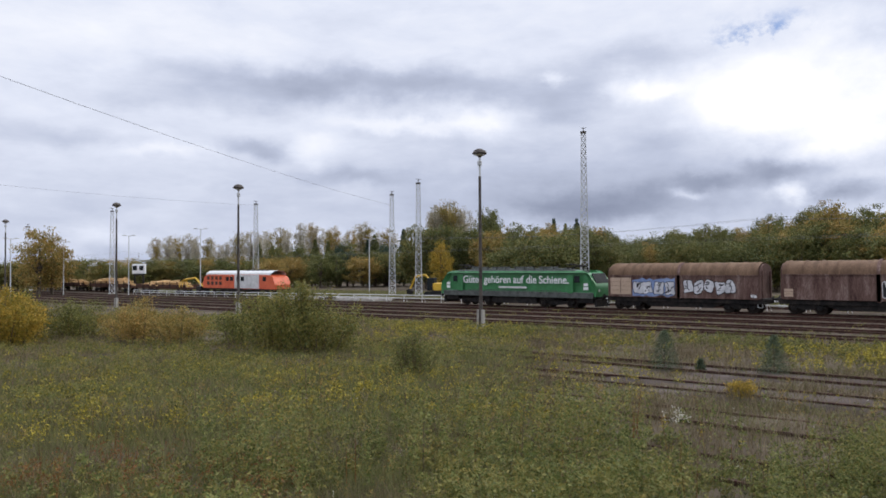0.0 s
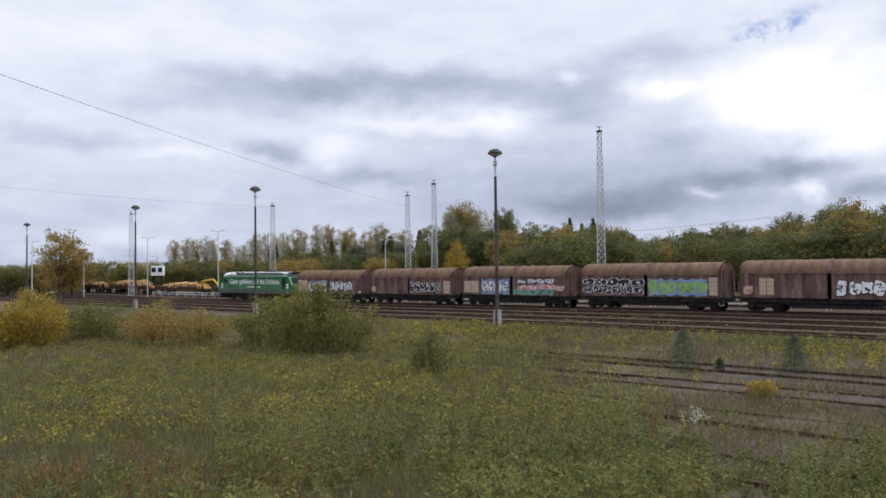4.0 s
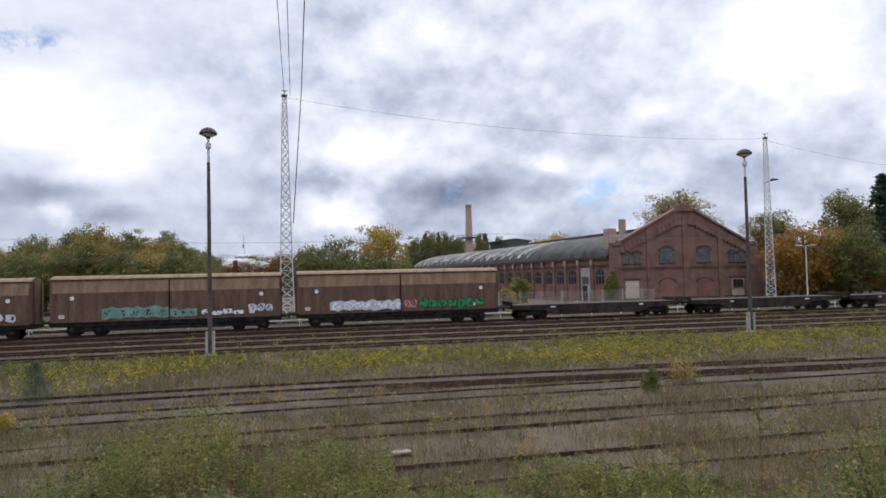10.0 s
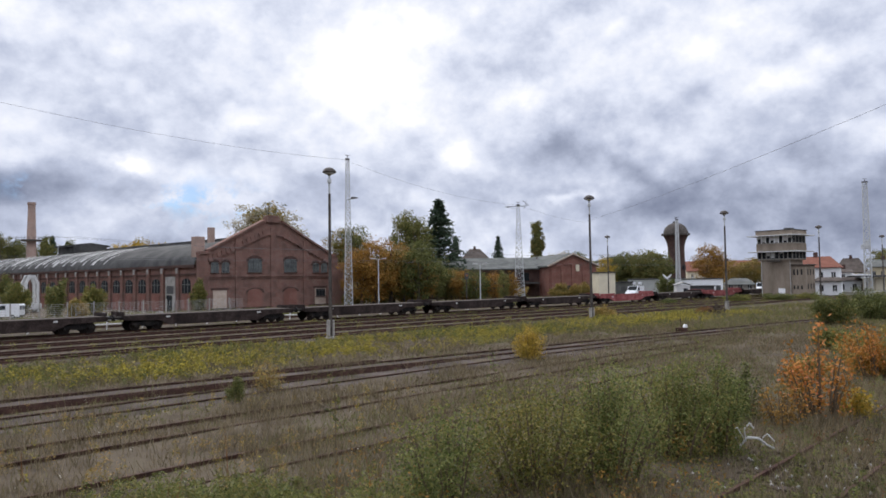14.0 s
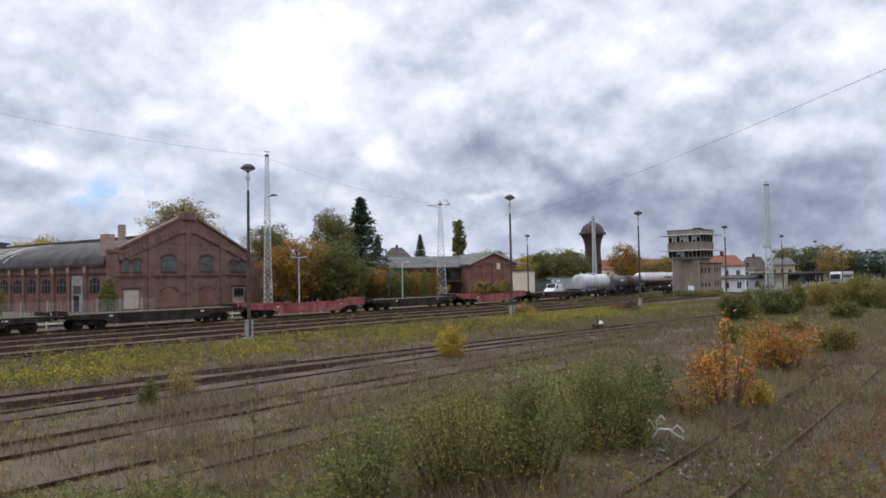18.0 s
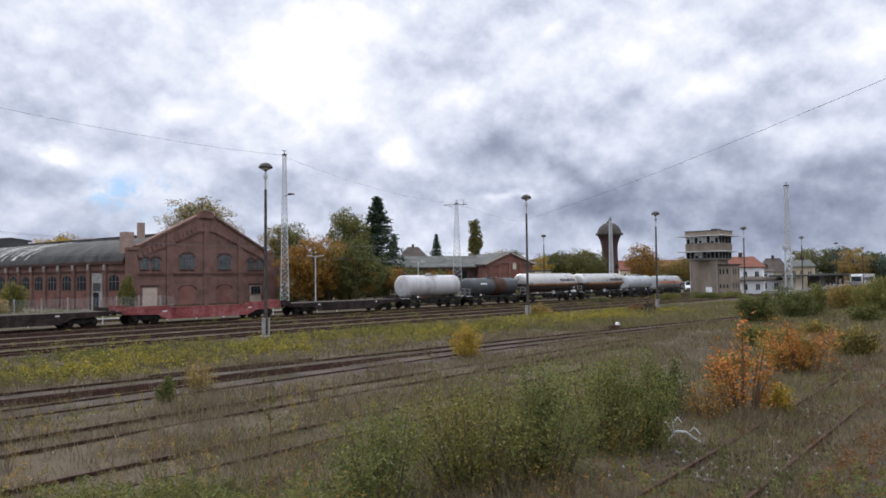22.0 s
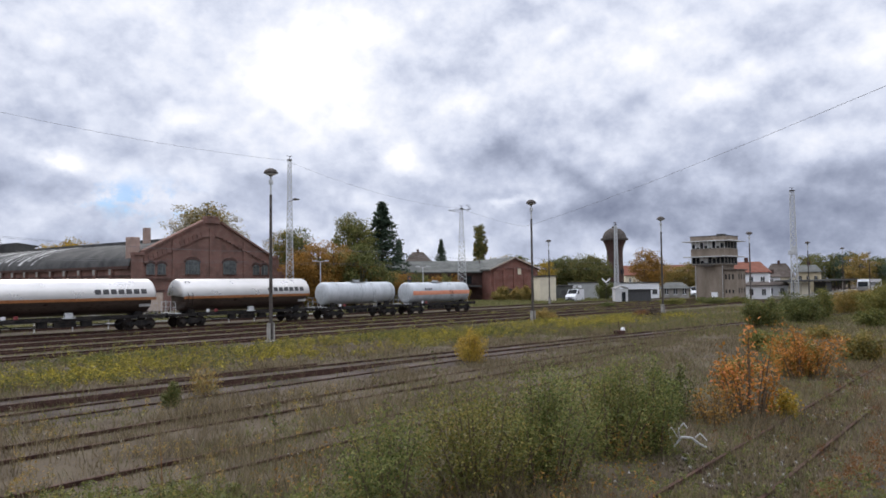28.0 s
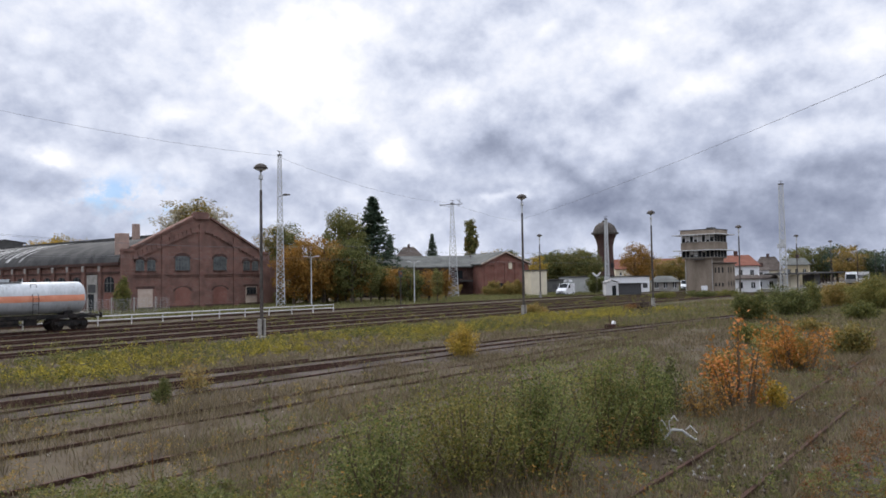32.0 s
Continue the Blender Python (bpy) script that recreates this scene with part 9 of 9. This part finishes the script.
def build_field():
    rng = np.random.default_rng(77)
    # dry grass over the whole field
    x, y, r = scatter(rng, 95000, -82, 97, 5.5, 62, 1.15)
    bare = np.minimum(np.abs(y - 26.0 + 0.10 * np.clip(x - 3, 0, 90)), np.abs(y - 22.6)) < 1.3
    ok = (y > -1) & (y < 38.6) & (rng.uniform(size=len(x)) < (0.25 + 0.9 * patchy(x, y, 0.5, 3)) * np.where(bare, 0.2, 1.0))
    x, y, r = x[ok], y[ok], r[ok]
    h = rng.uniform(0.16, 0.46, len(x)) * (0.6 + 0.8 * patchy(x, y, 0.8, 4))
    blades("dry_grass", x, y, h, 0.010 + 0.0007 * r, 0.35, rng, L_STRAW, "dry straw-coloured grass over the old yard", 6, 0.14)
    x, y, r = scatter(rng, 52000, -82, 97, 5.5, 62, 1.2)
    ok = (y > -1) & (y < 38.6) & (rng.uniform(size=len(x)) < 1.15 * patchy(x, y, 0.45, 9) ** 1.8 + 0.05)
    x, y, r = x[ok], y[ok], r[ok]
    h = rng.uniform(0.10, 0.30, len(x))
    blades("green_grass", x, y, h, 0.012 + 0.0008 * r, 0.4, rng, L_GRASS, "green grass tufts between the old tracks", 6, 0.16)
    x, y, r = scatter(rng, 24000, -82, -34, 7, 34, 0.9)
    ok = (y > -1) & (rng.uniform(size=len(x)) < 0.35 + 0.6 * patchy(x, y, 0.6, 17))
    x, y, r = x[ok], y[ok], r[ok]
    blades("meadow_grass", x, y, rng.uniform(0.14, 0.5, len(x)), 0.012 + 0.0008 * r, 0.4, rng, L_GRASS, "olive-green rough grass under the shrubs", 6, 0.16)
    # grass standing along the old rails
    xs, ys = [], []
    for c, (a, b) in zip(DISUSED, ((-30, 120), (-30, 100), (-22, 36), (-12, 22))):
        for off in (-0.7535, 0.7535):
            q = rng.uniform(a, b, int((b - a) * 15))
            q = q[rng.uniform(size=len(q)) < 1.3 * patchy(q, 0 * q + a + off, 0.5, 61) ** 2 + 0.5 * np.clip(-q / 6, 0, 1)]
            xs.append(q)
            ys.append(np.array([c(t) for t in q]) + off + np.where(rng.uniform(size=len(q)) < 0.7, 0.08, -0.08) + rng.normal(size=len(q)) * 0.05)
    x, y = np.concatenate(xs), np.concatenate(ys)
    blades("railside_grass", x, y, rng.uniform(0.12, 0.36, len(x)), 0.010 + 0.0007 * np.hypot(x, y), 0.3, rng, L_STRAW, "dry grass standing along the old rails", 6, 0.06)
    x = rng.uniform(7, 55, 5200)
    y = rng.uniform(1.5, 7.5, 5200) + 0.045 * (x - 12)
    ok = rng.uniform(size=len(x)) < 0.2 + 0.9 * patchy(x, y, 0.9, 63)
    x, y = x[ok], y[ok]
    blades("near_track_grass", x, y, rng.uniform(0.10, 0.36, len(x)), 0.010 + 0.0007 * np.hypot(x, y), 0.4, rng, L_STRAW, "dry brownish grass over the near track", 7, 0.12)
    x = rng.uniform(9, 50, 520)
    y = rng.uniform(1.8, 7.0, 520) + 0.045 * (x - 12)
    ok = rng.uniform(size=len(x)) < 1.6 * patchy(x, y, 0.8, 64) ** 2
    weeds("russet_weeds", x[ok], y[ok], rng.uniform(0.12, 0.45, ok.sum()), 0.05, 46, rng, L_BROWN, "russet-brown weeds beside the near track", 0.05, 0.2)
    x, y = rng.uniform(11, 24, 420), rng.uniform(0.4, 3.3, 420)
    weeds("dry_brown_weeds", x, y, rng.uniform(0.15, 0.5, len(x)), 0.05, 40, rng, L_BROWN, "dry brown weeds over the gravel strip", 0.05, 0.2)
    x = rng.uniform(9, 50, 700)
    y = rng.uniform(1.8, 7.0, 700) + 0.045 * (x - 12)
    ok = rng.uniform(size=len(x)) < 1.7 * patchy(x, y, 0.8, 65) ** 2
    weeds("low_green_weeds", x[ok], y[ok], rng.uniform(0.10, 0.40, ok.sum()), 0.05, 46, rng, L_WEED, "low green weeds over the near track", 0.05, 0.2)
    # rough grass running out towards the station
    for leaf, nm, lb, k in ((L_STRAW, "dry_grass", "dry grass towards the station", 26000), (L_GRASS, "green_grass", "olive grass towards the station", 22000), (L_BUSH, "olive_weeds", "olive weeds towards the station", 12000)):
        x, y, r = scatter(rng, k, 48, 87, 52, 200, 1.2)
        ok = (np.abs(y - DISUSED[0](50.0) + 0.10 * (x - 50)) > 1.3) & (y < 39.0 - 0.05 * np.clip(x - 40, 0, 200)) & (rng.uniform(size=len(x)) < 0.2 + patchy(x, y, 0.3, 81))
        x, y, r = x[ok], y[ok], r[ok]
        blades(nm, x, y, rng.uniform(0.2, 0.5, len(x)), 0.0009 * r, 0.4, rng, leaf, lb, 6, 0.3)
    # far grass past the tracks and towards the station
    x = rng.uniform(-150, 210, 26000)
    y = rng.uniform(69.5, 92, 26000)
    h = rng.uniform(0.25, 0.7, len(x))
    blades("verge_grass", x, y, h, np.full(len(x), 0.10), 0.35, rng, L_GRASS, "rough grass verge behind the train", 4, 0.3)
    x = rng.uniform(-120, 190, 44000)
    y = rng.uniform(38.8, 70, 44000)
    ok = (np.abs(((y - 41.0) % 4.4) - 2.2) < 1.1) & (rng.uniform(size=len(x)) < patchy(x, y, 0.25, 21) ** 2 * 1.1 + np.clip((x + 10) / 60, 0, 1) * 0.45)
    x, y = x[ok], y[ok]
    blades("track_grass", x, y, rng.uniform(0.10, 0.32, len(x)), np.full(len(x), 0.05), 0.4, rng, L_GRASS, "weeds growing between the running tracks", 6, 0.2)
    # leafy weeds before the camera, thick in patches with dry grass between
    x, y, r = scatter(rng, 5200, -80, -22, 8.0, 21.5, 0.6)
    az = np.degrees(np.arctan2(x, y))
    far = 20.5 - 5.5 * np.clip((-36 - az) / 25, 0, 1) - 5.0 * np.clip((az + 29) / 6, 0, 1)
    den = np.clip(0.12 + 1.0 * patchy(x, y, 0.75, 51) + 0.35 * np.clip((az + 62) / 20, -1, 0.6), 0, 1) * (r < far * rng.uniform(0.7, 1.1, len(x)))
    ok = rng.uniform(size=len(x)) < den * 0.8
    x, y, r = x[ok], y[ok], r[ok]
    hh = (0.25 + 0.75 * patchy(x, y, 1.1, 52)) * rng.uniform(0.5, 1.25, len(x))
    third = rng.integers(0, 3, len(x))
    for k, (leaf, nm, lb) in enumerate(((L_WEED, "leafy_weeds", "green leafy weeds in front of the old tracks"), (L_GREEN, "leafy_weeds", "darker green leafy weeds among the pale ones"), (L_BUSH, "leafy_weeds", "yellow-green leafy weeds among the others"))):
        m = third == k
        weeds(nm, x[m], y[m], hh[m], 0.066, 70, rng, leaf, lb, 0.08, 0.16)
    x, y, r = scatter(rng, 150, -60, -16, 11, 18, 0.6)
    weeds("tall_weeds", x, y, rng.uniform(0.9, 1.75, len(x)), 0.06, 50, rng, L_WEED, "taller thin weeds above the rest", 0.2, 0.07)
    for az0, az1, r0, r1, k, hh in ((-26, -16.5, 8.5, 13, 170, 0.7), (-17, -11, 9, 16, 230, 1.35), (-11, -3.2, 9, 15.5, 330, 1.7), (-1.0, 7.5, 8.5, 14, 260, 1.25), (9, 20, 8, 12, 200, 0.7), (20, 34, 8, 13.0, 520, 0.8), (34, 44, 8, 11, 220, 1.0), (45, 62, 7.5, 10, 220, 0.7), (70, 92, 9, 16, 260, 0.45)):
        pad = 0.35 * (az1 - az0)
        x, y, r = scatter(rng, int(k * 2.6), az0 - pad, az1 + pad, r0, r1 + 2.5, 0.6)
        edge = np.abs((np.degrees(np.arctan2(x, y)) - (az0 + az1) / 2) / (az1 - az0) * 2)
        body = np.clip(1.25 - 0.55 * edge ** 2, 0, 1) * np.clip((r1 + 2.5 - r) / 3.0, 0, 1)
        ok = rng.uniform(size=len(x)) < body * (0.1 + 1.5 * patchy(x, y, 1.3, k) ** 1.6)
        x, y, body = x[ok], y[ok], body[ok]
        h = hh * rng.uniform(0.3, 1.0, len(x)) * (0.35 + 0.65 * body) * (0.5 + 0.7 * patchy(x, y, 1.7, k + 1))
        pick = rng.integers(0, 5, len(x))
        for j, leaf in enumerate((L_WEED, L_WEED, L_GREEN, L_GREEN, L_BUSH)):
            q = pick == j
            if q.any():
                weeds("leafy_weeds", x[q], y[q], h[q], 0.055, 80, rng, leaf, "leafy weeds in mixed greens in front of the old tracks", 0.06, 0.15)
    for leaf, nm, lb, k, r0, r1, seed in ((L_BUSH, "meadow_weeds", "low olive weeds under the western shrubs", 2200, 24, 36, 91), (L_WEED, "meadow_weeds", "low green weeds under the western shrubs", 1500, 20, 36, 92), (L_GOLD, "goldenrod", "yellow goldenrod in front of the western shrubs", 1300, 18, 27, 93), (L_BUSH, "meadow_weeds", "olive weeds towards the main tracks", 9500, 30, 70, 94), (L_GOLD, "goldenrod", "yellow goldenrod towards the main tracks", 1200, 32, 66, 95)):
        x, y, r = scatter(rng, k, -80, -22, r0, r1, 0.5)
        fade = np.clip((-22 - np.degrees(np.arctan2(x, y))) / 20, 0, 1)
        ok = (y > 0) & (y < 38.3) & (rng.uniform(size=len(x)) < fade * (0.06 + 1.4 * patchy(x, y, 0.45, seed) ** 2))
        x, y, r = x[ok], y[ok], r[ok]
        weeds(nm, x, y, rng.uniform(0.15, 0.5, len(x)), 0.05 + 0.0012 * r, 34, rng, leaf, lb, 0.08, 0.3)
    # clumps of weeds between the running rails
    x = rng.uniform(-40, 150, 2600)
    y = rng.uniform(39.0, 57.0, 2600)
    ok = rng.uniform(size=len(x)) < 1.3 * patchy(x, y, 0.3, 96) ** 2 * (0.35 + 0.65 * np.clip((x + 10) / 50, 0, 1))
    x, y = x[ok], y[ok]
    weeds("track_weeds", x, y, rng.uniform(0.12, 0.45, len(x)), 0.10, 30, rng, L_BUSH, "olive weeds growing between the running rails", 0.05, 0.45)
    # autumn leaves low in the near bushes, and thin stalks standing above the grass
    x, y, r = scatter(rng, 70, 36, 66, 10.5, 15.5, 0.6)
    weeds("orange_weeds", x, y, rng.uniform(0.3, 1.2, len(x)), 0.055, 24, rng, L_RUST, "orange autumn leaves low in the near bushes", 0.1, 0.16)
    x, y, r = scatter(rng, 90, -70, 62, 9, 17, 0.6)
    blades("dry_stalks", x, y, rng.uniform(0.7, 1.5, len(x)), np.full(len(x), 0.02), 0.08, rng, L_BROWN, "thin brown stalks above the weeds", 3, 0.1)
    x, y, r = scatter(rng, 260, -80, -52, 8, 16, 0.6)
    weeds("russet_weeds", x, y, rng.uniform(0.2, 0.7, len(x)), 0.05, 40, rng, L_BROWN, "dry russet-brown weeds", 0.05, 0.16)
    x, y, r = scatter(rng, 900, -75, 60, 9, 26, 0.8)
    ok = rng.uniform(size=len(x)) < 2.0 * patchy(x, y, 0.6, 71) ** 2
    x, y = x[ok], y[ok]
    weeds("ochre_weeds", x, y, rng.uniform(0.2, 0.55, len(x)), 0.045, 50, rng, L_OCHRE, "yellowing weeds between the green ones", 0.1, 0.14)
    pale = leafmat("pale_seed_heads", [(0.30, 0.29, 0.22), (0.48, 0.46, 0.38), (0.60, 0.58, 0.50)], 0.7, 0.2)
    x, y = -6.9 + rng.normal(size=10) * 0.16, 16.4 + rng.normal(size=10) * 0.2
    weeds("pale_flowers", x, y, rng.uniform(0.3, 0.6, len(x)), 0.05, 16, rng, pale, "pale seed heads in the grass", 0.55, 0.12)
    x, y, r = scatter(rng, 160, -60, 50, 9, 24, 0.6)
    weeds("pale_flowers", x, y, rng.uniform(0.2, 0.6, len(x)), 0.03, 5, rng, pale, "scattered pale seed heads", 0.8, 0.06)
    x, y = 20.6 + rng.normal(size=420) * 1.4, 6.0 + rng.normal(size=420) * 0.7
    weeds("fallen_leaves", x, y, np.full(len(x), 0.07), 0.08, 2, rng, L_RUST, "fallen orange leaves under the autumn saplings", 0.3, 0.1)
    # goldenrod in a belt along the main tracks and in patches
    x = rng.uniform(-34, 75, 15000)
    y = rng.uniform(27.5, 38.4, 15000)
    keep = np.where(x < 0, 0.10 + 0.6 * (y > 31.5), 0.25 + 0.5 * (y > 29.5)) * (0.15 + 1.6 * patchy(x, y, 0.55, 31) ** 1.6)
    ok = (rng.uniform(size=len(x)) < keep) & (y < 38.0 - 0.05 * np.clip(x - 30, 0, 60))
    x, y = x[ok], y[ok]
    yel = rng.uniform(size=len(x)) < 0.08 + 0.85 * patchy(x, y, 0.35, 33) ** 1.4
    weeds("goldenrod", x[yel], y[yel], rng.uniform(0.25, 0.62, yel.sum()), 0.085, 30, rng, L_GOLD, "yellow goldenrod belt along the main tracks", 0.25, 0.20)
    yel = ~yel
    weeds("faded_goldenrod", x[yel], y[yel], rng.uniform(0.25, 0.55, yel.sum()), 0.085, 28, rng, L_BUSH, "olive-green faded goldenrod along the main tracks", 0.15, 0.22)
    x, y, r = scatter(rng, 950, -72, -30, 20, 32, 0.6)
    ok = rng.uniform(size=len(x)) < 2.2 * patchy(x, y, 0.6, 37) ** 2
    weeds("goldenrod", x[ok], y[ok], rng.uniform(0.25, 0.6, ok.sum()), 0.08, 18, rng, L_GOLD, "patches of yellow goldenrod in the dry grass", 0.25, 0.18)
    x, y, r = scatter(rng, 380, -45, 50, 10, 24, 0.6)
    ok = rng.uniform(size=len(x)) < 2.6 * patchy(x, y, 0.7, 39) ** 3
    weeds("goldenrod", x[ok], y[ok], rng.uniform(0.2, 0.45, ok.sum()), 0.06, 14, rng, L_GOLD, "small yellow flower patches in the grass", 0.2, 0.12)


build_field()

# ---- the train rolls past at an even speed ----
def motions():
    for root, x0 in VEHICLES:
        walk(root, [(t, pose(x0 - SPEED * t, TRAIN_Y, gzf(x0 - SPEED * t))) for t in range(0, 33, 4)])


motions()
